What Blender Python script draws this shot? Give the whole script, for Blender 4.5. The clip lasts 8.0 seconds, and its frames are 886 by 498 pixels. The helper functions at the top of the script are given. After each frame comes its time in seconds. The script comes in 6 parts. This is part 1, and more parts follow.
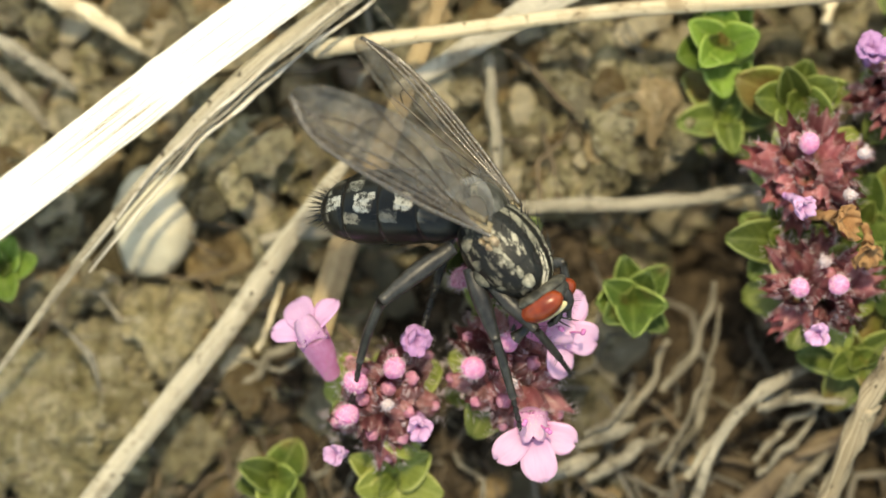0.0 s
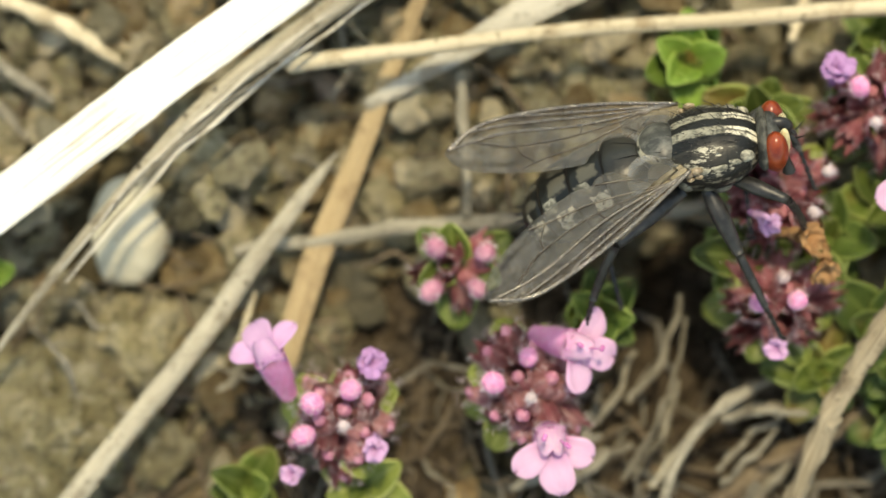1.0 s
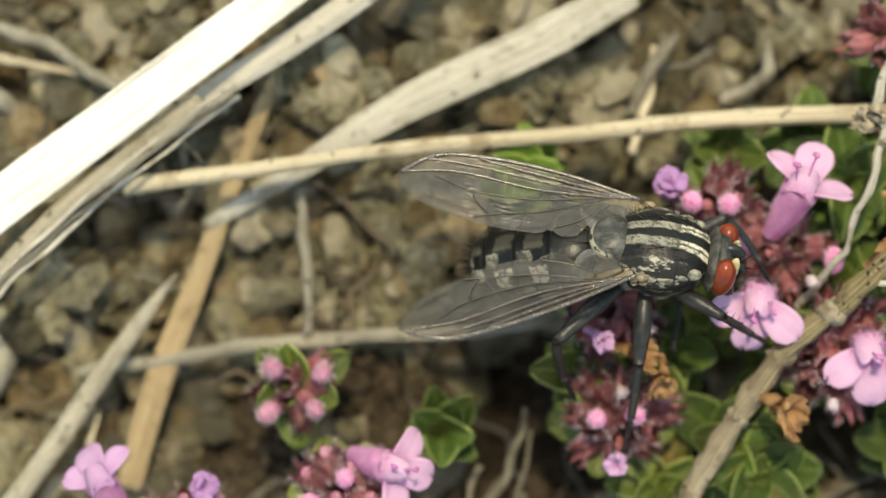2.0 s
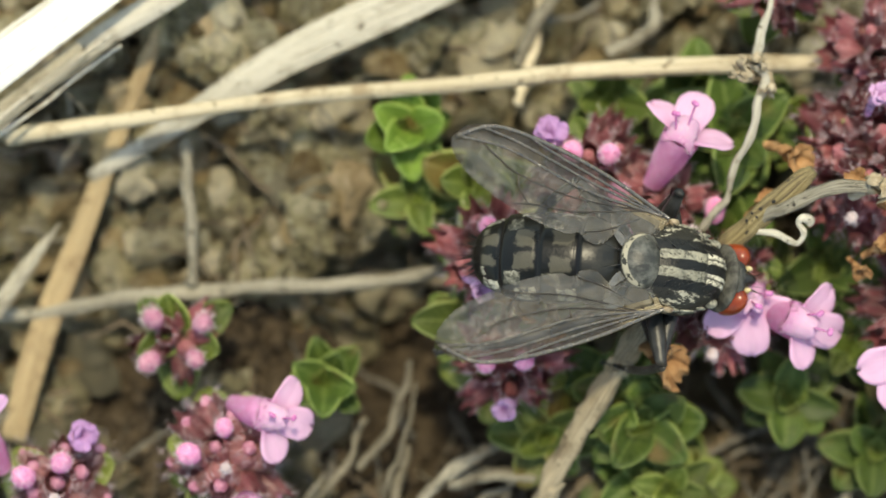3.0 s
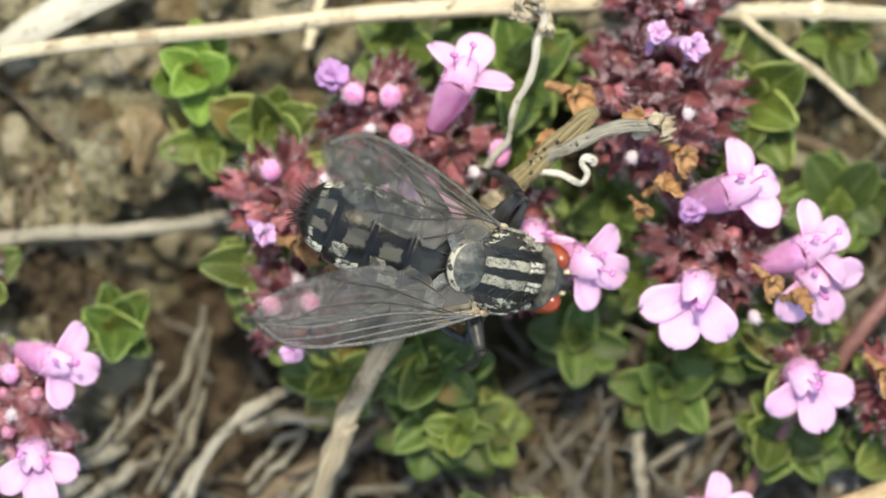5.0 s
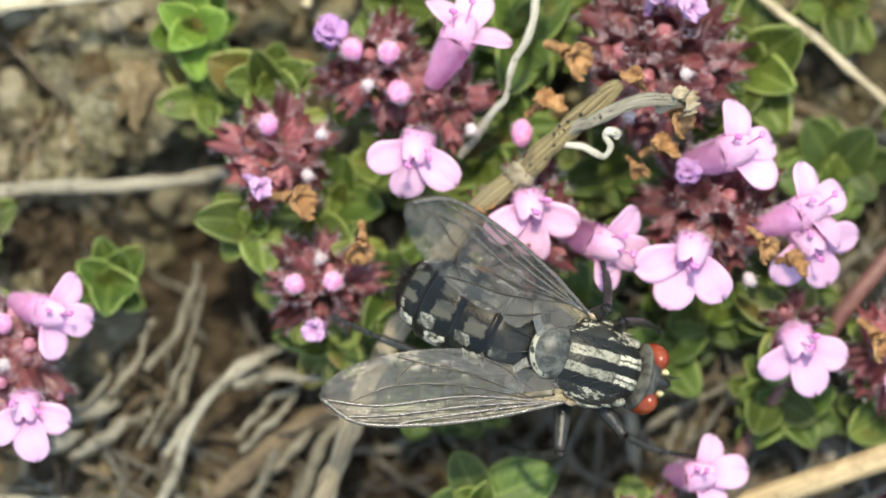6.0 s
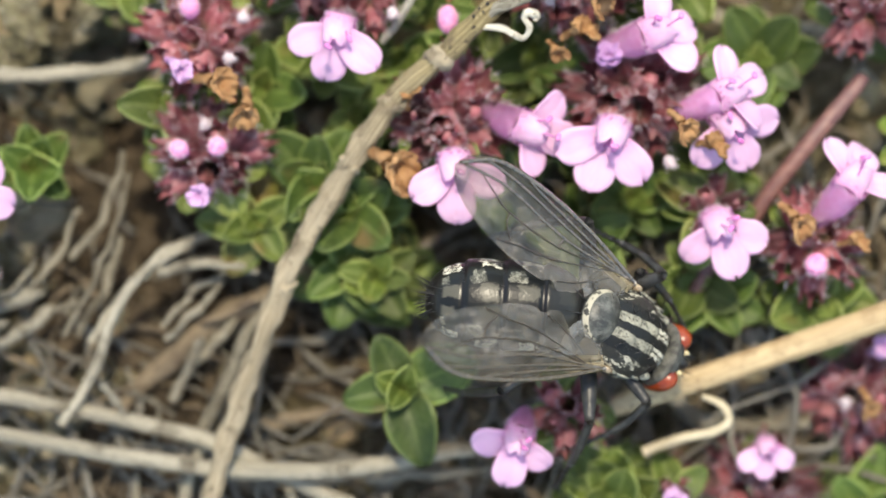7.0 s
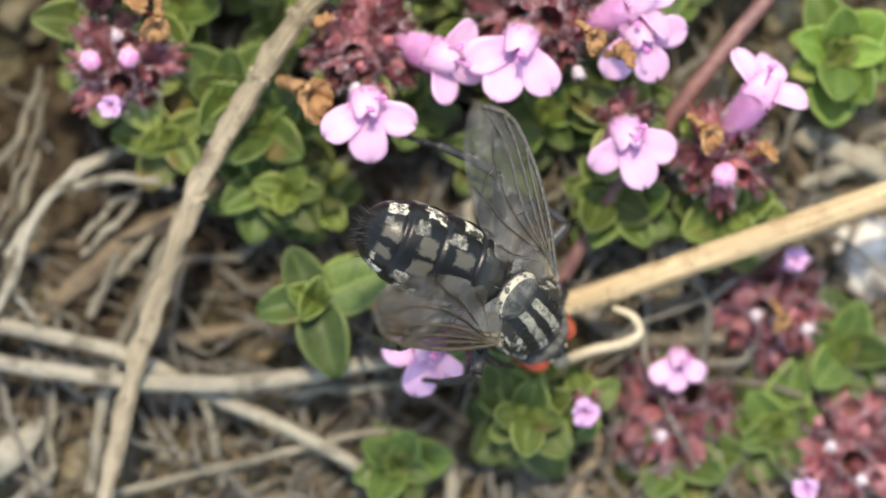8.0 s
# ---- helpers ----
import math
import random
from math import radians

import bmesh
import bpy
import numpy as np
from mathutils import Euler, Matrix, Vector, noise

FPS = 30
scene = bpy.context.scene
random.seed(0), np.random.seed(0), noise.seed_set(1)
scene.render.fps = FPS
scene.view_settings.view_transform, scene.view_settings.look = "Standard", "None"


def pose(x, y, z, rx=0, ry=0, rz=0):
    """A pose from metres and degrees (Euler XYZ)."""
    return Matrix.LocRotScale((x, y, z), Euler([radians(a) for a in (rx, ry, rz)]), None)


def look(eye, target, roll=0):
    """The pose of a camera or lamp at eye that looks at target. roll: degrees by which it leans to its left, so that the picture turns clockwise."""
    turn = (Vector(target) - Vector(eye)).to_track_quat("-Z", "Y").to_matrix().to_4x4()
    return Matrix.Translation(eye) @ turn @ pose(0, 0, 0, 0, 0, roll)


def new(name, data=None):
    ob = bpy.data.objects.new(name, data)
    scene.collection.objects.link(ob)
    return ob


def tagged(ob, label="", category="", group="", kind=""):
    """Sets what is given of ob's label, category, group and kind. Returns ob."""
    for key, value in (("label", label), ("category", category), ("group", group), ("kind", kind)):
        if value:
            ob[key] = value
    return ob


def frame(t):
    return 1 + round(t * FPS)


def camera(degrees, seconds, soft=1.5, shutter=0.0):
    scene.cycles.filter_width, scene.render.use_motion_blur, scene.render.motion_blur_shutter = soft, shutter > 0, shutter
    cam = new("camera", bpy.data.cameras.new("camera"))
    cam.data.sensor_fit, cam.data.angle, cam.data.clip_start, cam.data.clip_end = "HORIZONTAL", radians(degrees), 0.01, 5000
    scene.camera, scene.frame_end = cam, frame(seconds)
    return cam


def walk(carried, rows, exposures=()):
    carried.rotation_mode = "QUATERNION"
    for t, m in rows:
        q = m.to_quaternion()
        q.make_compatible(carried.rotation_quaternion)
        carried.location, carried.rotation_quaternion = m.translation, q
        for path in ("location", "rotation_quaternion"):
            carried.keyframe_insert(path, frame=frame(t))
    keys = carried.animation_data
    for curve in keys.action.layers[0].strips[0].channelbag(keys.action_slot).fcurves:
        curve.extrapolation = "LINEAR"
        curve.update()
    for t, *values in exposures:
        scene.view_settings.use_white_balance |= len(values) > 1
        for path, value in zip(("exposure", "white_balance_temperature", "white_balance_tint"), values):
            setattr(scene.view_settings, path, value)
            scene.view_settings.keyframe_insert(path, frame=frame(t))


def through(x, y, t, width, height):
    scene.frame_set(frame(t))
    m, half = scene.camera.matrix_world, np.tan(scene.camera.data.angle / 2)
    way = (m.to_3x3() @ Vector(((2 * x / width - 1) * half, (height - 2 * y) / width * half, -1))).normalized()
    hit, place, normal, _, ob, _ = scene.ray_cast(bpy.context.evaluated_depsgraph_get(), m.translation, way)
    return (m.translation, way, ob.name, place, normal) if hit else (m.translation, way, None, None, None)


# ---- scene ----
# A flesh fly walks over flowering creeping thyme on stony ground. Lengths below are in millimetres.
U = 0.001
Z0 = Vector((0, 0, 1))


def mm(v):
    return Vector(v) * U


# ---- camera ----
cam = camera(15, 8.0, 1.5)
cam.data.dof.use_dof = True
cam.data.dof.focus_distance = 150.0 * U
cam.data.dof.aperture_fstop = 27
walk(cam, [(t, pose(x * U, y * U, z * U, a, b, c)) for t, x, y, z, a, b, c in (
    (0, 0.01, 0.01, 162.44, 0.08, 0.16, 0.22),
    (0.4, -1.30, 1.84, 162.76, -0.11, -0.36, 0.14),
    (0.5, -1.24, 2.04, 162.84, -0.16, -0.49, 0.11),
    (0.7, -1.09, 2.22, 163.79, -0.30, -0.48, 0.31),
    (1, -0.36, 2.23, 165.23, -0.51, -0.46, 0.60),
    (1.2, 0.43, 4.78, 165.08, -0.51, -0.34, 0.25),
    (1.3, 1.18, 5.76, 165.00, -0.51, -0.28, 0.07),
    (1.4, 2.44, 6.07, 164.92, -0.51, -0.22, -0.11),
    (1.5, 3.39, 6.24, 164.84, -0.51, -0.16, -0.28),
    (1.6, 4.20, 6.04, 164.89, -0.43, -0.10, -0.30),
    (1.7, 5.50, 5.69, 164.94, -0.35, -0.03, -0.32),
    (1.8, 6.47, 6.18, 164.99, -0.28, 0.03, -0.34),
    (2, 8.99, 6.77, 165.08, -0.12, 0.16, -0.38),
    (2.1, 10.54, 7.24, 164.57, -0.27, 0.33, -0.35),
    (2.2, 11.93, 7.05, 165.08, -0.16, 0.36, -0.79),
    (3.3, 15.49, 3.19, 164.76, 0.14, -0.00, -0.14),
    (3.5, 17.00, 3.25, 165.14, 0.14, -0.08, -0.33),
    (4, 21.93, 1.32, 165.29, 0.58, 0.04, -0.49),
    (4.5, 24.40, 2.78, 165.23, -0.44, 0.29, -0.60),
    (4.7, 24.02, 3.94, 165.39, -0.89, -0.02, -1.00),
    (5.8, 23.87, 0.49, 164.82, -0.12, -0.06, -0.51),
    (6, 23.63, -0.17, 165.21, -0.18, -0.22, -0.06),
    (6.2, 25.23, -2.24, 164.86, 0.21, 0.32, -0.63),
    (6.5, 23.89, -1.46, 165.08, -0.22, -0.58, -0.36),
    (6.6, 24.78, -3.73, 165.16, -0.10, -0.51, -0.30),
    (6.7, 25.41, -5.49, 165.24, 0.02, -0.45, -0.23),
    (6.8, 25.87, -6.05, 165.33, 0.14, -0.38, -0.16),
    (6.9, 26.37, -6.68, 165.41, 0.25, -0.31, -0.10),
    (7, 27.18, -7.06, 165.49, 0.37, -0.25, -0.03),
    (7.2, 29.12, -8.86, 165.57, 0.44, -0.02, -0.06),
    (7.5, 31.38, -11.23, 165.69, 0.55, 0.33, -0.10),
    (7.6, 31.52, -11.23, 165.87, 0.51, 0.27, -0.12),
    (7.8, 32.04, -10.30, 166.22, 0.44, 0.15, -0.16),
    (8, 32.35, -12.55, 166.34, 0.85, 0.12, -0.08),
)], exposures=((0, 1.45, 9900, 2), (1.0, 1.32, 9500, 2), (1.5, 1.12, 9200, 2), (2.2, 1.12, 9000, 2), (3.5, 1.38, 8300, 0), (4.5, 1.63, 7800, 5), (6, 1.63, 7750, 2), (6.5, 1.64, 7750, 4), (8, 1.69, 7700, 9)))

# ---- light ----
SUN = Vector((0.02, 0.36, 0.93)).normalized()
world = bpy.data.worlds.new("sky")
scene.world = world
world.use_nodes = True
wn = world.node_tree
sky = wn.nodes.new("ShaderNodeTexSky")
sky.sky_type, sky.sun_disc = "NISHITA", False
sky.sun_elevation = math.asin(SUN.z)
sky.sun_rotation = math.atan2(SUN.x, SUN.y)
wn.nodes["Background"].inputs["Strength"].default_value = 0.15
wn.links.new(sky.outputs[0], wn.nodes["Background"].inputs["Color"])
sun = new("sun", bpy.data.lights.new("sun", "SUN"))
sun.data.energy, sun.data.angle, sun.data.color = 1.68, radians(2.5), (1.0, 0.95, 0.86)
sun.matrix_world = look(SUN * 2, (0, 0, 0))


# ---- materials ----
class Mat:
    """A small helper round one Principled material."""

    def __init__(self, name, rough=0.6, spec=0.4):
        self.m = bpy.data.materials.new(name)
        self.m.use_nodes = True
        self.t = self.m.node_tree
        self.b = self.t.nodes["Principled BSDF"]
        self.b.inputs["Roughness"].default_value = rough
        self.b.inputs["Specular IOR Level"].default_value = spec
        self.co = self.t.nodes.new("ShaderNodeTexCoord")

    def put(self, kind, **ins):
        n = self.t.nodes.new("ShaderNode" + kind)
        for k, v in ins.items():
            self.join(v, n.inputs[k.replace("_", " ")])
        return n

    def join(self, v, socket):
        if isinstance(v, bpy.types.NodeSocket):
            self.t.links.new(v, socket)
        else:
            socket.default_value = v

    def noise(self, per_mm, detail=4, rough=0.6, squash=None, where="Object"):
        vec = self.co.outputs[where]
        mp = self.t.nodes.new("ShaderNodeMapping")
        s = per_mm / U if where == "Object" else per_mm
        mp.inputs["Scale"].default_value = [s * k for k in (squash or (1, 1, 1))]
        self.join(vec, mp.inputs["Vector"])
        oi = self.put("ObjectInfo")
        off = self.math("MULTIPLY", oi.outputs["Random"], 37.0)
        self.join(off, mp.inputs["Location"])
        n = self.put("TexNoise", Vector=mp.outputs[0], Scale=1.0, Detail=detail, Roughness=rough)
        return n.outputs["Fac"]

    def math(self, op, a, b=0.0, c=None):
        n = self.t.nodes.new("ShaderNodeMath")
        n.operation = op
        self.join(a, n.inputs[0]), self.join(b, n.inputs[1])
        if c is not None:
            self.join(c, n.inputs[2])
        return n.outputs[0]

    def step(self, v, lo, hi):
        n = self.t.nodes.new("ShaderNodeMapRange")
        n.interpolation_type = "SMOOTHSTEP"
        self.join(v, n.inputs["Value"])
        n.inputs["From Min"].default_value, n.inputs["From Max"].default_value = lo, hi
        return n.outputs["Result"]

    def ramp(self, fac, stops):
        n = self.t.nodes.new("ShaderNodeValToRGB")
        e = n.color_ramp.elements
        while len(e) < len(stops):
            e.new(0.5)
        for k, (p, c) in enumerate(stops):
            e[k].position, e[k].color = p, (*c, 1)
        self.join(fac, n.inputs[0])
        return n.outputs[0]

    def mix(self, fac, a, b, mode="MIX"):
        n = self.t.nodes.new("ShaderNodeMix")
        n.data_type, n.blend_type = "RGBA", mode
        self.join(fac, n.inputs["Factor"])
        for v, s in ((a, n.inputs[6]), (b, n.inputs[7])):
            self.join((*v, 1) if isinstance(v, tuple) else v, s)
        return n.outputs[2]

    def vary(self, color, amount=0.25):
        """Lighter and darker from object to object and from island to island."""
        oi, ge = self.put("ObjectInfo"), self.put("NewGeometry")
        r = self.math("ADD", oi.outputs["Random"], ge.outputs["Random Per Island"])
        v = self.math("MULTIPLY_ADD", self.math("FRACT", r), 2 * amount, 1 - amount)
        return self.put("HueSaturation", Color=color, Value=v).outputs[0]

    def color(self, c):
        self.join((*c, 1) if isinstance(c, tuple) else c, self.b.inputs["Base Color"])
        return self

    def bump(self, height, strength=0.5, dist=0.1):
        n = self.put("Bump", Strength=strength, Distance=dist * U, Height=height)
        self.join(n.outputs[0], self.b.inputs["Normal"])
        return self

    def thin(self, color, share):
        """Part of the light goes through, as in a leaf or a petal."""
        tr = self.put("BsdfTranslucent")
        self.join((*color, 1) if isinstance(color, tuple) else color, tr.inputs["Color"])
        mx = self.put("MixShader", Fac=share)
        out = self.t.nodes["Material Output"]
        self.t.links.new(self.b.outputs[0], mx.inputs[1])
        self.t.links.new(tr.outputs[0], mx.inputs[2])
        self.t.links.new(mx.outputs[0], out.inputs["Surface"])
        return self


def uv_axes(m):
    s = m.put("SeparateXYZ", Vector=m.co.outputs["UV"])
    return s.outputs[0], s.outputs[1]


def make_soil():
    m = Mat("soil", 0.95, 0.15)
    big, fine = m.noise(0.16, 3), m.noise(1.6, 6, 0.7)
    c = m.ramp(big, [(0.25, (0.06, 0.048, 0.028)), (0.5, (0.15, 0.125, 0.072)), (0.75, (0.30, 0.262, 0.158))])
    c = m.mix(m.step(fine, 0.35, 0.7), m.mix(0.55, c, (0.03, 0.022, 0.014)), c)
    c = m.mix(m.step(m.noise(0.5, 4), 0.56, 0.74), c, (0.27, 0.225, 0.15))
    return m.color(c).bump(m.math("ADD", fine, m.math("MULTIPLY", m.noise(0.8, 5, 0.7), 1.5)), 1.0, 0.7).m


def make_clod(name, a, b, c, crumbs=False, dirt=0.78):
    m = Mat(name, 0.93, 0.2)
    n1, n2 = m.noise(0.45, 4), m.noise(1.5, 6, 0.75)
    col = m.ramp(n1, [(0.28, a), (0.5, b), (0.72, c)])
    col = m.mix(m.step(n2, 0.40, 0.54), m.mix(dirt, col, (0.03, 0.024, 0.016)), col)
    n3 = m.noise(1.0, 6, 0.78)
    col = m.mix(m.math("MULTIPLY", m.step(n3, 0.53, 0.60), 0.75), col, (0.70, 0.63, 0.45))
    col = m.mix(m.math("MULTIPLY", m.step(m.noise(0.7, 3), 0.58, 0.72), 0.4), col, (0.22, 0.20, 0.07))
    if crumbs:
        lot = m.put("NewGeometry").outputs["Random Per Island"]
        col = m.mix(m.step(lot, 0.0, 0.35), m.mix(0.42, col, (0.05, 0.038, 0.022)), col)
        col = m.mix(m.math("MULTIPLY", m.step(lot, 0.72, 1.0), 0.7), col, (0.62, 0.55, 0.40))
        kind = m.math("FRACT", m.math("MULTIPLY", lot, 17.0))
        col = m.mix(m.math("MULTIPLY", m.step(kind, 0.82, 0.88), 0.45), col, (0.42, 0.25, 0.10))
        col = m.mix(m.math("MULTIPLY", m.math("SUBTRACT", 1.0, m.step(kind, 0.16, 0.24)), 0.6), col, (0.37, 0.335, 0.24))
    return m.color(m.vary(col, 0.5)).bump(m.math("ADD", n2, m.math("MULTIPLY", n3, 1.6)), 1.0, 1.3).m


def make_pebble(name, a, b):
    m = Mat(name, 0.7, 0.35)
    n1, n2 = m.noise(0.6, 5), m.noise(3.5, 5)
    col = m.mix(m.step(n1, 0.3, 0.7), a, b)
    col = m.mix(m.step(n2, 0.6, 0.75), col, (0.22, 0.18, 0.12))
    return m.color(col).bump(n2, 0.4, 0.15).m


def make_straw(name, a, b, dark, gloss=0.55, blot=0.75, lines=0.8, tip=None):
    """Dry grass or stem: fibres run along u; tip: two colours of its far end."""
    m = Mat(name, gloss, 0.35)
    u, v = uv_axes(m)
    fib = m.put("TexNoise", Vector=m.put("CombineXYZ", X=m.math("MULTIPLY", u, 5.0), Y=m.math("MULTIPLY", v, 26.0)).outputs[0], Scale=1.0, Detail=4.0).outputs["Fac"]
    patch = m.noise(0.5, 5, 0.65)
    col = m.mix(m.step(fib, 0.3, 0.7), a, b)
    if tip:
        col = m.mix(m.step(u, 0.55, 0.78), col, m.mix(m.step(fib, 0.3, 0.7), *tip))
    col = m.mix(m.math("MULTIPLY", m.step(patch, 0.50, 0.70), blot), col, dark)
    col = m.mix(m.math("MULTIPLY", m.step(m.noise(2.2, 3), 0.62, 0.70), min(1.0, blot * 1.3)), col, tuple(k * 0.5 for k in dark))
    scratch = m.put("TexNoise", Vector=m.put("CombineXYZ", X=m.math("MULTIPLY", u, 5.0), Y=m.math("MULTIPLY", v, 48.0), Z=3.0).outputs[0], Scale=1.0, Detail=1.0).outputs["Fac"]
    col = m.mix(m.math("MULTIPLY", m.step(scratch, 0.585, 0.62), lines), col, dark)
    return m.color(m.vary(col, 0.2)).bump(m.math("ADD", fib, m.math("MULTIPLY", m.noise(3.0, 5, 0.7), 0.85)), 0.8, 0.16).m


def make_leaf(name, a, b, edge, under=(0.10, 0.16, 0.03)):
    m = Mat(name, 0.5, 0.32)
    u, v = uv_axes(m)
    off = m.math("ABSOLUTE", m.math("SUBTRACT", v, 0.5))
    n1, n2 = m.noise(1.1, 5), m.noise(5.0, 6, 0.7)
    col = m.mix(m.step(n1, 0.3, 0.7), a, b)
    vein = m.put("TexWave", Vector=m.put("CombineXYZ", X=m.math("SUBTRACT", u, m.math("MULTIPLY", off, 0.7)), Y=0.0).outputs[0], Scale=2.2, Distortion=0.8, Detail=1.0).outputs["Fac"]
    col = m.mix(m.math("MULTIPLY", m.step(vein, 0.75, 1.0), 0.10), col, edge)
    col = m.mix(m.math("SUBTRACT", 1.0, m.step(off, 0.008, 0.05)), col, m.mix(0.6, edge, a))
    col = m.mix(m.math("MULTIPLY", m.step(off, 0.43, 0.485), 0.9), col, edge)
    col = m.mix(m.math("MULTIPLY", m.step(n2, 0.5, 0.75), 0.36), col, (0.24, 0.26, 0.11))
    col = m.mix(m.math("MULTIPLY", m.step(m.noise(2.2, 4), 0.56, 0.70), 0.55), col, tuple(k * 0.55 for k in a))
    col = m.mix(m.math("MULTIPLY", m.step(m.noise(0.3, 2), 0.58, 0.75), 0.5), col, (0.16, 0.06, 0.03))
    col = m.vary(col, 0.4)
    return m.color(col).bump(m.math("ADD", m.math("MULTIPLY", vein, 0.35), n2), 0.3, 0.08).thin(m.mix(0.5, col, under), 0.22).m


def make_petal(name, tip, base, spot):
    m = Mat(name, 0.55, 0.25)
    u, v = uv_axes(m)
    n = m.noise(1.3, 4)
    ray = m.put("TexNoise", Vector=m.put("CombineXYZ", X=m.math("MULTIPLY", u, 3.0), Y=m.math("MULTIPLY", v, 22.0)).outputs[0], Scale=1.0, Detail=3.0).outputs["Fac"]
    col = m.mix(m.step(u, 0.0, 0.55), base, tip)
    col = m.mix(m.math("MULTIPLY", m.step(ray, 0.35, 0.7), 0.25), col, base)
    col = m.mix(m.math("MULTIPLY", m.step(n, 0.55, 0.8), 0.3), col, (0.80, 0.52, 0.72))
    dots = m.math("MULTIPLY", m.step(m.noise(2.6, 2), 0.58, 0.66), m.math("SUBTRACT", 1.0, m.step(u, 0.12, 0.34)))
    col = m.mix(dots, col, spot)
    col = m.vary(col, 0.06)
    return m.color(col).bump(m.math("ADD", ray, n), 0.3, 0.12).thin(col, 0.42).m


def make_calyx(name, a, b, pale):
    m = Mat(name, 0.38, 0.5)
    u, v = uv_axes(m)
    rib = m.put("TexWave", Vector=m.put("CombineXYZ", X=v, Y=0.0).outputs[0], Scale=3.2, Distortion=0.6).outputs["Fac"]
    n = m.noise(1.6, 4)
    col = m.mix(m.step(n, 0.3, 0.7), a, b)
    col = m.mix(m.math("MULTIPLY", rib, 0.3), col, tuple(k * 0.45 for k in a))
    col = m.mix(m.math("SUBTRACT", 1.0, m.step(u, 0.05, 0.5)), col, pale)
    return m.color(m.vary(col, 0.3)).bump(rib, 0.3, 0.10).thin(m.vary(col, 0.3), 0.38).m


def make_plain(name, a, b, rough=0.5, spec=0.4, per_mm=1.5, bump=0.3, through=0.0):
    m = Mat(name, rough, spec)
    n = m.noise(per_mm, 5, 0.65)
    col = m.mix(m.step(n, 0.3, 0.7), a, b)
    m.color(m.vary(col, 0.1)).bump(n, bump, 0.15)
    if through:
        m.thin(col, through)
    return m.m


SOIL = make_soil()
CLOD = make_clod("clod", (0.19, 0.165, 0.086), (0.40, 0.352, 0.20), (0.60, 0.545, 0.35))
CLOD_MOSS = make_clod("mossy_clod", (0.30, 0.26, 0.125), (0.54, 0.47, 0.27), (0.72, 0.65, 0.43), dirt=0.5)
CRUMB = make_clod("crumb", (0.25, 0.22, 0.12), (0.48, 0.425, 0.25), (0.68, 0.62, 0.43), True)
# Near-black crumb colour that stands in for the plants' shade on the soil.
SHADE_SOIL = make_plain("humus", (0.022, 0.016, 0.010), (0.075, 0.056, 0.036), 0.9, 0.2, 1.2, 0.9)
GRIT = make_clod("grit", (0.22, 0.18, 0.098), (0.42, 0.355, 0.205), (0.64, 0.575, 0.40), True)
PEBBLE = make_pebble("pebble", (0.53, 0.49, 0.37), (0.45, 0.41, 0.30))
PEBBLE_WHITE = make_pebble("white_pebble", (0.62, 0.60, 0.55), (0.42, 0.40, 0.36))
BLADE = make_straw("bleached_blade", (0.76, 0.74, 0.64), (0.87, 0.86, 0.79), (0.15, 0.11, 0.055), 0.45, 0.06, 0.95)
STRAW = make_straw("straw", (0.50, 0.425, 0.285), (0.66, 0.58, 0.42), (0.25, 0.18, 0.10), 0.65)
SHEATH = make_straw("pale_sheath", (0.56, 0.52, 0.42), (0.76, 0.72, 0.62), (0.34, 0.28, 0.19), 0.6)
SHEATH_GREY = make_straw("weathered_sheath", (0.27, 0.24, 0.18), (0.50, 0.46, 0.36), (0.10, 0.08, 0.05), 0.65, 0.8, 0.95)
SHEATH_MID = make_straw("grey_sheath", (0.42, 0.39, 0.31), (0.62, 0.59, 0.50), (0.20, 0.165, 0.11), 0.6)
STRAW_GOLD = make_straw("golden_straw", (0.285, 0.205, 0.108), (0.42, 0.325, 0.19), (0.19, 0.125, 0.065))
TWIG = make_straw("grey_twig", (0.165, 0.147, 0.108), (0.28, 0.252, 0.19), (0.065, 0.054, 0.036), 0.85, 0.85)
TWIG_GREY = make_straw("weathered_twig", (0.115, 0.105, 0.085), (0.24, 0.222, 0.185), (0.05, 0.043, 0.033), 0.85)
TWIG_PALE = make_straw("pale_twig", (0.19, 0.173, 0.13), (0.35, 0.322, 0.255), (0.07, 0.058, 0.04), 0.8, 0.85)
TWIG_DARK = make_straw("brown_twig", (0.13, 0.098, 0.062), (0.23, 0.18, 0.12), (0.06, 0.04, 0.03), 0.85)
STEM_WOOD = make_straw("woody_stem", (0.235, 0.19, 0.122), (0.42, 0.355, 0.25), (0.095, 0.07, 0.042), 0.8, 0.85, tip=((0.155, 0.118, 0.052), (0.34, 0.275, 0.14)))
STEM_RED = make_plain("red_stem", (0.10, 0.045, 0.045), (0.17, 0.085, 0.07), 0.5)
STEM_GREEN = make_plain("green_stem", (0.12, 0.13, 0.04), (0.20, 0.10, 0.06), 0.55)
LEAF = make_leaf("thyme_leaf", (0.046, 0.074, 0.012), (0.085, 0.118, 0.020), (0.30, 0.36, 0.11))
LEAF_DEEP = make_leaf("dark_thyme_leaf", (0.036, 0.068, 0.013), (0.066, 0.108, 0.020), (0.22, 0.29, 0.08))
LEAF_BRIGHT = make_leaf("young_leaf", (0.085, 0.155, 0.022), (0.135, 0.225, 0.036), (0.28, 0.38, 0.10))
BRACT = make_leaf("bract", (0.115, 0.145, 0.028), (0.18, 0.215, 0.05), (0.40, 0.42, 0.15))
PETAL = make_petal("pink_petal", (0.81, 0.55, 0.745), (0.68, 0.34, 0.58), (0.34, 0.06, 0.22))
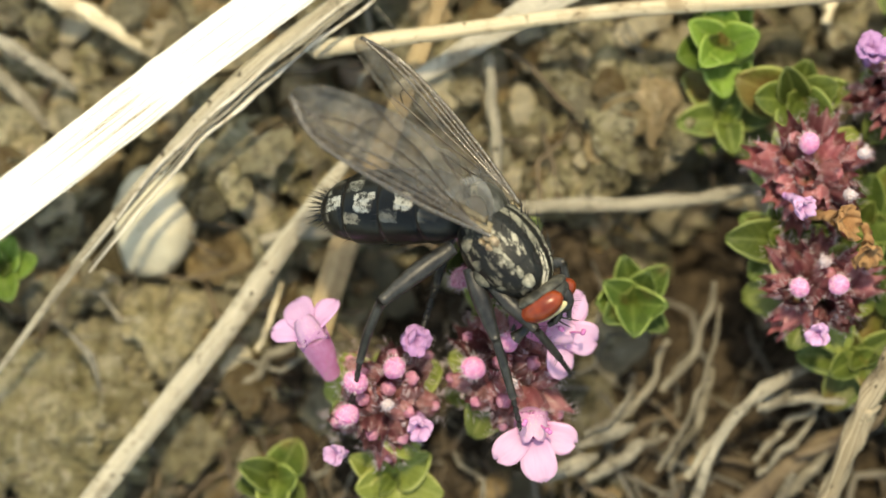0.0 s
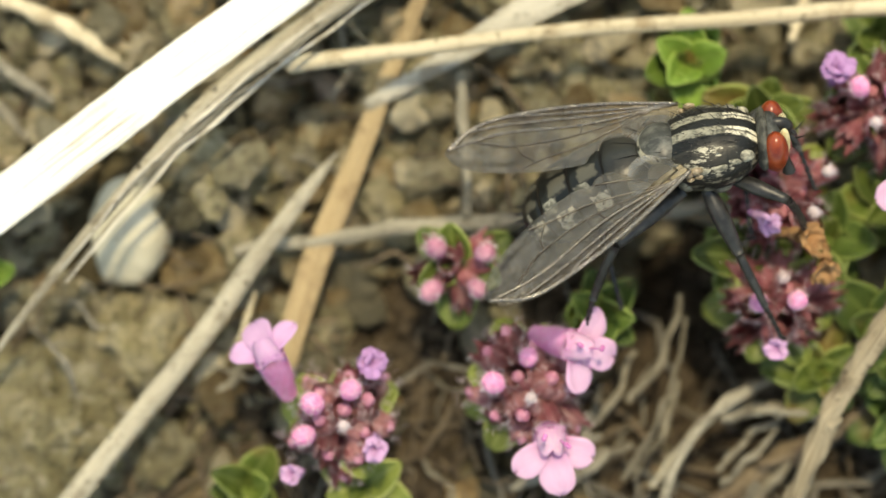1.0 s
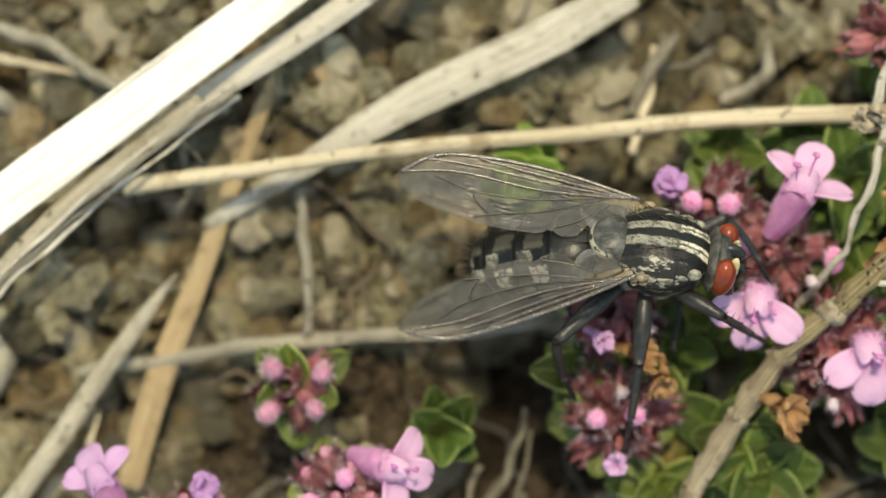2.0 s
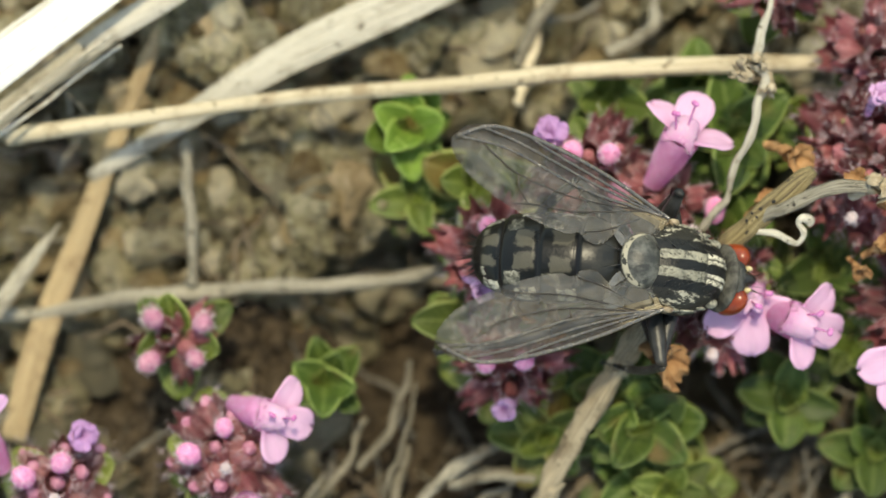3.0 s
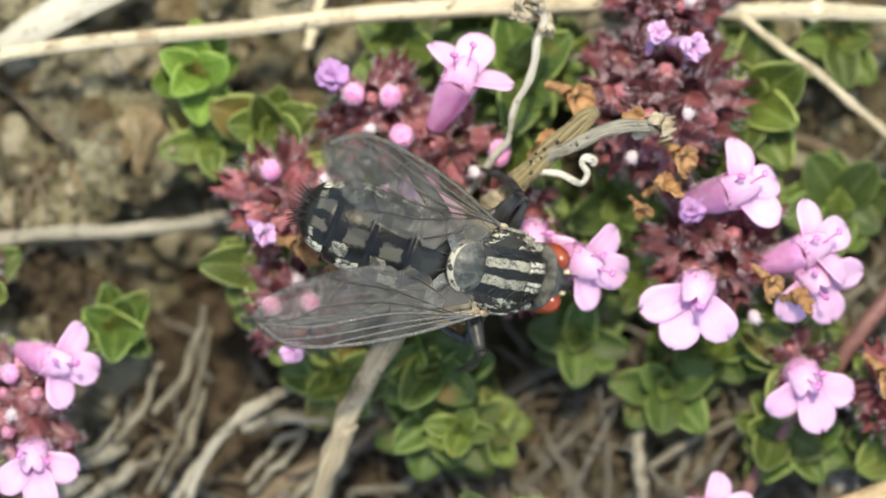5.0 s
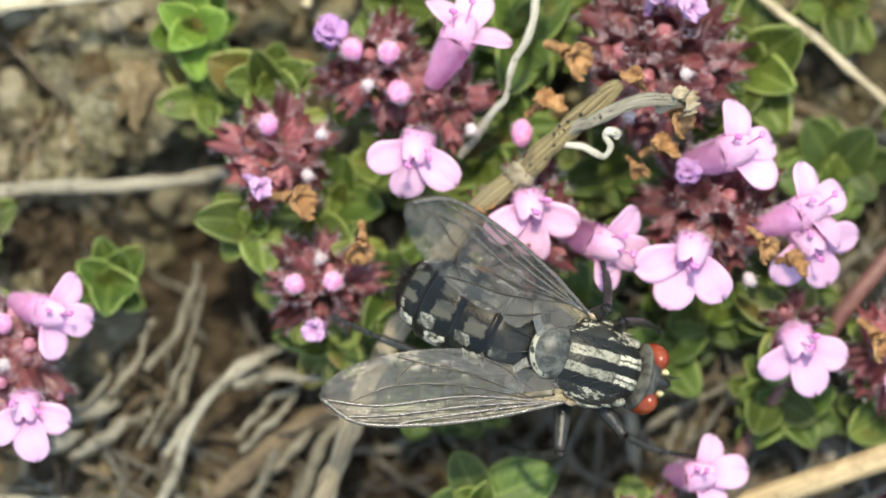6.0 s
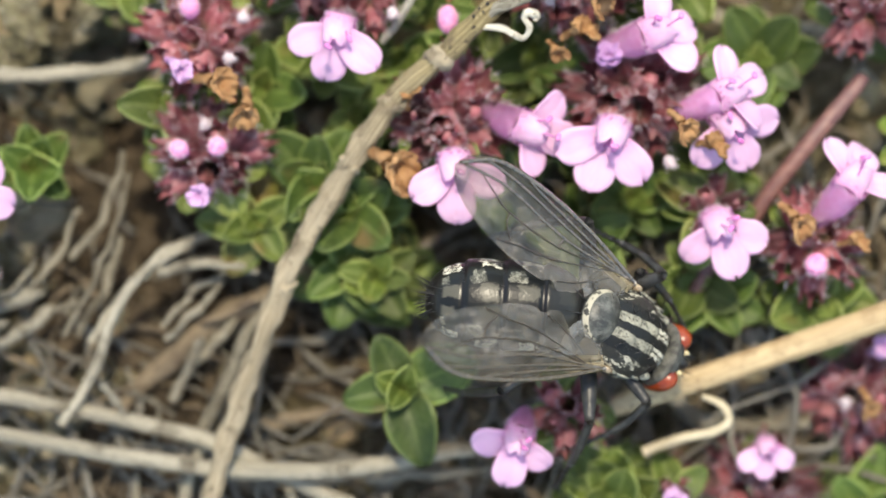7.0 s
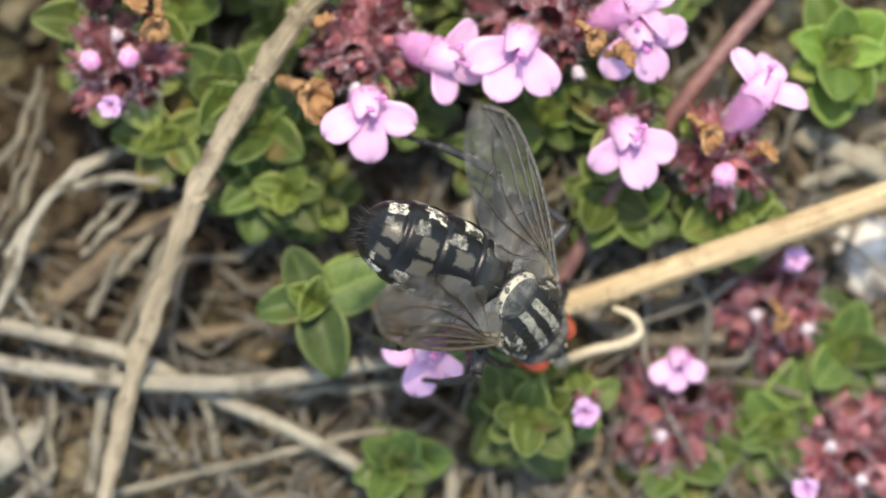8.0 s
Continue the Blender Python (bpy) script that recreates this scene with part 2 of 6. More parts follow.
PETAL_LILAC = make_petal("lilac_petal", (0.70, 0.46, 0.70), (0.56, 0.29, 0.57), (0.20, 0.05, 0.22))
PETAL_PURPLE = make_petal("withered_purple", (0.58, 0.34, 0.64), (0.44, 0.22, 0.50), (0.16, 0.04, 0.20))
TUBE = make_plain("petal_tube", (0.79, 0.44, 0.67), (0.85, 0.56, 0.78), 0.65, 0.2, 2.5, 0.4, 0.62)
CALYX = make_calyx("calyx", (0.31, 0.085, 0.108), (0.50, 0.235, 0.25), (0.38, 0.29, 0.16))
CALYX_PALE = make_calyx("pale_calyx", (0.38, 0.145, 0.17), (0.56, 0.31, 0.31), (0.44, 0.36, 0.20))
BUD = make_plain("pink_bud", (0.66, 0.20, 0.42), (0.76, 0.36, 0.56), 0.7, 0.2, 3.0, 0.5, 0.1)
BUD_FADED = make_plain("faded_bud", (0.36, 0.13, 0.22), (0.52, 0.26, 0.34), 0.75, 0.2, 3.0, 0.5, 0.1)
THROAT = make_plain("calyx_throat", (0.30, 0.085, 0.115), (0.46, 0.22, 0.25), 0.8, 0.2, 3.0, 0.6)
FLUFF = make_plain("white_fluff", (0.46, 0.37, 0.39), (0.64, 0.56, 0.58), 0.8, 0.2, 4.0, 0.4, 0.2)
HAIR = make_plain("plant_hair", (0.66, 0.52, 0.58), (0.80, 0.70, 0.74), 0.6, 0.3, 3.0, 0.0, 0.3)
STAMEN = make_plain("stamen", (0.40, 0.10, 0.30), (0.55, 0.22, 0.45), 0.4, 0.4)
DRY = make_plain("dry_corolla", (0.27, 0.13, 0.055), (0.46, 0.27, 0.13), 0.7, 0.25, 1.4, 0.5, 0.25)


# ---- mesh helpers ----
def mesh_of(name, bm, mat, smooth=True):
    bmesh.ops.scale(bm, vec=(U, U, U), verts=bm.verts)
    me = bpy.data.meshes.new(name)
    bm.to_mesh(me)
    bm.free()
    me.materials.append(mat)
    for p in me.polygons:
        p.use_smooth = smooth
    return me


def hang(name, me, parent, m=None, label=""):
    """An object on a mesh, under its thing; m is a pose in the thing's space, in millimetres."""
    ob = new(name, me)
    ob.parent = parent
    if m is not None:
        ob.matrix_basis = metres(m)
    return tagged(ob, label)


def metres(m):
    m = m.copy()
    m.translation = m.translation * U
    return m


def part(name, bm, mat, parent, label="", m=None, smooth=True):
    return hang(name, mesh_of(name, bm, mat, smooth), parent, m, label)


def thing(name, at, label, category, group="", kind="", rot=(0, 0, 0)):
    ob = new(name)
    ob.empty_display_size = U
    ob.matrix_basis = metres(pose(*at, *rot))
    return tagged(ob, label, category, group, kind)


def uv_of(bm):
    return bm.loops.layers.uv.verify()


def sheet_faces(bm, rows, closed=False, flip=False):
    """Quads between rows of vertices; u runs along the rows' order, v across."""
    uv, n = uv_of(bm), len(rows[0])
    for i in range(len(rows) - 1):
        for j in range(n if closed else n - 1):
            k = (j + 1) % n
            quad = [(rows[i][j], i, j), (rows[i][k], i, j + 1), (rows[i + 1][k], i + 1, j + 1), (rows[i + 1][j], i + 1, j)]
            if flip:
                quad.reverse()
            f = bm.faces.new([q[0] for q in quad])
            for lo, q in zip(f.loops, quad):
                lo[uv].uv = (q[1] / (len(rows) - 1), q[2] / (n if closed else n - 1))


def spline(pts, n):
    """n points on a smooth curve through pts (of any length of tuple)."""
    pts = np.array(pts, float)
    if len(pts) == 2:
        return [pts[0] + (pts[1] - pts[0]) * k / (n - 1) for k in range(n)]
    ext = np.vstack([2 * pts[0] - pts[1], pts, 2 * pts[-1] - pts[-2]])
    out = []
    for k in range(n):
        q = k / (n - 1) * (len(pts) - 1)
        i = min(int(q), len(pts) - 2)
        s = q - i
        a, b, c, d = ext[i : i + 4]
        out.append(0.5 * (2 * b + (c - a) * s + (2 * a - 5 * b + 4 * c - d) * s * s + (3 * b - a - 3 * c + d) * s**3))
    return out


def tube(bm, pts, radii, sides=8, n=None, flat=1.0, rough=0.0, seed=0, cap=True, up=(0.01, 0.02, 1)):
    """A tube through pts with radii given at each; flat < 1 flattens it, rough makes it uneven."""
    n = n or 4 * len(pts)
    path = spline([(*p, r) for p, r in zip(pts, radii)], n)
    rows, side = [], Vector(up)
    for k, p in enumerate(path):
        at, r = Vector(p[:3]), max(p[3], 0.01)
        a, b = Vector(path[max(k - 1, 0)][:3]), Vector(path[min(k + 1, n - 1)][:3])
        way = (b - a).normalized()
        x = way.cross(side).normalized()
        y = x.cross(way)
        ring = []
        for j in range(sides):
            ang = math.tau * j / sides
            w = 1 + rough * noise.noise((at.x * 1.1 + 7 * seed + math.cos(ang), at.y * 1.1 + math.sin(ang), at.z + 3 * seed))
            ring.append(bm.verts.new(at + (x * math.cos(ang) + y * math.sin(ang) * flat) * r * w))
        rows.append(ring)
    sheet_faces(bm, rows, closed=True)
    if cap:
        bm.faces.new(rows[0])
        bm.faces.new(list(reversed(rows[-1])))
    return rows


def spike(bm, at, way, length, r, bend=0.0):
    """A three-sided hair."""
    way = Vector(way).normalized()
    x = way.orthogonal().normalized()
    y = way.cross(x)
    base = [bm.verts.new(Vector(at) + (x * math.cos(a) + y * math.sin(a)) * r) for a in (0, 2.1, 4.2)]
    top = bm.verts.new(Vector(at) + way * length + x * bend * length)
    for i in range(3):
        bm.faces.new((base[i], base[(i + 1) % 3], top))


def lump(bm, at, size, seed, sub=2, rough=0.35, freq=0.9):
    """A stone or clod: a deformed ball with broken faces."""
    made = bmesh.ops.create_icosphere(bm, subdivisions=sub, radius=1)["verts"]
    rnd = random.Random(seed)
    rot = Euler([rnd.uniform(0, 6) for _ in range(3)]).to_matrix()
    cuts = [(Vector([rnd.gauss(0, 1) for _ in range(3)]).normalized(), rnd.uniform(0.55, 0.9)) for _ in range(5)]
    for v in made:
        d = v.co.normalized()
        for nrm, far in cuts:
            over = d.dot(nrm) - far
            if over > 0:
                d -= nrm * over * 0.85
        k = 1 + rough * noise.noise(d * 1.7 * freq + Vector((seed, 0, 0))) + 0.55 * rough * noise.noise(d * 5 * freq + Vector((0, seed, 0))) + 0.4 * rough * noise.noise(d * 10 * freq + Vector((0, 0, seed))) + 0.3 * rough * noise.noise(d * 22 * freq + Vector((seed, seed, 0)))
        d = rot @ d if size[0] == size[1] == size[2] else d
        v.co = Vector(at) + Vector((d.x * size[0], d.y * size[1], d.z * size[2])) * k
    return made


# ---- ground ----
def stretch(lo, hi, step, far):
    """Evenly spaced from lo to hi, then wider and wider out to far."""
    out, d = list(np.arange(lo, hi + step / 2, step)), step
    while out[-1] < far:
        d *= 1.5
        out.append(out[-1] + d)
    d = step
    while out[0] > -far:
        d *= 1.5
        out.insert(0, out[0] - d)
    return out


PITS = (((10.99, 0.38, 0), 3.2, 3.5), ((13.18, -4.07, 0), 4.0, 3.5), ((12.38, 3.04, 0), 2.6, 3.0), ((29.74, -8.23, 0), 4.0, 3.5), ((10.95, 0.57, 0), 2.0, 2.0), ((-4.42, 7.88, 0), 1.6, 2.0), ((23.23, -10.03, 0), 3.0, 2.0))


def ground_height(x, y):
    p = Vector((x, y, 0))
    h = 1.5 * noise.noise(p * 0.09) + 1.3 * noise.noise(p * 0.28 + Vector((5, 3, 1)))
    h += 1.3 * abs(noise.noise(p * 0.6 + Vector((1, 8, 2)))) + 0.35 * noise.noise(p * 1.5) + 0.2 * noise.noise(p * 3.1)
    for (px, py, _), r, deep in PITS:
        h -= deep * math.exp(-((x - px) ** 2 + (y - py) ** 2) / (r * r))
    return h * min(1.0, 4000 / (4000 + x * x + y * y) * 1.6) - 0.4


def build_ground():
    xs, ys = stretch(-26, 58, 0.38, 2200), stretch(-28, 24, 0.38, 2200)
    verts = [(x * U, y * U, ground_height(x, y) * U) for y in ys for x in xs]
    w = len(xs)
    faces = [(j * w + i, j * w + i + 1, (j + 1) * w + i + 1, (j + 1) * w + i) for j in range(len(ys) - 1) for i in range(w - 1)]
    me = bpy.data.meshes.new("ground")
    me.from_pydata(verts, [], faces)
    me.materials.append(SOIL)
    for p in me.polygons:
        p.use_smooth = True
    tagged(new("ground", me), "dry crumbly brown stony soil", "soil", kind="structure")


build_ground()


HEAPS = []


def clod(name, at, size, mat, label, category, seed, rough=0.35, rz=0.0, sub=4, bare=0.0):
    """bare: how far round it no crumbs lie, 1 being its own outline."""
    HEAPS.append((at[0], at[1], size, bare))
    bm = bmesh.new()
    lump(bm, (0, 0, 0), (size[0], size[1], size[2] * 1.001), seed, sub, rough)
    ob = new(name, mesh_of(name, bm, mat))
    ob.matrix_basis = metres(pose(at[0], at[1], ground_height(at[0], at[1]) + size[2] * 0.45, 0, 0, rz))
    return tagged(ob, label, category, "stones on the soil")


clod("pebble", (-14.27, 1.54, 2), (2.1, 2.75, 2.3), PEBBLE, "smooth cream-coloured pebble lying under dry grass", "pebble", 3, 0.07, -12, bare=2.4)
BIG = "large crumbly tan clod of soil with mossy crust"
clod("soil_clod", (-18.99, -7.9, 2), (4.3, 4.6, 2.6), CLOD_MOSS, BIG, "clod", 11, 0.42, 0, 6, 0.95)
clod("soil_clod", (-13.88, -3.57, 2), (2.3, 2.6, 2.1), CLOD_MOSS, BIG, "clod", 12, 0.42, 0, 5, 0.9)
clod("soil_clod", (-12.65, -9.09, 2), (2.2, 2.3, 1.9), CLOD_MOSS, BIG, "clod", 13, 0.4, 0, 5, 0.9)
MID = "broken tan clod of dry soil"
for k, (at, sx, sy, rz) in enumerate((
    ((-9.16, -6.51, 2), 2.0, 1.8, 10), ((7.91, 5.27, 2), 2.6, 2.0, 20), ((3.46, 4.72, 2), 2.2, 1.9, -30), ((-0.04, 5.11, 2), 1.4, 1.6, 0),
    ((-1.43, 11.41, 2), 2.0, 1.6, 0), ((-0.08, 7.85, 2), 1.5, 1.4, 40), ((3.73, 4.55, 2), 2.4, 1.5, -25), ((8.66, 5.35, 2), 1.6, 1.5, 0),
    ((3.2, 14.16, 2), 2.4, 2.2, 0), ((11.1, 6.44, 2), 2.0, 1.7, 15), ((-2.56, 12.82, 2), 1.8, 1.5, 0), ((8.99, 6.65, 2), 3.0, 2.4, 0),
    ((19.36, 14.32, 2), 1.3, 1.3, 0), ((12.25, 13.26, 2), 1.5, 1.1, 0), ((-8.93, 4.81, 2), 1.9, 1.6, 0), ((-15.69, 11.25, 2), 1.9, 1.7, 0),
    ((-20.1, 3.17, 1), 2.2, 1.8, 0), ((-7.06, -3.02, 1), 1.6, 1.4, 0), ((8.24, 5.69, 2), 2.6, 2.2, 0), ((-11.4, 3.79, 1), 1.7, 1.3, 0),
)):
    clod("soil_clod", at, (sx, sy, 1.3 + 0.25 * (k % 3)), CLOD if k % 3 else CLOD_MOSS, MID, "clod", 30 + k, 0.5, rz, 5)
clod("grey_pebble", (-4.84, 8.71, 2), (1.15, 1.0, 0.9), make_pebble("grey_brown_pebble", (0.30, 0.25, 0.19), (0.22, 0.18, 0.14)), "rounded grey-brown pebble beside a dry twig", "pebble", 61, 0.15, 0, 3, bare=2.4)
clod("white_stone", (53.01, -10.38, 2), (1.9, 2.2, 1.4), PEBBLE_WHITE, "rough whitish stone beside dry straw", "stone", 62, 0.35, 0, 3, bare=2.4)
clod("white_stone", (43.07, -10.91, 2), (1.0, 1.1, 0.9), PEBBLE_WHITE, "small whitish stone under thyme", "stone", 63, 0.35, 0, 3, bare=2.4)


# Shade under the flowering thyme, laid as near-black crumbs: x, y and radius.
SHADE_BEDS = ((-8.6, -8.4, 2.2), (-5.6, -10.8, 2.2), (-8.0, -5.0, 1.6), (-1.0, -3.2, 2.8), (1.4, -7.2, 2.6), (-1.0, -10.5, 2.6), (15.5, -7.0, 3.2), (19.3, -9.2, 3.0), (23.2, -6.5, 2.4), (20.9, -12.0, 2.8), (15.2, -10.6, 3.0), (13.5, -16.0, 3.2), (18.4, -16.6, 2.4), (9.6, -9.6, 2.2), (4.2, 0.4, 2.2), (7.0, -2.0, 2.2), (11.5, -3.4, 3.4), (10.6, -6.4, 2.6), (13.0, -0.4, 3.0), (19.4, -2.6, 2.8), (24.0, -3.0, 3.0))


def build_grit(name, label, count, zone, sizes, mat, seed, fine, rise, beds=False):
    """Crumbs and grains that nobody could count. zone: x and y limits; sizes: middle and largest; fine: subdivisions of small and large ones."""
    rnd, balls = random.Random(seed), []
    for sub in fine:
        bm = bmesh.new()
        bmesh.ops.create_icosphere(bm, subdivisions=sub, radius=1)
        balls.append(([v.co.copy() for v in bm.verts], [[v.index for v in f.verts] for f in bm.faces]))
        bm.free()
    verts, faces = [], []
    for k in range(count):
        x, y = rnd.uniform(*zone[:2]), rnd.uniform(*zone[2:])
        keep = 0.62 + noise.noise((x * 0.12, y * 0.12, 4))
        bed = any((x - bx) ** 2 + (y - by) ** 2 < br * br * rnd.uniform(0.6, 1.3) for bx, by, br in SHADE_BEDS)
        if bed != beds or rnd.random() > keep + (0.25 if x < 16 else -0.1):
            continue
        s = min(sizes[0] * rnd.lognormvariate(0, 0.6), sizes[1])
        size = Vector((s, s * rnd.uniform(0.6, 1.0), s * rnd.uniform(0.55, 0.85)))
        rot = Euler((rnd.uniform(-0.5, 0.5), rnd.uniform(-0.5, 0.5), rnd.uniform(0, 6.3))).to_matrix()
        z = ground_height(x, y)
        for hx, hy, h, bare in HEAPS:
            d = ((x - hx) / h[0]) ** 2 + ((y - hy) / h[1]) ** 2
            if d < (bare or 1):
                z = -99 if bare else max(z, ground_height(hx, hy) + h[2] * (0.45 + math.sqrt(max(0, 1 - d))) - 0.2)
        if z < -50:
            continue
        at = Vector((x, y, z + rise * s))
        cuts = [(Vector([rnd.gauss(0, 1) for _ in range(3)]).normalized(), rnd.uniform(0.35, 0.7)) for _ in range(6)]
        pts, tris = balls[1 if s > 0.45 else 0]
        n = len(verts)
        for d in pts:
            q = d
            for cut, far in cuts:
                q = q - cut * max(0, q.dot(cut) - far) * 0.9
            q = q * (1 + 0.34 * noise.noise(d * 1.5 + Vector((k, 0, 0))) + 0.20 * noise.noise(d * 4 + Vector((0, k, 0))))
            verts.append((at + rot @ (q * size)) * U)
        faces += [[n + i for i in f] for f in tris]
    me = bpy.data.meshes.new(name)
    me.from_pydata(verts, [], faces)
    me.materials.append(mat)
    for p in me.polygons:
        p.use_smooth = p.index % 3 > 0
    tagged(new(name, me), label, "grit", kind="stuff")


build_grit("soil_crumbs", "loose tan soil crumbs and grains of grit", 15000, (-24, 56, -26, 22), (0.39, 1.9), GRIT, 5, (1, 2), 0.25)
build_grit("broken_crumbs", "broken angular crumbs of dry soil", 3400, (-24, 36, -8, 22), (0.66, 1.7), CRUMB, 15, (2, 3), 0.7)
build_grit("humus", "black-brown soil crumbs painting in the shade between thyme stems", 22000, (-11, 30, -20, 5), (0.36, 0.9), SHADE_SOIL, 25, (1, 2), 0.35, True)


# ---- dry grass, straw and twigs ----
def stalk(name, mat, pts, radii, label, category, sides=8, flat=1.0, rough=0.15, seed=0, nodes=(), group="dry stalks", n=None):
    """A dry stalk through points given in the world."""
    at = Vector(pts[0])
    bm = bmesh.new()
    if rough >= 0.3:
        m = 4 * len(pts)
        path = spline([(*(Vector(p) - at), r) for p, r in zip(pts, radii)], m)
        bend = [Vector((noise.noise((k * 0.37, seed, 0)), noise.noise((k * 0.37, seed, 9)), 0.5 * noise.noise((k * 0.6, seed, 5)))) * (0.16 + 0.35 * path[k][3]) for k in range(m)]
        swell = [1 + 0.35 * noise.noise((k * 0.8, seed, 3)) for k in range(m)]
        tube(bm, [Vector(p[:3]) + b for p, b in zip(path, bend)], [p[3] * s for p, s in zip(path, swell)], sides, 3 * m, flat, rough, seed)
    else:
        tube(bm, [Vector(p) - at for p in pts], radii, sides, n or 6 * len(pts), flat, rough, seed)
    ob = new(name, mesh_of(name, bm, mat))
    ob.location = at * U
    for p, r in nodes:
        bm = bmesh.new()
        bmesh.ops.create_icosphere(bm, subdivisions=3, radius=r)
        for v in bm.verts:
            v.co = Vector((v.co.x * 1.5, v.co.y, v.co.z * 0.7)) * (0.8 + 0.9 * noise.noise(v.co / r * 1.4 + Vector((seed, r * 50, 0))))
        part("stem_node", bm, mat, ob, m=Matrix.Translation(Vector(p) - at))
    return tagged(ob, label, category, group)


def ribbon(name, mat, pts, widths, label, category, arch=0.25, folds=2, seed=0, group="dry grass blades", thick=0.12):
    """A flat dry blade with an arched, ribbed section."""
    at, n, m = Vector(pts[0]), 10 * len(pts), 15
    path = spline([(*(Vector(p) - at), w) for p, w in zip(pts, widths)], n)
    bm = bmesh.new()
    rows = []
    for k, p in enumerate(path):
        a, b = path[max(k - 1, 0)], path[min(k + 1, n - 1)]
        way = Vector(b[:3]) - Vector(a[:3])
        side = way.cross(Z0).normalized()
        row = []
        for j in range(m):
            s = j / (m - 1) * 2 - 1
            w = p[3] * (1 + 0.05 * noise.noise((k * 0.22, s * 2, seed)))
            z = arch * p[3] * (1 - s * s) + 0.035 * p[3] * math.cos(s * folds * math.pi * 2)
            row.append(bm.verts.new(Vector(p[:3]) + side * s * w + Z0 * z))
        rows.append(row)
    sheet_faces(bm, rows)
    bmesh.ops.recalc_face_normals(bm, faces=bm.faces)
    bmesh.ops.solidify(bm, geom=bm.faces[:], thickness=thick)
    ob = new(name, mesh_of(name, bm, mat))
    ob.location = at * U
    return tagged(ob, label, category, group)


ribbon("dry_grass", BLADE, [(-29.61, -4.63, 6.5), (-20.71, 1.95, 8.5), (-14.48, 6.71, 9), (-12, 8.7, 9), (-5.68, 13.38, 9), (0.67, 18.05, 9), (11.73, 26.22, 8)], [1.1, 1.12, 1.16, 1.12, 1.08, 1.0, 0.9],
       "broad bleached white dry grass blade in full sun", "grass blade", 0.22, 3, 1)
ribbon("dry_grass", SHEATH_GREY, [(-22.73, -7.63, 5), (-20.76, -5.08, 6), (-16.6, 0.4, 7), (-12.75, 4.82, 8), (-9.39, 8.26, 8), (-6.8, 10.29, 8), (-2.66, 13.47, 8)], [0.10, 0.14, 0.24, 0.36, 0.46, 0.5, 0.45],
       "narrow frayed dry grass sheath along the white blade", "grass blade", 0.5, 1, 2)
ribbon("dry_grass", SHEATH, [(-7.18, 10.46, 6), (-5.28, 11.82, 6.5), (-2.06, 13.98, 7), (3.25, 17.32, 7), (9.63, 21.92, 7), (16.36, 26.91, 6)], [0.08, 0.34, 0.55, 0.62, 0.6, 0.3],
       "shaded grey-brown dry sheath under the white blade", "grass blade", 0.4, 2, 3)
stalk("straw", STRAW, [(-6.44, 9.49, 6), (-1.02, 10.16, 7), (6.93, 11.21, 7), (14.89, 11.81, 7), (20.34, 12.35, 7), (27.78, 12.68, 7), (32.61, 12.68, 6.5), (38.3, 12.26, 6), (42.03, 12.22, 6), (48.32, 11.81, 5)],
      [0.42, 0.36, 0.36, 0.40, 0.42, 0.44, 0.40, 0.40, 0.42, 0.3], "long pale straw-coloured dry stalk lying over the soil", "dry stalk", 10, 1, 0.18, 1,
      [((42.03, 12.22, 6), 0.55), ((-6.25, 9.55, 6), 0.48)])
ribbon("straw", STRAW_GOLD, [(2.7, 17.91, 2.5), (0.38, 14.36, 3), (-1.4, 10.02, 3.2), (-3.32, 4.87, 3.4), (-5.24, -0, 3.4), (-6.71, -5.04, 3)], [0.35, 0.36, 0.42, 0.55, 0.68, 0.60],
       "golden-brown strip of dry straw", "straw", 0.3, 1, 4)
for k, (a, b, w) in enumerate(((-10, 0.0, 0.09), (9, 0.6, 0.07), (19, -0.3, 0.10))):
    stalk("dry_fibre", (SHEATH, TWIG_PALE, SHEATH)[k % 3], [tuple(Vector(p) + Vector((a * 0.012, -a * 0.018, 0.2 + 0.2 * b * s))) for s, p in enumerate(((-16.94, -0.59, 7.4), (-13, 4.09, 8), (-9.64, 7.35, 8), (-5.25, 11, 8), (-1.11, 13.99, 8)))], [w * 0.4, w, w * 1.2, w, w], "thin frayed fibre of a dry grass sheath", "fibre", 6, 0.6, 0.3, 80 + k)
ribbon("dry_grass", SHEATH_GREY, [(-4.13, 5.37, 5), (-5.64, 3.42, 5), (-8.03, 0.16, 5), (-10.36, -3.28, 5), (-13.34, -7.15, 5), (-16.31, -10.9, 5), (-18.65, -13.88, 5)], [0.05, 0.36, 0.48, 0.52, 0.54, 0.54, 0.5],
       "weathered grey dry grass stem with a pointed end", "grass blade", 0.6, 2, 5)
ribbon("dry_grass", SHEATH_MID, [(-2.87, 7.61, 3.4), (1.04, 9.9, 4.2), (6.75, 13.3, 4.8), (13.2, 16.3, 4.8), (17.6, 18.7, 4.8)], [0.3, 0.5, 0.85, 1.0, 0.8],
       "broad pale grey dry blade lying on the soil", "grass blade", 0.2, 2, 6)
stalk("twig", TWIG_PALE, [(-9.04, 0.55, 3), (-4.09, 1.34, 3.4), (2.72, 2.2, 3.6), (9.51, 2.4, 3.6), (15.47, 3.26, 3)], [0.3, 0.36, 0.38, 0.36, 0.25], "thin pale dry twig on the soil", "twig", 8, 1, 0.3, 3)
stalk("twig", TWIG_PALE, [(1.68, 9.33, 3), (1.97, 6.18, 4), (2.08, 2.45, 4.2)], [0.26, 0.30, 0.28], "short pale upright twig among clods", "twig", 8, 1, 0.3, 4)
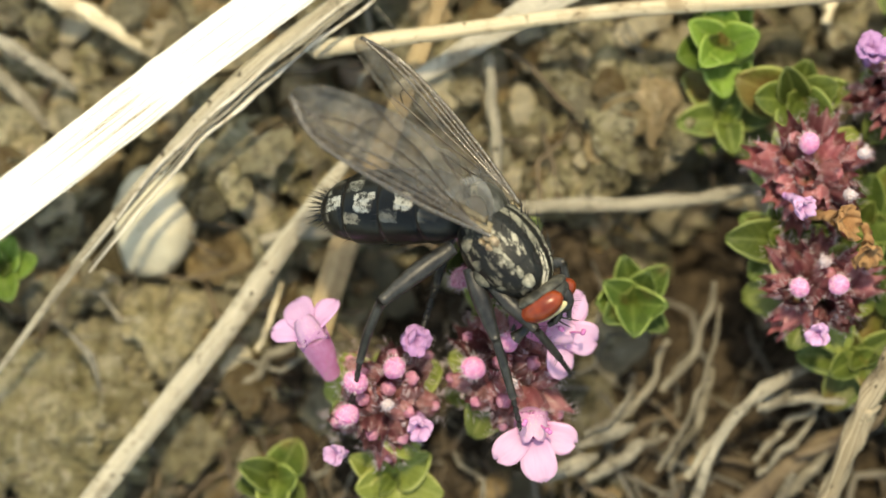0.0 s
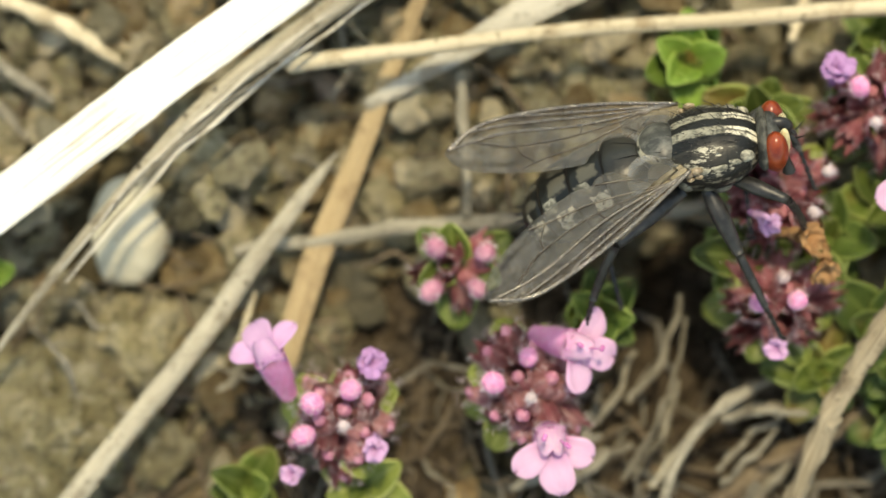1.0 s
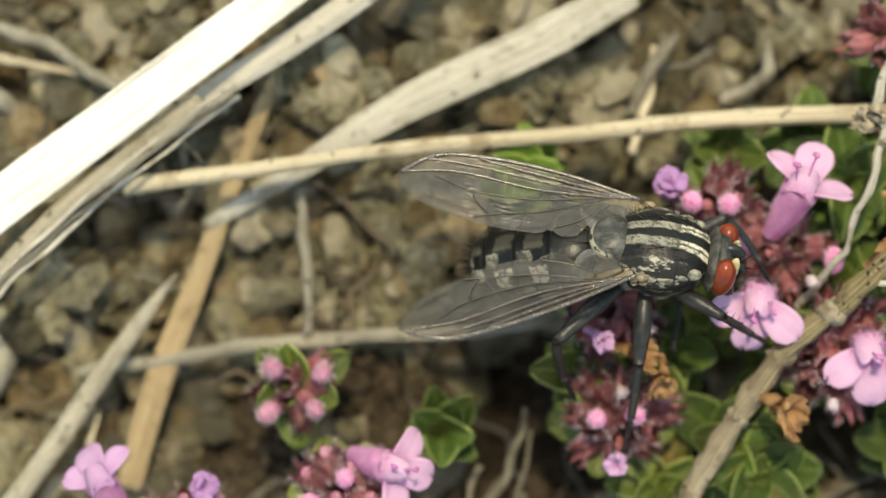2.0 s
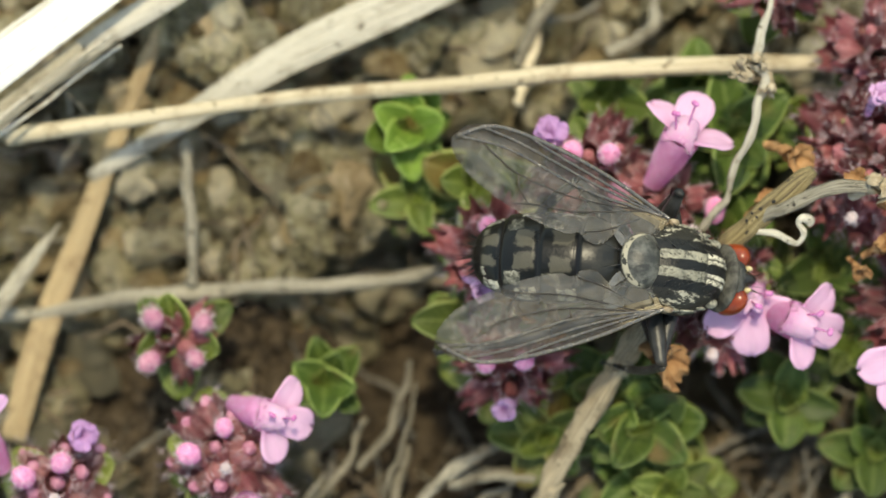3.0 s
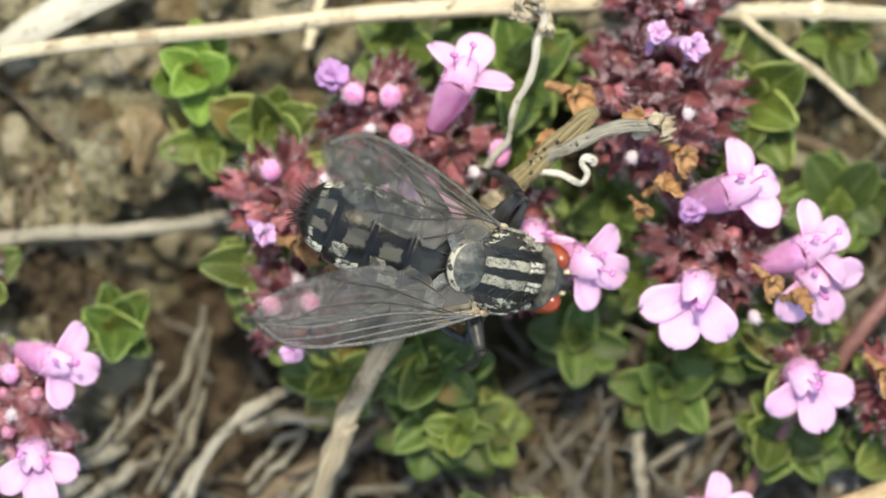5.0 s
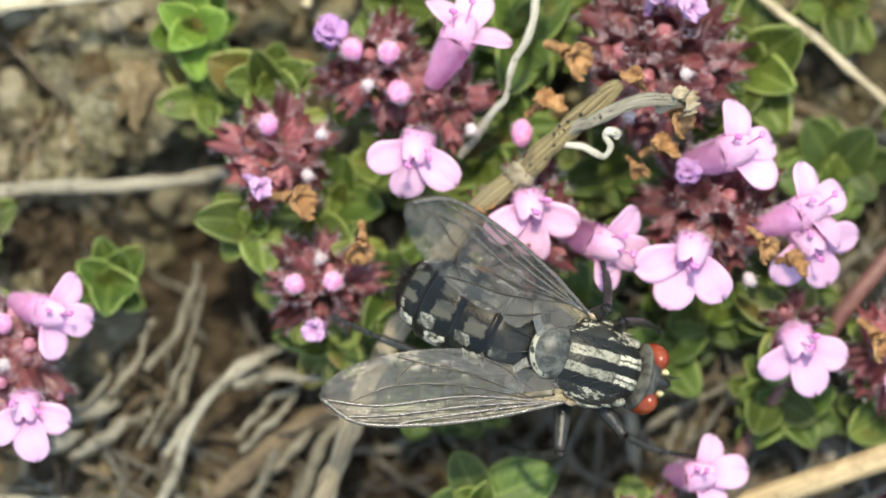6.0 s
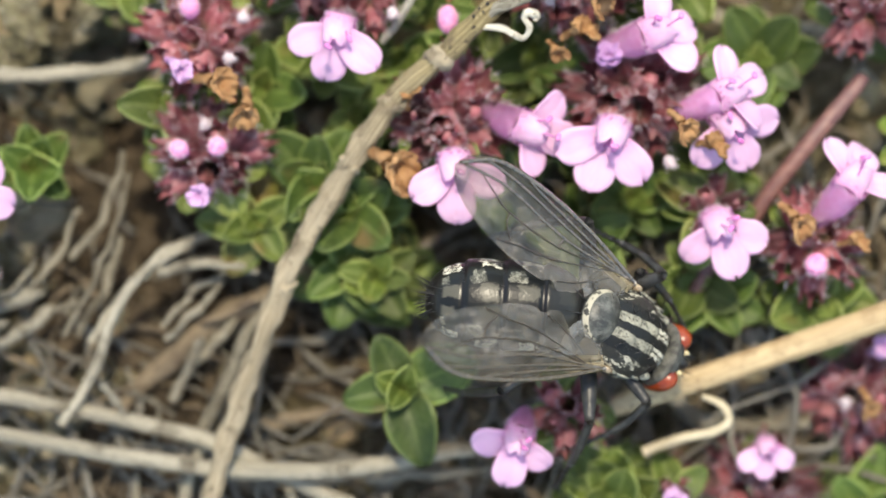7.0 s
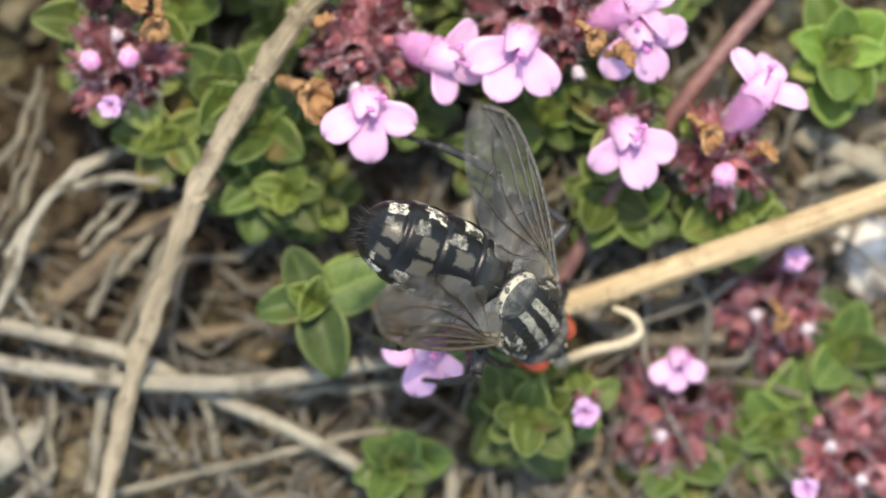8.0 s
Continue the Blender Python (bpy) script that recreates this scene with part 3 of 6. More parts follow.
stalk("twig", TWIG, [(4.75, 9.24, 1.2), (6.28, 7.02, 1.6), (6.93, 4.28, 1.2)], [0.2, 0.3, 0.24], "curved grey-brown twig between clods", "twig", 8, 1, 0.2, 5)
stalk("dry_fibre", TWIG_PALE, [(-3.95, 11.81, 6.5), (-3.07, 10.91, 5.5), (-2.59, 10.27, 4)], [0.08, 0.09, 0.06], "thin pale dry fibre", "fibre", 5, 1, 0.2, 6)
for k, (pts, r) in enumerate((
    ([(-20.43, 12.5, 3), (-17.14, 11.27, 3.6), (-14.79, 9.71, 3)], 0.5), ([(-22.02, 10.35, 3), (-19.88, 9.02, 3), (-17.93, 7.72, 2.4)], 0.42), ([(-22.09, 9.04, 2.5), (-20.59, 7.43, 2.6), (-19.31, 5.98, 2)], 0.42),
    ([(-17.66, 16.34, 3), (-14.14, 16.05, 3), (-7.15, 14.58, 2)], 0.3), ([(-15.54, 16.36, 2.6), (-13.87, 14.7, 3), (-12.21, 13.37, 2)], 0.75), ([(-9.9, -6.21, 3), (-8.03, -4.59, 3), (-5.9, -2.98, 3)], 0.32),
    ([(-9.22, -4.59, 3.4), (-8.52, -2.97, 4), (-8.02, -1.37, 3.6)], 0.2), ([(-13.29, 17.49, 3), (-9.49, 15.83, 3), (-5.97, 13.36, 3)], 0.4), ([(17.71, 12.93, 3), (18.79, 15.35, 3.4), (19.91, 16.72, 3)], 0.45),
    ([(17.69, 11.01, 3), (18.39, 13.46, 3), (18.81, 16.18, 3)], 0.34), ([(22.1, 13.5, 2), (24, 14.55, 2.5), (24.58, 16.5, 2)], 0.4),
)):
    stalk("twig", (STRAW, TWIG_PALE, TWIG)[k % 3], pts, [r * 0.75, r * 0.85, r * 0.5], "broken bit of dry stem on the soil", "twig", 7, 0.8, 0.3, 20 + k)

# Tangle of dry stems in the front.
FRONT = "weathered grey-brown dry thyme stem in a tangle"
for k, (pts, rs, mat) in enumerate((
    ([(-1.67, -13.59, 3), (3.39, -14.31, 4), (6.74, -14.82, 4.8), (14.86, -16.23, 5.2), (20.27, -16.62, 5.2), (24.32, -16.38, 5.2), (28.11, -15.69, 5), (31.35, -15.27, 4.4)], [0.38, 0.42, 0.44, 0.46, 0.5, 0.5, 0.42, 0.3], TWIG_PALE),
    ([(-0.3, -12.5, 3), (4.98, -12.86, 3.8), (8.31, -13.33, 4.4), (16.12, -15.03, 4.3), (20.18, -16.9, 4), (24.25, -18.68, 3.8), (28.06, -20.74, 3.6), (31.34, -22.94, 3.4)], [0.36, 0.4, 0.42, 0.44, 0.42, 0.42, 0.4, 0.36], TWIG_PALE),
    ([(9.68, -14.42, 5), (11.04, -12.25, 5), (12.31, -8.87, 5.4), (14.31, -6.57, 5.2), (17.18, -4.89, 4)], [0.34, 0.38, 0.36, 0.36, 0.28], TWIG_PALE),
    ([(14.29, -7.11, 5), (16.59, -6.7, 5), (18.99, -7.1, 4.5)], [0.34, 0.32, 0.24], TWIG_PALE),
    ([(11.96, -14.18, 1.5), (15.06, -10.87, 2), (19.48, -8.12, 2), (21.94, -6.73, 1.6)], [0.7, 0.8, 0.75, 0.5], TWIG_DARK),
    ([(15.99, -21.98, 3), (22.03, -20.53, 3.2), (28.06, -19.11, 3.4), (31.34, -18.86, 3)], [0.26, 0.3, 0.3, 0.2], TWIG),
    ([(20.53, -17.56, 4.4), (20.96, -19.36, 3.6), (21.22, -21.6, 2.6)], [0.34, 0.3, 0.25], TWIG),
    ([(16.46, -14.99, 3.6), (15.46, -17.73, 3.2), (14.83, -21.88, 2.4)], [0.4, 0.42, 0.4], TWIG),
    ([(13.11, -16.91, 3), (12.92, -19.94, 2.6), (12.72, -22.73, 2)], [0.2, 0.22, 0.2], TWIG),
    ([(11.63, -12.39, 5.4), (12.12, -13.07, 5), (12.75, -14.02, 4.6)], [0.2, 0.26, 0.22], TWIG_PALE),
    ([(14.78, -13.36, 2), (15.67, -11.43, 2.6), (16.26, -10.34, 3)], [0.36, 0.36, 0.3], TWIG_PALE),
    ([(15.69, -15.55, 2.8), (17.07, -13.36, 2.8), (18.42, -10.06, 2.6), (19.48, -8.39, 2)], [0.45, 0.45, 0.4, 0.3], TWIG),
    ([(17.78, -14.47, 1.6), (20.29, -14.33, 1.8), (22.78, -13.78, 1.8)], [0.4, 0.45, 0.35], TWIG_DARK),
    ([(9.95, -6.48, 3), (11.62, -4.3, 3.2), (12.42, -1.27, 3)], [0.25, 0.3, 0.2], TWIG),
    ([(24.19, -17.21, 2.6), (26.95, -16.94, 2.8), (30.24, -16.68, 2.4)], [0.3, 0.34, 0.3], TWIG),
    ([(11.06, -10.45, 4.5), (13.02, -7.73, 5), (15.06, -6.14, 5), (17.45, -5, 4)], [0.32, 0.32, 0.3, 0.2], TWIG_PALE),
    ([(9.67, -10.2, 4), (11.22, -7.48, 4.4), (12.02, -5.35, 4), (12.8, -2.41, 3)], [0.18, 0.2, 0.18, 0.12], TWIG),
    ([(6.3, -8.54, 4), (7.57, -7.71, 4.4), (8.35, -6.53, 4)], [0.12, 0.2, 0.12], TWIG_PALE),
    ([(7.55, -8.35, 3), (9.21, -6.46, 3), (10.29, -4.03, 2.6)], [0.22, 0.26, 0.2], TWIG),
    ([(14.35, -9.79, 3), (15.74, -8.16, 3), (17.38, -7.09, 3)], [0.2, 0.25, 0.2], TWIG_PALE),
    ([(16.27, -9.53, 3), (19.55, -8.2, 3), (21.76, -6.04, 3)], [0.3, 0.36, 0.3], TWIG_DARK),
    ([(11.29, -11.63, 4.5), (12.44, -8.68, 5), (14.54, -6.43, 5), (17.02, -5, 4)], [0.3, 0.32, 0.3, 0.2], STRAW),
    ([(6.45, -10.69, 3), (8.56, -9.32, 3.4), (10.18, -8.54, 3)], [0.35, 0.42, 0.2], TWIG_PALE),
    ([(10.19, -10.14, 3), (11.76, -7.44, 3.4), (12.31, -5.32, 3)], [0.3, 0.34, 0.2], TWIG),
    ([(14.19, -6.91, 3), (16.56, -6.62, 3.4), (18.74, -7.16, 3)], [0.28, 0.32, 0.2], TWIG),
    ([(14.47, -10.39, 3), (16.03, -9.02, 3.4), (17.27, -7.57, 3)], [0.2, 0.28, 0.15], TWIG_PALE),
    ([(15.65, -11.53, 2), (17.48, -9.88, 2.4), (18.86, -8.29, 2)], [0.4, 0.45, 0.2], TWIG),
    ([(33.4, -11.04, 3.4), (33.3, -8.84, 3.6), (33.52, -6.85, 3)], [0.4, 0.42, 0.3], TWIG_PALE),
    ([(33.16, -9.98, 3), (35.33, -8.47, 3.4), (37.82, -7.3, 3)], [0.24, 0.28, 0.2], TWIG_PALE),
    ([(29.4, -4.49, 3), (32.11, -5.05, 3.2), (34.87, -4.83, 2.6)], [0.2, 0.24, 0.16], TWIG),
    ([(38.03, 12.26, 6), (39.88, 10.77, 6), (42.05, 9.16, 5.6), (45.84, 5.92, 5)], [0.34, 0.32, 0.3, 0.28], STRAW),
    ([(37.48, 5.53, 2), (41.27, 5.21, 2.4), (47.05, 4.33, 2)], [0.55, 0.6, 0.5], TWIG),
    ([(39.13, 6.6, 2), (42.66, 5.74, 2.2), (45.94, 2.97, 2)], [0.4, 0.45, 0.35], TWIG_DARK),
    ([(35.64, 9.95, 1.6), (32.89, 11.6, 2), (29.04, 10.82, 2)], [0.4, 0.45, 0.35], TWIG_DARK),
    ([(49.6, -4.56, 1.8), (51.46, -5.42, 2.4), (54.51, -6.52, 2.2)], [0.8, 0.9, 0.7], TWIG),
    ([(49.57, -7.06, 2), (51.73, -6.25, 2.4), (54.51, -5.14, 2.2)], [0.5, 0.55, 0.4], TWIG_PALE),
    ([(37.95, -12.56, 2.4), (41.25, -14.49, 2.4), (45.68, -14.5, 2)], [0.5, 0.6, 0.4], TWIG),
    ([(49.86, -15.62, 1.6), (52.02, -16.17, 2), (54.55, -17.29, 1.6)], [0.6, 0.7, 0.5], TWIG),
    ([(39.62, -18.92, 1.6), (39.05, -20.83, 2), (37.96, -22.79, 1.6)], [0.5, 0.5, 0.5], TWIG_DARK),
    ([(32.16, -19.68, 3), (32.43, -21.32, 3), (32.16, -22.96, 3)], [0.5, 0.5, 0.5], TWIG),
    ([(24.99, -19.99, 2), (26.92, -18.06, 2), (29.41, -17.24, 2)], [0.3, 0.3, 0.2], TWIG_DARK),
)):
    stalk("twig", mat, pts, [q * (0.72 if k > 1 else 0.9) for q in rs], FRONT, "dry stem", 8, 0.95, 0.3 if k > 1 else 0.28, 60 + k)


def litter():
    """Fine fibres, chaff and grey stem bits between the stems."""
    rnd, grey, pale, stems = random.Random(9), bmesh.new(), bmesh.new(), bmesh.new()

    def fibre(bm, x, y, n, r, rise, k):
        a = rnd.uniform(0, 6.3)
        z = ground_height(x, y) + rise
        d = Vector((math.cos(a), math.sin(a), rnd.uniform(-0.1, 0.3))) * n
        c = d.cross(Z0) * rnd.uniform(-0.2, 0.2)
        p = Vector((x, y, z))
        kink = [Vector((rnd.uniform(-1, 1), rnd.uniform(-1, 1), rnd.uniform(-0.4, 0.4))) * 0.05 * n for _ in range(3)]
        tube(bm, [p, p + d * 0.25 + kink[0], p + d * 0.5 + c + kink[1], p + d * 0.78 + kink[2], p + d], [r, r * 1.1, r, r * 0.8, r * 0.4], 5, 9, 0.7, 0.4, k)

    for k in range(2600):
        x, y = rnd.uniform(-22, 54), rnd.uniform(-26, 20)
        if rnd.random() < (0.45 if 3 < x < 24 and -19 < y < 0 else 1) * (0.95 if y < -4 else 0.25):
            fibre(grey if k % 5 else pale, x, y, rnd.uniform(1.5, 6), rnd.uniform(0.03, 0.15), rnd.uniform(0.3, 2.2), k)
    for k in range(430):
        x, y = rnd.uniform(4, 52), rnd.uniform(-27, -1)
        if (y < -5 or rnd.random() < 0.35) and rnd.random() < (0.5 if x < 24 and y > -14 else 1):
            fibre(stems, x, y, rnd.uniform(4, 11), rnd.uniform(0.07, 0.19), rnd.uniform(0.6, 2.4), k)
    for bm, mat, label in ((grey, TWIG_DARK, "fine dark brown dry plant fibres on the soil"), (pale, TWIG_PALE, "fine pale dry plant fibres on the soil"),
                           (stems, TWIG_GREY, "tangled thin grey-brown dead stems on the soil")):
        tagged(new("plant_litter", mesh_of("plant_litter", bm, mat)), label, "plant litter", kind="stuff")


litter()

stalk("straw", STRAW_GOLD, [(35.92, -13.5, 7), (37.78, -12.83, 7.4), (44.43, -10.6, 7.8), (52.87, -7.67, 8), (60.38, -5.15, 8)], [0.45, 0.56, 0.62, 0.66, 0.6], "thick golden dry straw lying across the thyme", "straw", 12, 0.8, 0.06, 2)
stalk("curled_tendril", STRAW, [(40.07, -12.97, 7), (40.99, -13.37, 7.2), (41.31, -14.12, 7.2), (40.6, -14.65, 7), (39.14, -14.98, 6.6), (37.43, -15.66, 5.6)], [0.14, 0.2, 0.22, 0.22, 0.24, 0.26], "pale dry tendril curled at its end", "tendril", 7, 0.7, 0.15, 4, n=40)
ribbon("broken_husk", TWIG_PALE, [(9.41, -21.29, 3), (11.1, -19.91, 3.4), (12.7, -18.42, 3)], [0.6, 0.75, 0.3], "pale broken husk on the soil", "husk", 0.5, 1, 8)
for k, (at, a, w) in enumerate((((7.33, -8.59, 3.5), 20, 0.8), ((5.63, -10.13, 3.4), 25, 0.8), ((-17.3, -5.13, 4), -60, 0.4), ((12.1, -21.59, 2.6), 40, 0.8))):
    d = Vector((math.cos(radians(a)), math.sin(radians(a)), 0)) * 1.5
    ribbon("chaff_flake", TWIG_PALE, [tuple(Vector(at) - d), tuple(Vector(at) + Vector((0.3, 0.25, 0.3))), tuple(Vector(at) + d)], [w * 0.15, w * 0.5, w * 0.1], "pale dry leaf flake on the litter", "dry leaf", 0.5, 1, 30 + k)


def withered_mesh(mat, seed, size=1.0, crumple=0.26, wide=0.5, lobes=5, rise=(-0.5, 0.7)):
    """A shrivelled corolla: crumpled lobes round a thin tube."""
    rnd, bm = random.Random(seed), bmesh.new()
    tube(bm, [(0, 0, -1.6), (0.1, 0.1, -0.6), (0, 0, 0.1)], [0.16, 0.28, 0.42], 8, 8, 0.8, 0.5, seed)
    for k in range(lobes):
        a, rows = k * (math.tau / lobes if lobes < 6 else 2.4) + rnd.uniform(-0.3, 0.3), []
        out = Vector((math.cos(a), math.sin(a), rnd.uniform(*rise))) * (1 if k < 5 else 0.6)
        side = out.cross(Z0).normalized()
        n = rnd.uniform(0.8, 1.3) * size
        for i in range(7):
            s = i / 6
            row = []
            for j in range(6):
                q = j / 5 * 2 - 1
                w = wide * size * math.sin(2.75 * s) ** 0.8
                p = out * s * n + side * q * w + Z0 * (crumple * noise.noise((s * 3 + k, q * 2.2, seed)) * min(1, 4 * s) * 1.6 + 0.3 * math.sin(s * 3))
                row.append(bm.verts.new(p))
            rows.append(row)
        sheet_faces(bm, rows)
    bmesh.ops.remove_doubles(bm, verts=bm.verts, dist=0.02)
    bmesh.ops.solidify(bm, geom=bm.faces[:], thickness=0.05)
    return mesh_of("withered_corolla", bm, mat)


def broken_stem():
    """The woody broken stem that the fly climbs on; it springs a little."""
    base = (18.3, -13.98, 4)
    ob = thing("dead_twig", base, "brown woody dead stem with peeling bark and broken tip", "dead stem")
    o = Vector(base)

    def rel(pts):
        return [Vector(p) - o for p in pts]

    bm = bmesh.new()
    tube(bm, rel([(14.9, -25.2, 5.2), (15.9, -21.9, 5.8), (17.1, -16.9, 6.5), (18.15, -13.4, 7), (19.5, -9.9, 7.6), (20.45, -7.4, 8.1), (22, -4.6, 8.6), (23.65, -1.8, 9.2), (25.65, 1, 9.9), (27.98, 3, 11), (30.01, 4.9, 11.8), (31.6, 6.3, 12.2), (32.2, 6.85, 12.4)]),
         [0.44, 0.46, 0.50, 0.50, 0.52, 0.50, 0.54, 0.50, 0.56, 0.52, 0.50, 0.44, 0.22], 14, 110, 0.9, 0.55, 3)
    part("bark", bm, STEM_WOOD, ob)
    for at, r in (((27.7, 2.8, 10.9), 0.66), ((25.5, 0.8, 9.8), 0.64), ((23.4, -2.2, 9.1), 0.56), ((20.3, -7.8, 8), 0.54)):
        bm = bmesh.new()
        lump(bm, (0, 0, 0), (r, r * 0.9, r * 0.91), int(r * 100), 3, 0.5)
        part("stem_node", bm, STEM_WOOD, ob, m=Matrix.Translation(Vector(at) - o))
    bm = bmesh.new()
    tube(bm, rel([(28.3, 3.2, 11.2), (29.96, 4.75, 12.1), (30.73, 5.06, 12.5), (31.63, 5.51, 12.7), (32.53, 5.89, 12.8), (33.5, 6.08, 12.9), (34.6, 6.05, 13)]), [0.14, 0.24, 0.27, 0.29, 0.30, 0.31, 0.27], 10, 40, 0.35, 0.3, 5)
    part("side_branch", bm, TWIG_PALE, ob, "pale dry side branch")
    bm = bmesh.new()
    tube(bm, rel([(29.3, 4.1, 11.8), (30.35, 3.99, 12.2), (31.04, 3.70, 12.3), (31.45, 3.55, 12.4), (31.71, 3.98, 12.6), (31.46, 4.42, 12.7), (31.64, 4.67, 12.8), (32.02, 4.57, 12.7), (31.97, 4.3, 12.6)]), [0.10, 0.20, 0.22, 0.16, 0.20, 0.17, 0.22, 0.20, 0.10], 8, 54, 0.4, 0.5, 6)
    hang("husk", HUSK, ob, Matrix.Translation(Vector((35.0, 6.05, 13.0)) - o) @ pose(0, 0, 0, 0, 50, 20), "pale papery husk at the branch tip")
    part("peeling_strip", bm, SHEATH_MID, ob, "white curled strip of peeling bark")
    for k, (x, y, z) in enumerate(((29.2, 4.55, 12.02), (29.42, 4.9, 12.1), (29.8, 5.1, 12.22), (29.62, 4.72, 12.2), (30.38, 5.42, 12.36))):
        bm = bmesh.new()
        bmesh.ops.create_icosphere(bm, subdivisions=2, radius=0.10 - 0.02 * (k % 2))
        part("dark_speck", bm, SPECK, ob, m=Matrix.Translation(Vector((x, y, z)) - o))
    return ob


SPECK = make_plain("black_speck", (0.012, 0.01, 0.008), (0.02, 0.016, 0.012), 0.7)
HUSK = withered_mesh(make_plain("pale_husk", (0.30, 0.23, 0.14), (0.52, 0.45, 0.33), 0.6, 0.3, 1.5, 0.4, 0.25), 31, 0.85, 0.4, 0.5, 3, (-0.1, 0.7))
STEM = broken_stem()
SPROUT = stalk("dry_sprout", SHEATH_MID, [(29.42, 16.61, 10), (29.06, 15.01, 10.5), (28.49, 12.9, 11), (28.75, 11.47, 11), (28.14, 9.28, 11), (27.12, 6.7, 10.5), (26.13, 5.03, 9.5), (25.02, 3.61, 8)], [0.12, 0.16, 0.26, 0.2, 0.2, 0.16, 0.2, 0.16],
      "thin whitish dry stem with withered scales", "dry stem", 7, 0.7, 0.35, 7)
for x, y, z, a, size in ((27.9, 12.1, 11, 200, 0.9), (28.5, 12.6, 11.1, 40, 0.7), (29.0, 11.3, 11, -60, 0.6)):
    hang("withered_scale", HUSK, SPROUT, Matrix.Translation(Vector((x - 29.42, y - 16.61, z - 10))) @ pose(0, 0, 0, 30, 50, a) @ Matrix.Scale(size, 4), "brown withered scale")
stalk("thyme_runner", STEM_RED, [(41.81, -6.18, 6), (42.91, -3.9, 7), (45.25, -0.86, 7.5), (47.73, 2.05, 7)], [0.34, 0.4, 0.42, 0.36], "smooth reddish living thyme stem", "stem", 9, 1, 0.1, 8, group="thyme stems")
stalk("thyme_runner", STEM_RED, [(37.35, -12.29, 4), (38.92, -9.56, 5), (40.19, -7.4, 6), (40.7, -6.06, 6.4)], [0.34, 0.38, 0.36, 0.3], "smooth reddish living thyme stem", "stem", 9, 1, 0.1, 9, group="thyme stems")


# ---- thyme: shared pieces ----
def leaf_mesh(name, mat, length, width, cup=0.25, droop=0.15, point=0.7, seed=0, thick=0.10):
    """A small ovate leaf along +x, its base at the origin, with a sunken midrib and rolled edge."""
    bm, rows, n, m = bmesh.new(), [], 11, 9
    for i in range(n):
        s = i / (n - 1)
        w = width / 2 * (math.sin(math.pi * (0.06 + 0.92 * s**0.92)) ** point * (1 - 0.12 * s) + 0.02)
        row = []
        for j in range(m):
            q = j / (m - 1) * 2 - 1
            z = cup * w * abs(q) ** 1.4 - droop * length * s * s + 0.05 * length * noise.noise((s * 2.5, q * 1.5, seed))
            z -= 0.10 * w * (abs(q) ** 8)
            row.append(bm.verts.new((s * length, q * w, z)))
        rows.append(row)
    sheet_faces(bm, rows)
    bmesh.ops.recalc_face_normals(bm, faces=bm.faces)
    bmesh.ops.solidify(bm, geom=bm.faces[:], thickness=thick)
    return mesh_of(name, bm, mat)


def calyx_mesh(mat, length, r, seed, teeth=0.7, closed=False):
    """A ribbed bell with five pointed teeth, standing on +z."""
    bm, sides = bmesh.new(), 20
    prof = [(0, 0.35), (0.1, 0.60), (0.25, 0.84), (0.45, 0.97), (0.62, 0.98), (0.75, 0.92), (0.86, 0.84), (0.95, 0.77), (1.0, 0.71)]
    if closed:
        prof = [(0, 0.35), (0.1, 0.62), (0.25, 0.90), (0.45, 1.04), (0.62, 1.02), (0.75, 0.92), (0.86, 0.78), (0.95, 0.64), (1.0, 0.54)]
    rows = []
    for s, k in prof:
        ring = []
        for j in range(sides):
            a = math.tau * j / sides
            tooth = (math.cos(a * 2.5) ** 2) ** 1.8 * (1 + 0.25 * math.sin(a + seed))
            up = s * length + (tooth * teeth * length * 0.55 * max(0, (s - 0.6) / 0.4) ** 1.3)
            rib = 1 + 0.05 * math.cos(a * 10) + 0.1 * noise.noise((math.cos(a), math.sin(a), seed))
            flare = 1 + 0.08 * tooth * max(0, s - 0.7) / 0.3
            ring.append(bm.verts.new((math.cos(a) * r * k * rib * flare, math.sin(a) * r * k * rib * flare, up)))
        rows.append(ring)
    sheet_faces(bm, rows, closed=True)
    bm.faces.new(list(reversed(rows[0])))
    bmesh.ops.solidify(bm, geom=bm.faces[:], thickness=0.06)
    bmesh.ops.recalc_face_normals(bm, faces=bm.faces)
    return mesh_of("calyx", bm, mat)


def hair_mesh(count, r, length, hair, lo, hi, seed, mat):
    """Short stiff hairs round a body of that radius and length."""
    rnd, bm = random.Random(seed), bmesh.new()
    for _ in range(count):
        a, s = rnd.uniform(0, math.tau), rnd.uniform(lo, hi)
        out = Vector((math.cos(a), math.sin(a), rnd.uniform(-0.2, 0.7)))
        spike(bm, (math.cos(a) * r, math.sin(a) * r, s * length), out, hair * rnd.uniform(0.6, 1.3), 0.011, rnd.uniform(-0.2, 0.2))
    return mesh_of("hairs", bm, mat)


def bud_mesh(mat, r):
    """A small pleated dome."""
    bm = bmesh.new()
    bmesh.ops.create_uvsphere(bm, u_segments=16, v_segments=10, radius=r)
    for v in bm.verts:
        a = math.atan2(v.co.y, v.co.x)
        v.co *= 1 + 0.10 * math.cos(a * 4) * max(0, v.co.z / r) + 0.10 * noise.noise(v.co * 2.5)
        v.co.z *= 1.4
    return mesh_of("flower_bud", bm, mat)


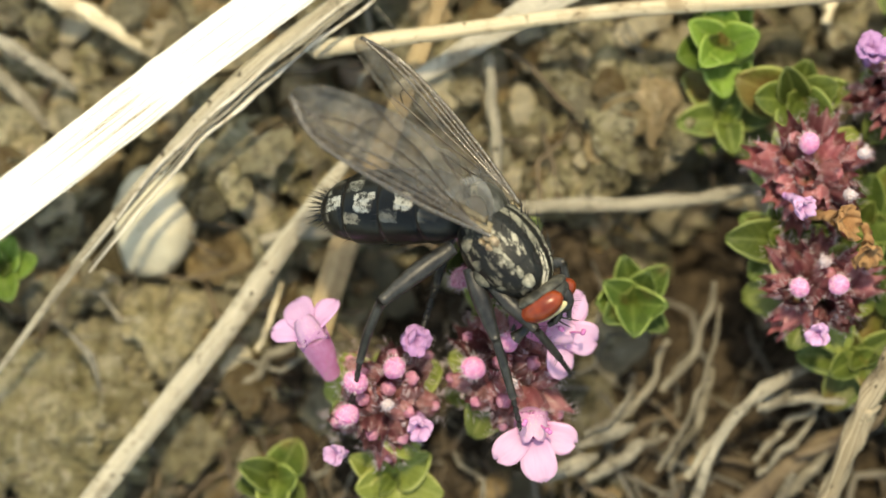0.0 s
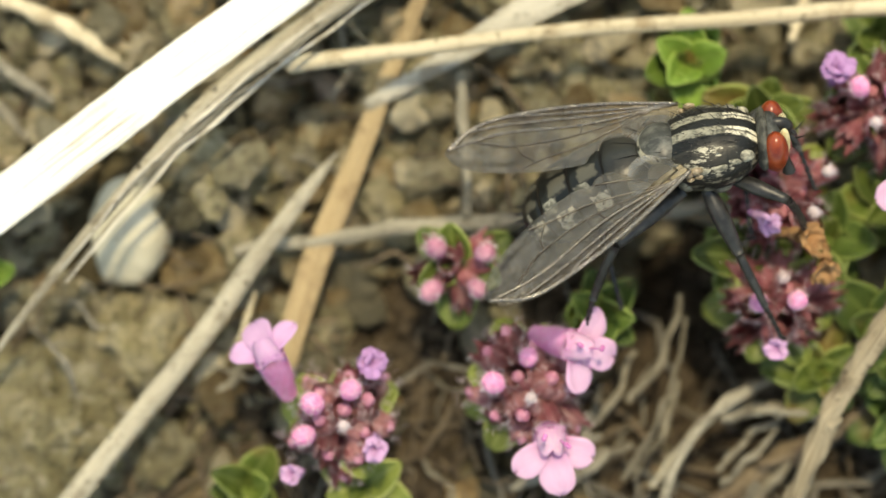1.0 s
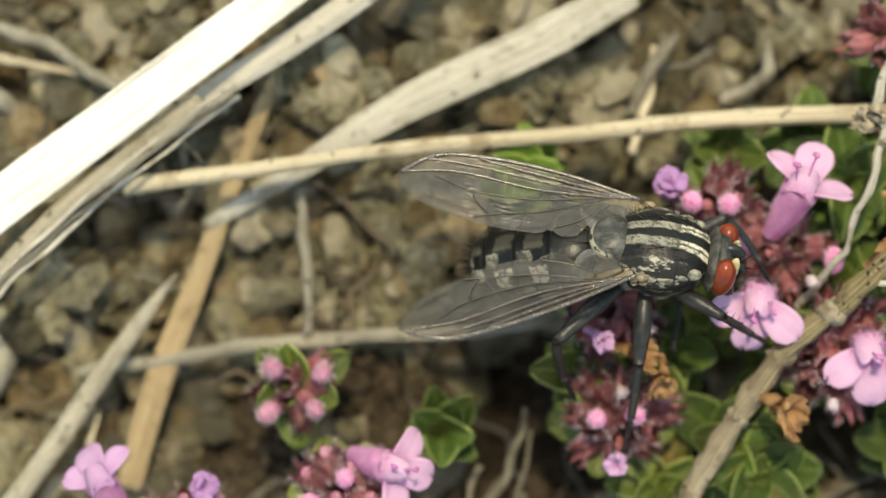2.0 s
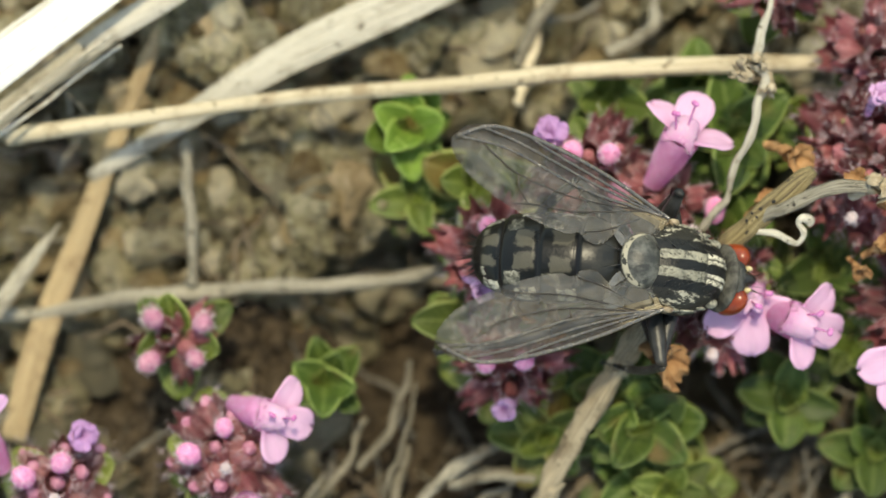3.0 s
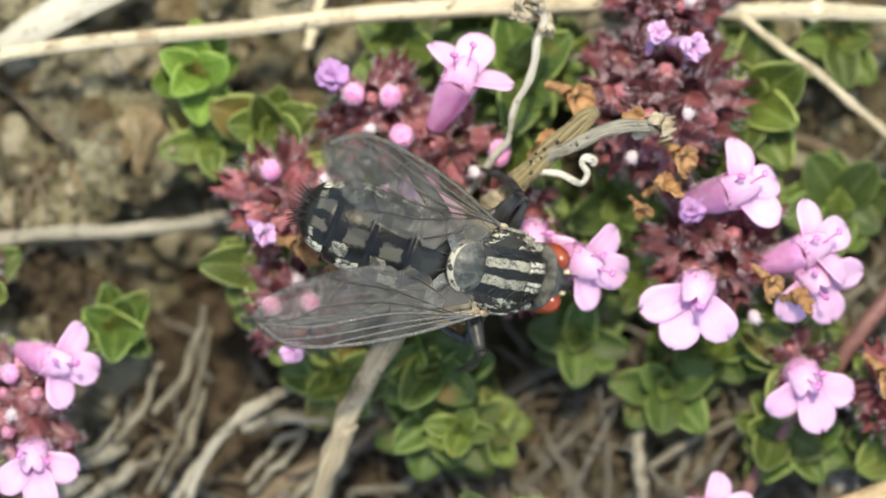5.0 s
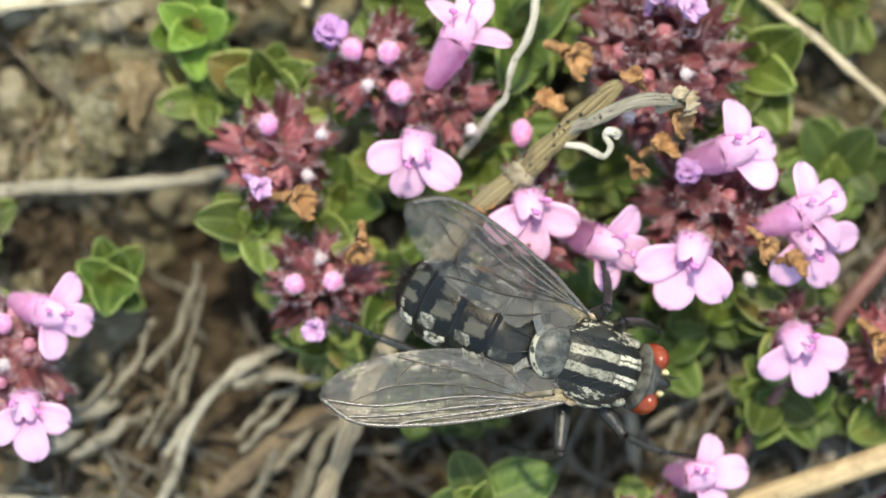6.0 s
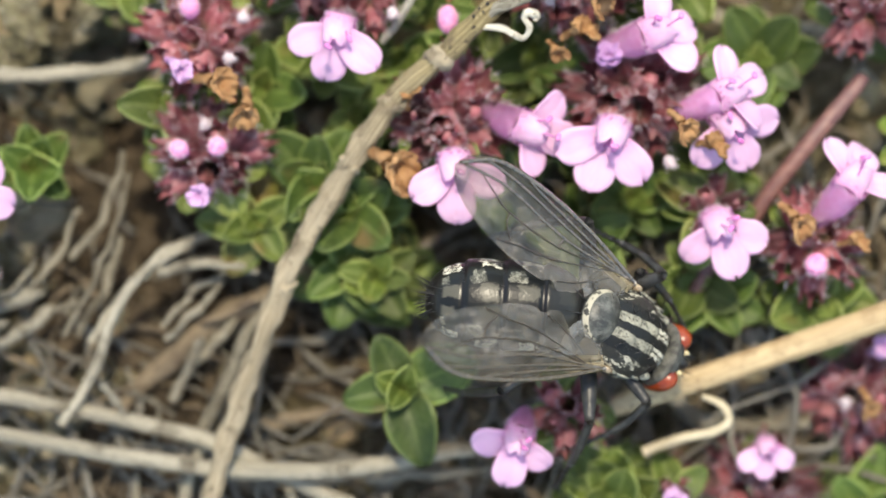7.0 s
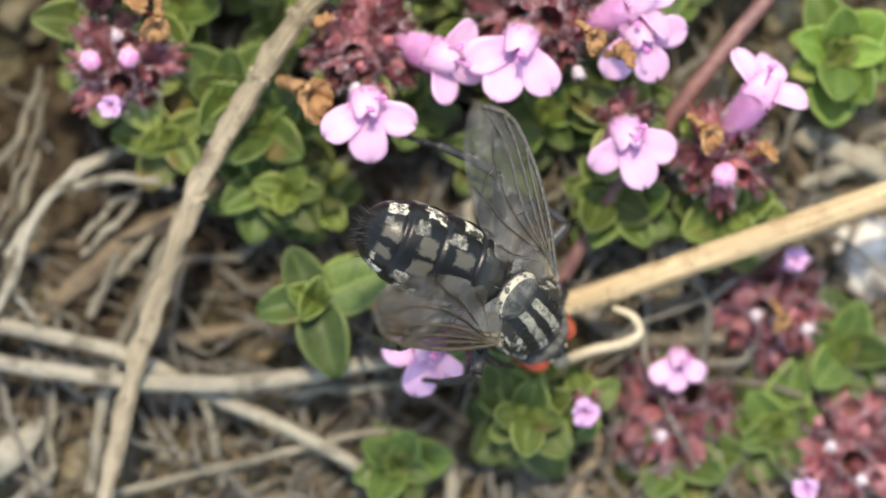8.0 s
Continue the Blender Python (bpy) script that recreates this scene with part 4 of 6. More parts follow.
def fluff_mesh(r, seed, mat, count=90, reach=0.30):
    rnd, bm = random.Random(seed), bmesh.new()
    for _ in range(count):
        d = Vector((rnd.gauss(0, 1), rnd.gauss(0, 1), abs(rnd.gauss(0, 1)) + 0.1)).normalized()
        spike(bm, Vector((d.x, d.y, d.z * 1.25)) * r * 0.97, d + Vector((0, 0, 0.3)), reach * rnd.uniform(0.6, 1.2), 0.016, rnd.uniform(-0.3, 0.3))
    return mesh_of("hairs", bm, mat)


def lobe_mesh(mat, length, width, seed, notch=0.0, curl=0.2):
    """A rounded petal lobe along +x, with a waist at its base and a wavy rim."""
    bm, rows, n, m = bmesh.new(), [], 12, 9
    for i in range(n):
        s = i / (n - 1)
        w = width / 2 * (0.60 + 0.40 * math.sin(math.pi * 0.5 * min(1, s / 0.68)) ** 1.3) * math.sqrt(max(0.0, 1 - max(0, (s - 0.6) / 0.4) ** 2.2) + 0.03)
        row = []
        for j in range(m):
            q = j / (m - 1) * 2 - 1
            x = s * length - notch * length * (s**3) * math.exp(-(q * 3) ** 2)
            z = 0.10 * w * q * q + curl * length * (0.25 * math.sin(s * 2.6) - 0.8 * s * s * s) * 0.6
            z += 0.09 * noise.noise((s * 3, q * 2, seed)) + 0.03 * math.sin(q * 9 + seed) * s
            row.append(bm.verts.new((x, q * w * (1 + 0.05 * noise.noise((s * 4, q, seed + 9))), z)))
        rows.append(row)
    sheet_faces(bm, rows)
    bmesh.ops.recalc_face_normals(bm, faces=bm.faces)
    bmesh.ops.solidify(bm, geom=bm.faces[:], thickness=0.05)
    return mesh_of("petal", bm, mat)


def tube_mesh(mat, length, seed):
    """The corolla tube: from the throat at the origin back along -z, narrowing."""
    bm = bmesh.new()
    tube(bm, [(0, 0, 0.15), (0, 0, -0.35 * length), (0, 0.05, -0.7 * length), (0, 0.1, -length)], [0.92, 0.80, 0.64, 0.48], 16, 14, 1.0, 0.12, seed, cap=False, up=(0, 1, 0.01))
    bmesh.ops.solidify(bm, geom=bm.faces[:], thickness=0.05)
    return mesh_of("tube", bm, mat)


def hood_mesh(mat, seed):
    """The short arched upper lip with two teeth, along +x."""
    bm, rows = bmesh.new(), []
    for i in range(9):
        s = i / 8
        row = []
        for j in range(9):
            q = j / 8 * 2 - 1
            w = 0.72 * (1 - 0.35 * s * s)
            x = 1.35 * s - 0.28 * s**4 * math.exp(-(q * 3.5) ** 2)
            row.append(bm.verts.new((x, q * w, 0.55 * (1 - q * q) * (1 - 0.3 * s) + 0.5 * s - 0.25 + 0.05 * noise.noise((s * 3, q * 2, seed)))))
        rows.append(row)
    sheet_faces(bm, rows)
    bmesh.ops.recalc_face_normals(bm, faces=bm.faces)
    bmesh.ops.solidify(bm, geom=bm.faces[:], thickness=0.06)
    return mesh_of("upper_lip", bm, mat)


def hood_hair_mesh():
    rnd, bm = random.Random(12), bmesh.new()
    for _ in range(190):
        s, q = rnd.uniform(-0.1, 0.9), rnd.uniform(-0.9, 0.9)
        at = (1.3 * s, q * 0.7, 0.55 * (1 - q * q) * (1 - 0.3 * s) + 0.5 * s - 0.25)
        spike(bm, at, (rnd.uniform(-1.0, -0.1), q * 0.9 + rnd.uniform(-0.3, 0.3), 0.9), rnd.uniform(0.13, 0.26), 0.010, rnd.uniform(-0.2, 0.2))
    return mesh_of("hairs", bm, HAIR)


def stamen_mesh(length, bend):
    bm = bmesh.new()
    tube(bm, [(0, 0, 0), (bend * 0.3, 0, length * 0.5), (bend, 0, length)], [0.06, 0.055, 0.05], 6, 8)
    for dx in (-0.08, 0.08):
        made = bmesh.ops.create_icosphere(bm, subdivisions=2, radius=0.14)["verts"]
        for v in made:
            v.co += Vector((bend + dx, 0.03, length + 0.05))
    return mesh_of("stamen", bm, STAMEN)


LEAVES = {k: [leaf_mesh("leaf", mat, 2.5, w, c, d, 0.58, s) for s, (w, c, d) in enumerate(((1.9, 0.32, 0.12), (1.75, 0.5, 0.24), (2.0, 0.26, 0.04), (1.8, 0.65, 0.16)))]
          for k, mat in (("leaf", LEAF), ("deep", LEAF_DEEP), ("bright", LEAF_BRIGHT), ("bract", BRACT))}
CALYCES = [calyx_mesh(CALYX, 1.65, 0.66, s, 0.48 + 0.08 * s) for s in range(4)]
CALYCES_PALE = [calyx_mesh(CALYX_PALE, 1.6, 0.66, s + 5, 0.20, True) for s in range(2)]
CALYX_HAIRS = [hair_mesh(110, 0.50, 1.5, 0.36, 0.2, 1.45, s, HAIR) for s in range(3)]
THROATS = [bud_mesh(m, r) for m, r in ((THROAT, 0.30), (THROAT, 0.34), (BUD_FADED, 0.30))]
BUD_PINK, BUD_DULL, BUD_WHITE = bud_mesh(BUD, 0.47), bud_mesh(BUD_FADED, 0.42), bud_mesh(FLUFF, 0.28)
BUD_HAIRS = [fluff_mesh(0.47, s, HAIR, 90, 0.23) for s in range(2)]
WHITE_HAIRS = fluff_mesh(0.28, 7, HAIR, 40, 0.32)
PETALS = {k: [lobe_mesh(mat, 2.35, 1.66, s, 0.03 + 0.05 * (s % 2), 0.30 - 0.16 * (s % 3)) for s in range(4)] for k, mat in (("pink", PETAL), ("lilac", PETAL_LILAC), ("purple", PETAL_PURPLE))}
HOODS = {k: hood_mesh(mat, 3) for k, mat in (("pink", PETAL), ("lilac", PETAL_LILAC), ("purple", PETAL_PURPLE))}
TUBES = {k: tube_mesh(mat, 3.1, 2) for k, mat in (("pink", TUBE), ("lilac", TUBE), ("purple", PETAL_PURPLE))}
TUBE_HAIRS = hair_mesh(300, 0.74, 2.6, 0.24, -1.0, 0.05, 4, HAIR)
HOOD_HAIRS = hood_hair_mesh()
STAMENS = [stamen_mesh(1.5, 0.3), stamen_mesh(2.2, -0.4)]
DRIES = [withered_mesh(DRY, s, 0.85, 0.34, 0.62, 4 + s % 2, (0.3, 1.3)) for s in (3, 4, 5)]
LILAC_DRY, PURPLE_DRY = withered_mesh(PETAL_LILAC, 8, 0.72, 0.24, 0.58, 8, (0.2, 1.3)), withered_mesh(PETAL_PURPLE, 9, 0.72, 0.26, 0.58, 8, (0.2, 1.3))


def turn(z=0.0, x=0.0, y=0.0):
    return pose(0, 0, 0, x, y, z)


def toward(d, spin=0.0):
    """A turn that takes +z to the direction d."""
    return Vector(d).to_track_quat("Z", "Y").to_matrix().to_4x4() @ turn(spin)


def corolla(parent, at, aim, tilt, size, kind, seed):
    """An open two-lipped flower. Its middle lower lobe points along aim (degrees in plan); tilt leans the face towards aim."""
    rnd = random.Random(seed)
    bent = (tilt - 20) * 0.6 if tilt >= 30 else 0  # a leaning flower lies back on its tube and its lobes stay level
    m = Matrix.Translation(at) @ turn(aim) @ turn(y=tilt + bent) @ Matrix.Scale(size, 4)
    ob = hang("corolla", TUBES[kind], parent, m, {"pink": "open pink two-lipped thyme flower", "lilac": "pale lilac thyme flower", "purple": "small withered purple thyme flower"}[kind])
    for k, a in enumerate((-60, 0, 58)):
        q = turn(a + rnd.uniform(-8, 8)) @ Matrix.Translation((0.18, 0, 0.08)) @ turn(y=rnd.uniform(-12, 8) - bent * (1.0 if a == 0 else 0.6), x=rnd.uniform(-10, 10)) @ Matrix.Scale(rnd.uniform(0.92, 1.05) * (1.08 if a == 0 else 1), 4)
        hang("petal", PETALS[kind][(k + seed) % 4], ob, q)
    lip = Matrix.Translation((-0.80, 0, 0.02)) @ turn(y=-20 + rnd.uniform(-8, 8)) @ Matrix.Scale(1.12, 4)
    hang("upper_lip", HOODS[kind], ob, lip)
    hang("hairs", HOOD_HAIRS, ob, lip)
    if kind == "pink":
        for k in (0, 1):
            hang("stamen", STAMENS[k], ob, Matrix.Translation((-0.25 + 0.1 * k, 0.25 - 0.5 * k, -0.2)) @ turn(y=8 + 14 * k, x=rnd.uniform(-16, 16), z=rnd.uniform(0, 180)))
    hang("hairs", TUBE_HAIRS, ob)
    return ob


def sprig(at, r, label, seed, calyces=12, buds=(), whites=(), leaves=6, leaf="bract", lsize=1.0, lift=10, flowers=(), dries=(), lilac=(), root=None, pale=False, name="thyme_sprig", group="flowering thyme", tiers=2, inner=0, faded=False):
    """One flowering thyme shoot: stem, bracts and leaves, calyces, buds and open flowers. at: the middle of its head."""
    rnd = random.Random(seed)
    root = root[:2] if root else (at[0] + rnd.uniform(-1.5, 1.5), at[1] + rnd.uniform(-1, 2))
    base = Vector((root[0], root[1], ground_height(*root) - 0.2))
    ob = thing(name, base, label, "thyme", group)
    c = Vector(at) - base
    bm = bmesh.new()
    tube(bm, [(0, 0, 0), (c.x * 0.3 + 0.4, c.y * 0.3, c.z * 0.5), (c.x, c.y, c.z - 0.3)], [0.40, 0.36, 0.30], 8, 12, 1, 0.15, seed)
    part("stem", bm, STEM_RED if calyces else STEM_GREEN, ob)
    low = c + Vector((0, 0, -0.9 * r))
    gold = 2.39996
    calyces = round(calyces * 1.05)
    for k in range(calyces):
        s = (k + 0.5) / calyces
        th, a = math.acos(1 - s * 0.98), k * gold + seed
        d = Vector((math.sin(th) * math.cos(a), math.sin(th) * math.sin(a), math.cos(th) + 0.25)).normalized()
        size = r / 2.05 * rnd.uniform(0.95, 1.22)
        pool = CALYCES_PALE if pale and k % 4 else CALYCES
        m = Matrix.Translation(low + d * r * 0.42) @ toward(d, rnd.uniform(0, 360)) @ turn(x=rnd.uniform(-14, 14)) @ Matrix.Scale(size, 4)
        cal = hang("calyx", pool[k % len(pool)], ob, m)
        hang("hairs", CALYX_HAIRS[k % 3], cal)
        if k % 2 or pale:
            hang("throat", THROATS[2 if pale else k % 4 // 2], cal, Matrix.Translation((0, 0, 1.4 if pale else 1.15)))
    for k, p in enumerate(buds):
        q = Vector(p) - base
        d = (q - low).normalized()
        bud = hang("flower_bud", BUD_DULL if faded else BUD_PINK, ob, Matrix.Translation(q) @ toward(d, 40 * k) @ Matrix.Scale(rnd.uniform(0.9, 1.15), 4), "dull closed flower bud" if faded else "round pink hairy flower bud")
        hang("hairs", BUD_HAIRS[k % 2], bud)
    for k, p in enumerate(whites):
        q = Vector(p) - base
        tuft = hang("throat_hairs", BUD_WHITE, ob, Matrix.Translation(q) @ toward(q - low, 30 * k), "white hair tuft in an empty calyx")
        hang("hairs", WHITE_HAIRS, tuft)
    for k in range(leaves):
        tier = k // max(1, math.ceil(leaves / tiers))
        a = k * 360 / max(1, math.ceil(leaves / tiers)) + tier * 45 + rnd.uniform(-14, 14) + seed * 31
        size = lsize * rnd.uniform(0.75, 1.15) * (1 + 0.1 * tier) * (1 if calyces else 0.92)
        z = (-1.25 - 1.0 * tier) * (r / 2.05) if calyces else (-0.75 * tier)
        up = lift + (0 if calyces else 22) - 14 * tier + rnd.uniform(-14, 14)
        pool = LEAVES[leaf]
        hang("leaf", pool[rnd.randrange(4)], ob, Matrix.Translation(c + Vector((0, 0, z))) @ turn(a) @ turn(y=-up, x=rnd.uniform(-18, 18)) @ Matrix.Translation((0.25 * (r / 2.05 if calyces else 0.6), 0, 0)) @ Matrix.Scale(size, 4))
    for k in range(inner):
        m = Matrix.Translation(c + Vector((0, 0, 0.15))) @ turn(k * 77 + rnd.uniform(-15, 15)) @ turn(y=-rnd.uniform(35, 65)) @ Matrix.Scale(lsize * rnd.uniform(0.3, 0.5), 4)
        hang("leaf", LEAVES["leaf"][k % 4], ob, m)
    for k, (p, aim, tilt, size, kind) in enumerate(flowers):
        if kind != "pink" and size < 0.65:
            hang("withered_corolla", PURPLE_DRY if kind == "purple" else LILAC_DRY, ob, Matrix.Translation(Vector(p) - base) @ turn(aim, 15, 10) @ Matrix.Scale(size * 1.75, 4), "small crumpled fading violet corolla")
            continue
        corolla(ob, Vector(p) - base, aim, tilt, size, kind, seed * 7 + k)
    for k, (p, a, size) in enumerate(dries):
        hang("withered_corolla", DRIES[k % 3], ob, Matrix.Translation(Vector(p) - base) @ turn(a, 40, 20) @ Matrix.Scale(size * 1.05, 4), "shrivelled dry brown corolla")
    for k, (p, a, size) in enumerate(lilac):
        hang("withered_corolla", LILAC_DRY, ob, Matrix.Translation(Vector(p) - base) @ turn(a, 20, 30) @ Matrix.Scale(size, 4), "fading crumpled lilac corolla")
    return ob


# ---- thyme plants, one by one ----
HEAD = "flowering thyme shoot with maroon calyces and "
SPRIG_A = sprig((-4.1, -7.12, 8.6), 2.2, HEAD + "an upright lilac flower", 1, 13, [(-3.5, -5.65, 10.4), (-5.62, -7.82, 10.2), (-5.24, -6.32, 10.4)], [(-3.79, -7.33, 10.6)], 7, "bract", 1.05, 5,
      [((-7.27, -4.19, 10.2), 118, 40, 0.85, "lilac"), ((-2.59, -4.36, 10), 60, 10, 0.55, "purple"), ((-6.1, -9.6, 9.4), -120, 15, 0.42, "lilac"), ((-2.37, -8.28, 9.8), -30, 40, 0.5, "lilac")], pale=True)
SPRIG_B = sprig((3.97, -5.64, 9.2), 2.3, HEAD + "two open pink flowers", 2, 13, [(2.37, -5.27, 10.6), (3.97, -4.07, 10.4)], [(4.1, -5.93, 11)], 8, "bract", 1.1, 5,
      [((6.05, -3.52, 10.8), -12, 34, 0.88, "pink"), ((5.04, -7.93, 10.8), -86, 10, 0.92, "pink")], pale=True)
sprig((1.58, -0, 7.6), 1.5, "small budding thyme shoot with dark red calyces", 3, 9, [(0.6, 0.91, 8.6), (2.86, 0.69, 8.6), (0.4, -1.1, 8.4), (2.51, -0.95, 8.4)], (), 6, "leaf", 1.0, 25, faded=True)
sprig((16.59, 3.73, 8.4), 2.1, HEAD + "a fading lilac corolla", 4, 12, [(16.15, 5.09, 10)], [(17.97, 2.73, 10.2), (18.63, 4.62, 10.2)], 7, "bract", 1.05, 8, (), [((17.28, 1.63, 10.6), 60, 0.9)], [((15.65, 2.29, 10.6), 0, 0.8)])
SPRIG_C = sprig((16.82, -1.61, 8.4), 2.05, HEAD + "two pink buds", 5, 12, [(15.69, -1.47, 10.4), (17.46, -1.32, 10.5)], [(16.9, -0.3, 10)], 8, "bract", 1.1, 4,
      [((16.66, -3.51, 9.8), -90, 4, 0.46, "lilac")], [((18.74, 0.46, 10.4), -20, 0.8)])
sprig((21.19, 7.83, 8.2), 2.0, HEAD + "round pink buds", 6, 12, [(20.04, 8.54, 10), (21.71, 8.41, 10.2), (22.21, 6.59, 10)], [(20.76, 6.91, 10.4)], 6, "leaf", 1.0, 8,
      [((18.99, 9.35, 9.6), 150, 20, 0.6, "purple")])
sprig((24.47, 6.13, 8.6), 1.7, HEAD + "two pink flowers", 7, 10, (), [(25.52, 4.85, 10)], 6, "leaf", 0.95, 5,
      [((24.97, 9.1, 11), 62, 40, 0.98, "pink"), ((23.0, 4.0, 10.8), -104, 12, 0.98, "pink")])
sprig((34.06, 7.93, 9), 2.9, HEAD + "withered brown corollas", 8, 18, (), [(35.31, 7.31, 11.6), (32.75, 5.42, 11)], 7, "leaf", 1.15, 5, (),
      [((34.79, 5.52, 11.4), 30, 0.8), ((34.16, 3.98, 11), 90, 0.75), ((33.02, 3.09, 10.4), 10, 0.5), ((29.96, 8.31, 10.4), 40, 0.95), ((28.9, 6, 10.2), 100, 0.8), ((33.1, 7.07, 12), 200, 0.55)],
      [((35.36, 10.42, 11.4), 20, 0.95), ((33.97, 10.84, 11), 100, 0.8)])
sprig((34.81, 12.94, 8.4), 2.4, "thyme shoot with spent dark red calyces", 9, 13, (), [(35.58, 12.54, 10.4)], 6, "leaf", 1.0, 5)
SPRIG_F = sprig((28.27, 0.25, 9), 2.2, HEAD + "an open pink flower", 10, 13, [(28.12, 4.58, 9.4)], [(27.89, -2, 10.6)], 8, "leaf", 1.15, 6,
      [((31.7, -0.5, 10.8), -24, 34, 0.98, "pink")], [((25.42, -2.13, 10.2), 40, 1.15), ((26.34, 1.01, 10.2), 150, 0.5)])
SPRIG_L = sprig((28.01, -0.63, 9.2), 1.0, "short thyme shoot with one open pink flower", 21, 5, (), (), 3, "leaf", 0.8, 0, [((27.79, -2.31, 11), -86, 12, 0.98, "pink")])
sprig((36.88, 1.08, 9), 2.5, HEAD + "three open pink flowers", 11, 15, (), [(38.29, -2.04, 10.4)], 7, "leaf", 1.0, 6,
      [((35.57, -0.82, 11.2), -108, 10, 1.05, "pink"), ((37.45, 3.81, 11.2), 18, 34, 1.0, "pink"), ((40.86, 1.06, 11), 25, 36, 0.95, "pink"), ((41.04, -0.25, 10.4), -62, 22, 0.95, "pink"), ((35.51, 2.85, 10), 170, 30, 0.5, "purple")],
      [((38.79, -0.33, 11.4), 20, 0.7), ((40.19, -1.26, 11), 70, 0.7)])
sprig((40.41, -4.22, 8.6), 1.3, "thyme shoot with a single open pink flower", 12, 7, (), (), 6, "leaf", 1.0, 4, [((40.55, -5, 10.4), -78, 10, 0.98, "pink")])
sprig((45.3, -5.68, 8.6), 1.9, HEAD + "a pink flower standing up", 13, 11, [(45.09, -6.8, 10.2)], (), 7, "leaf", 0.95, 4, [((46.72, -3.02, 10.6), 55, 36, 0.98, "pink")], [((44.13, -4.7, 10.2), 20, 0.8), ((46.9, -5.75, 10), 80, 0.6)])
sprig((33.65, -13.67, 8.4), 1.5, "thyme shoot with reddish calyces over its leaves", 14, 8, (), (), 6, "leaf", 0.9, 4)
SPRIG_N = sprig((31.46, -14.75, 9.3), 0.6, "single pale pink thyme flower nodding on a thin stalk", 22, 3, (), (), 0, "leaf", 0.8, 0, [((31.35, -14.84, 9.8), -105, 24, 0.88, "pink")], root=(31.41, -14.8, 9.6))
sprig((43.25, -18.05, 3), 2.4, "low thyme shoot with faded red calyces and a small pink flower", 15, 14, (), [(42.38, -19.07, 6)], 8, "leaf", 1.2, 0, [((43.2, -15.46, 6), -90, 10, 0.62, "pink")], group="low thyme")
sprig((48.05, -12.95, 3), 2.3, "low thyme shoot with faded reddish calyces", 16, 14, (), [(49.36, -14, 6), (46.95, -13.32, 6)], 8, "leaf", 1.2, 0, [((48.76, -10.78, 5.4), 90, 20, 0.5, "lilac")], [((48.02, -13.32, 6), 0, 0.6)], group="low thyme")
sprig((51.6, -19.75, 3.2), 2.3, "low thyme shoot with faded reddish calyces", 17, 14, (), [(50.41, -19.56, 6.4), (51.9, -21.18, 6.2)], 8, "leaf", 1.2, 0, [((49.39, -21.6, 5.8), -120, 20, 0.5, "lilac")], group="low thyme")
sprig((29.79, 16.31, 8.5), 1.8, "thyme shoot with spent dark red calyces", 18, 9, (), (), 5, "leaf", 1.0, 5)
sprig((38.89, -17.68, 6), 0.8, "single lilac thyme flower low among the leaves", 19, 4, (), (), 4, "leaf", 0.8, 0, [((38.72, -17.78, 7), -40, 15, 0.55, "lilac")], group="low thyme")
sprig((47.89, 5.37, 8), 1.8, "thyme shoot with spent dark red calyces", 20, 10, (), (), 6, "leaf", 1.0, 0)

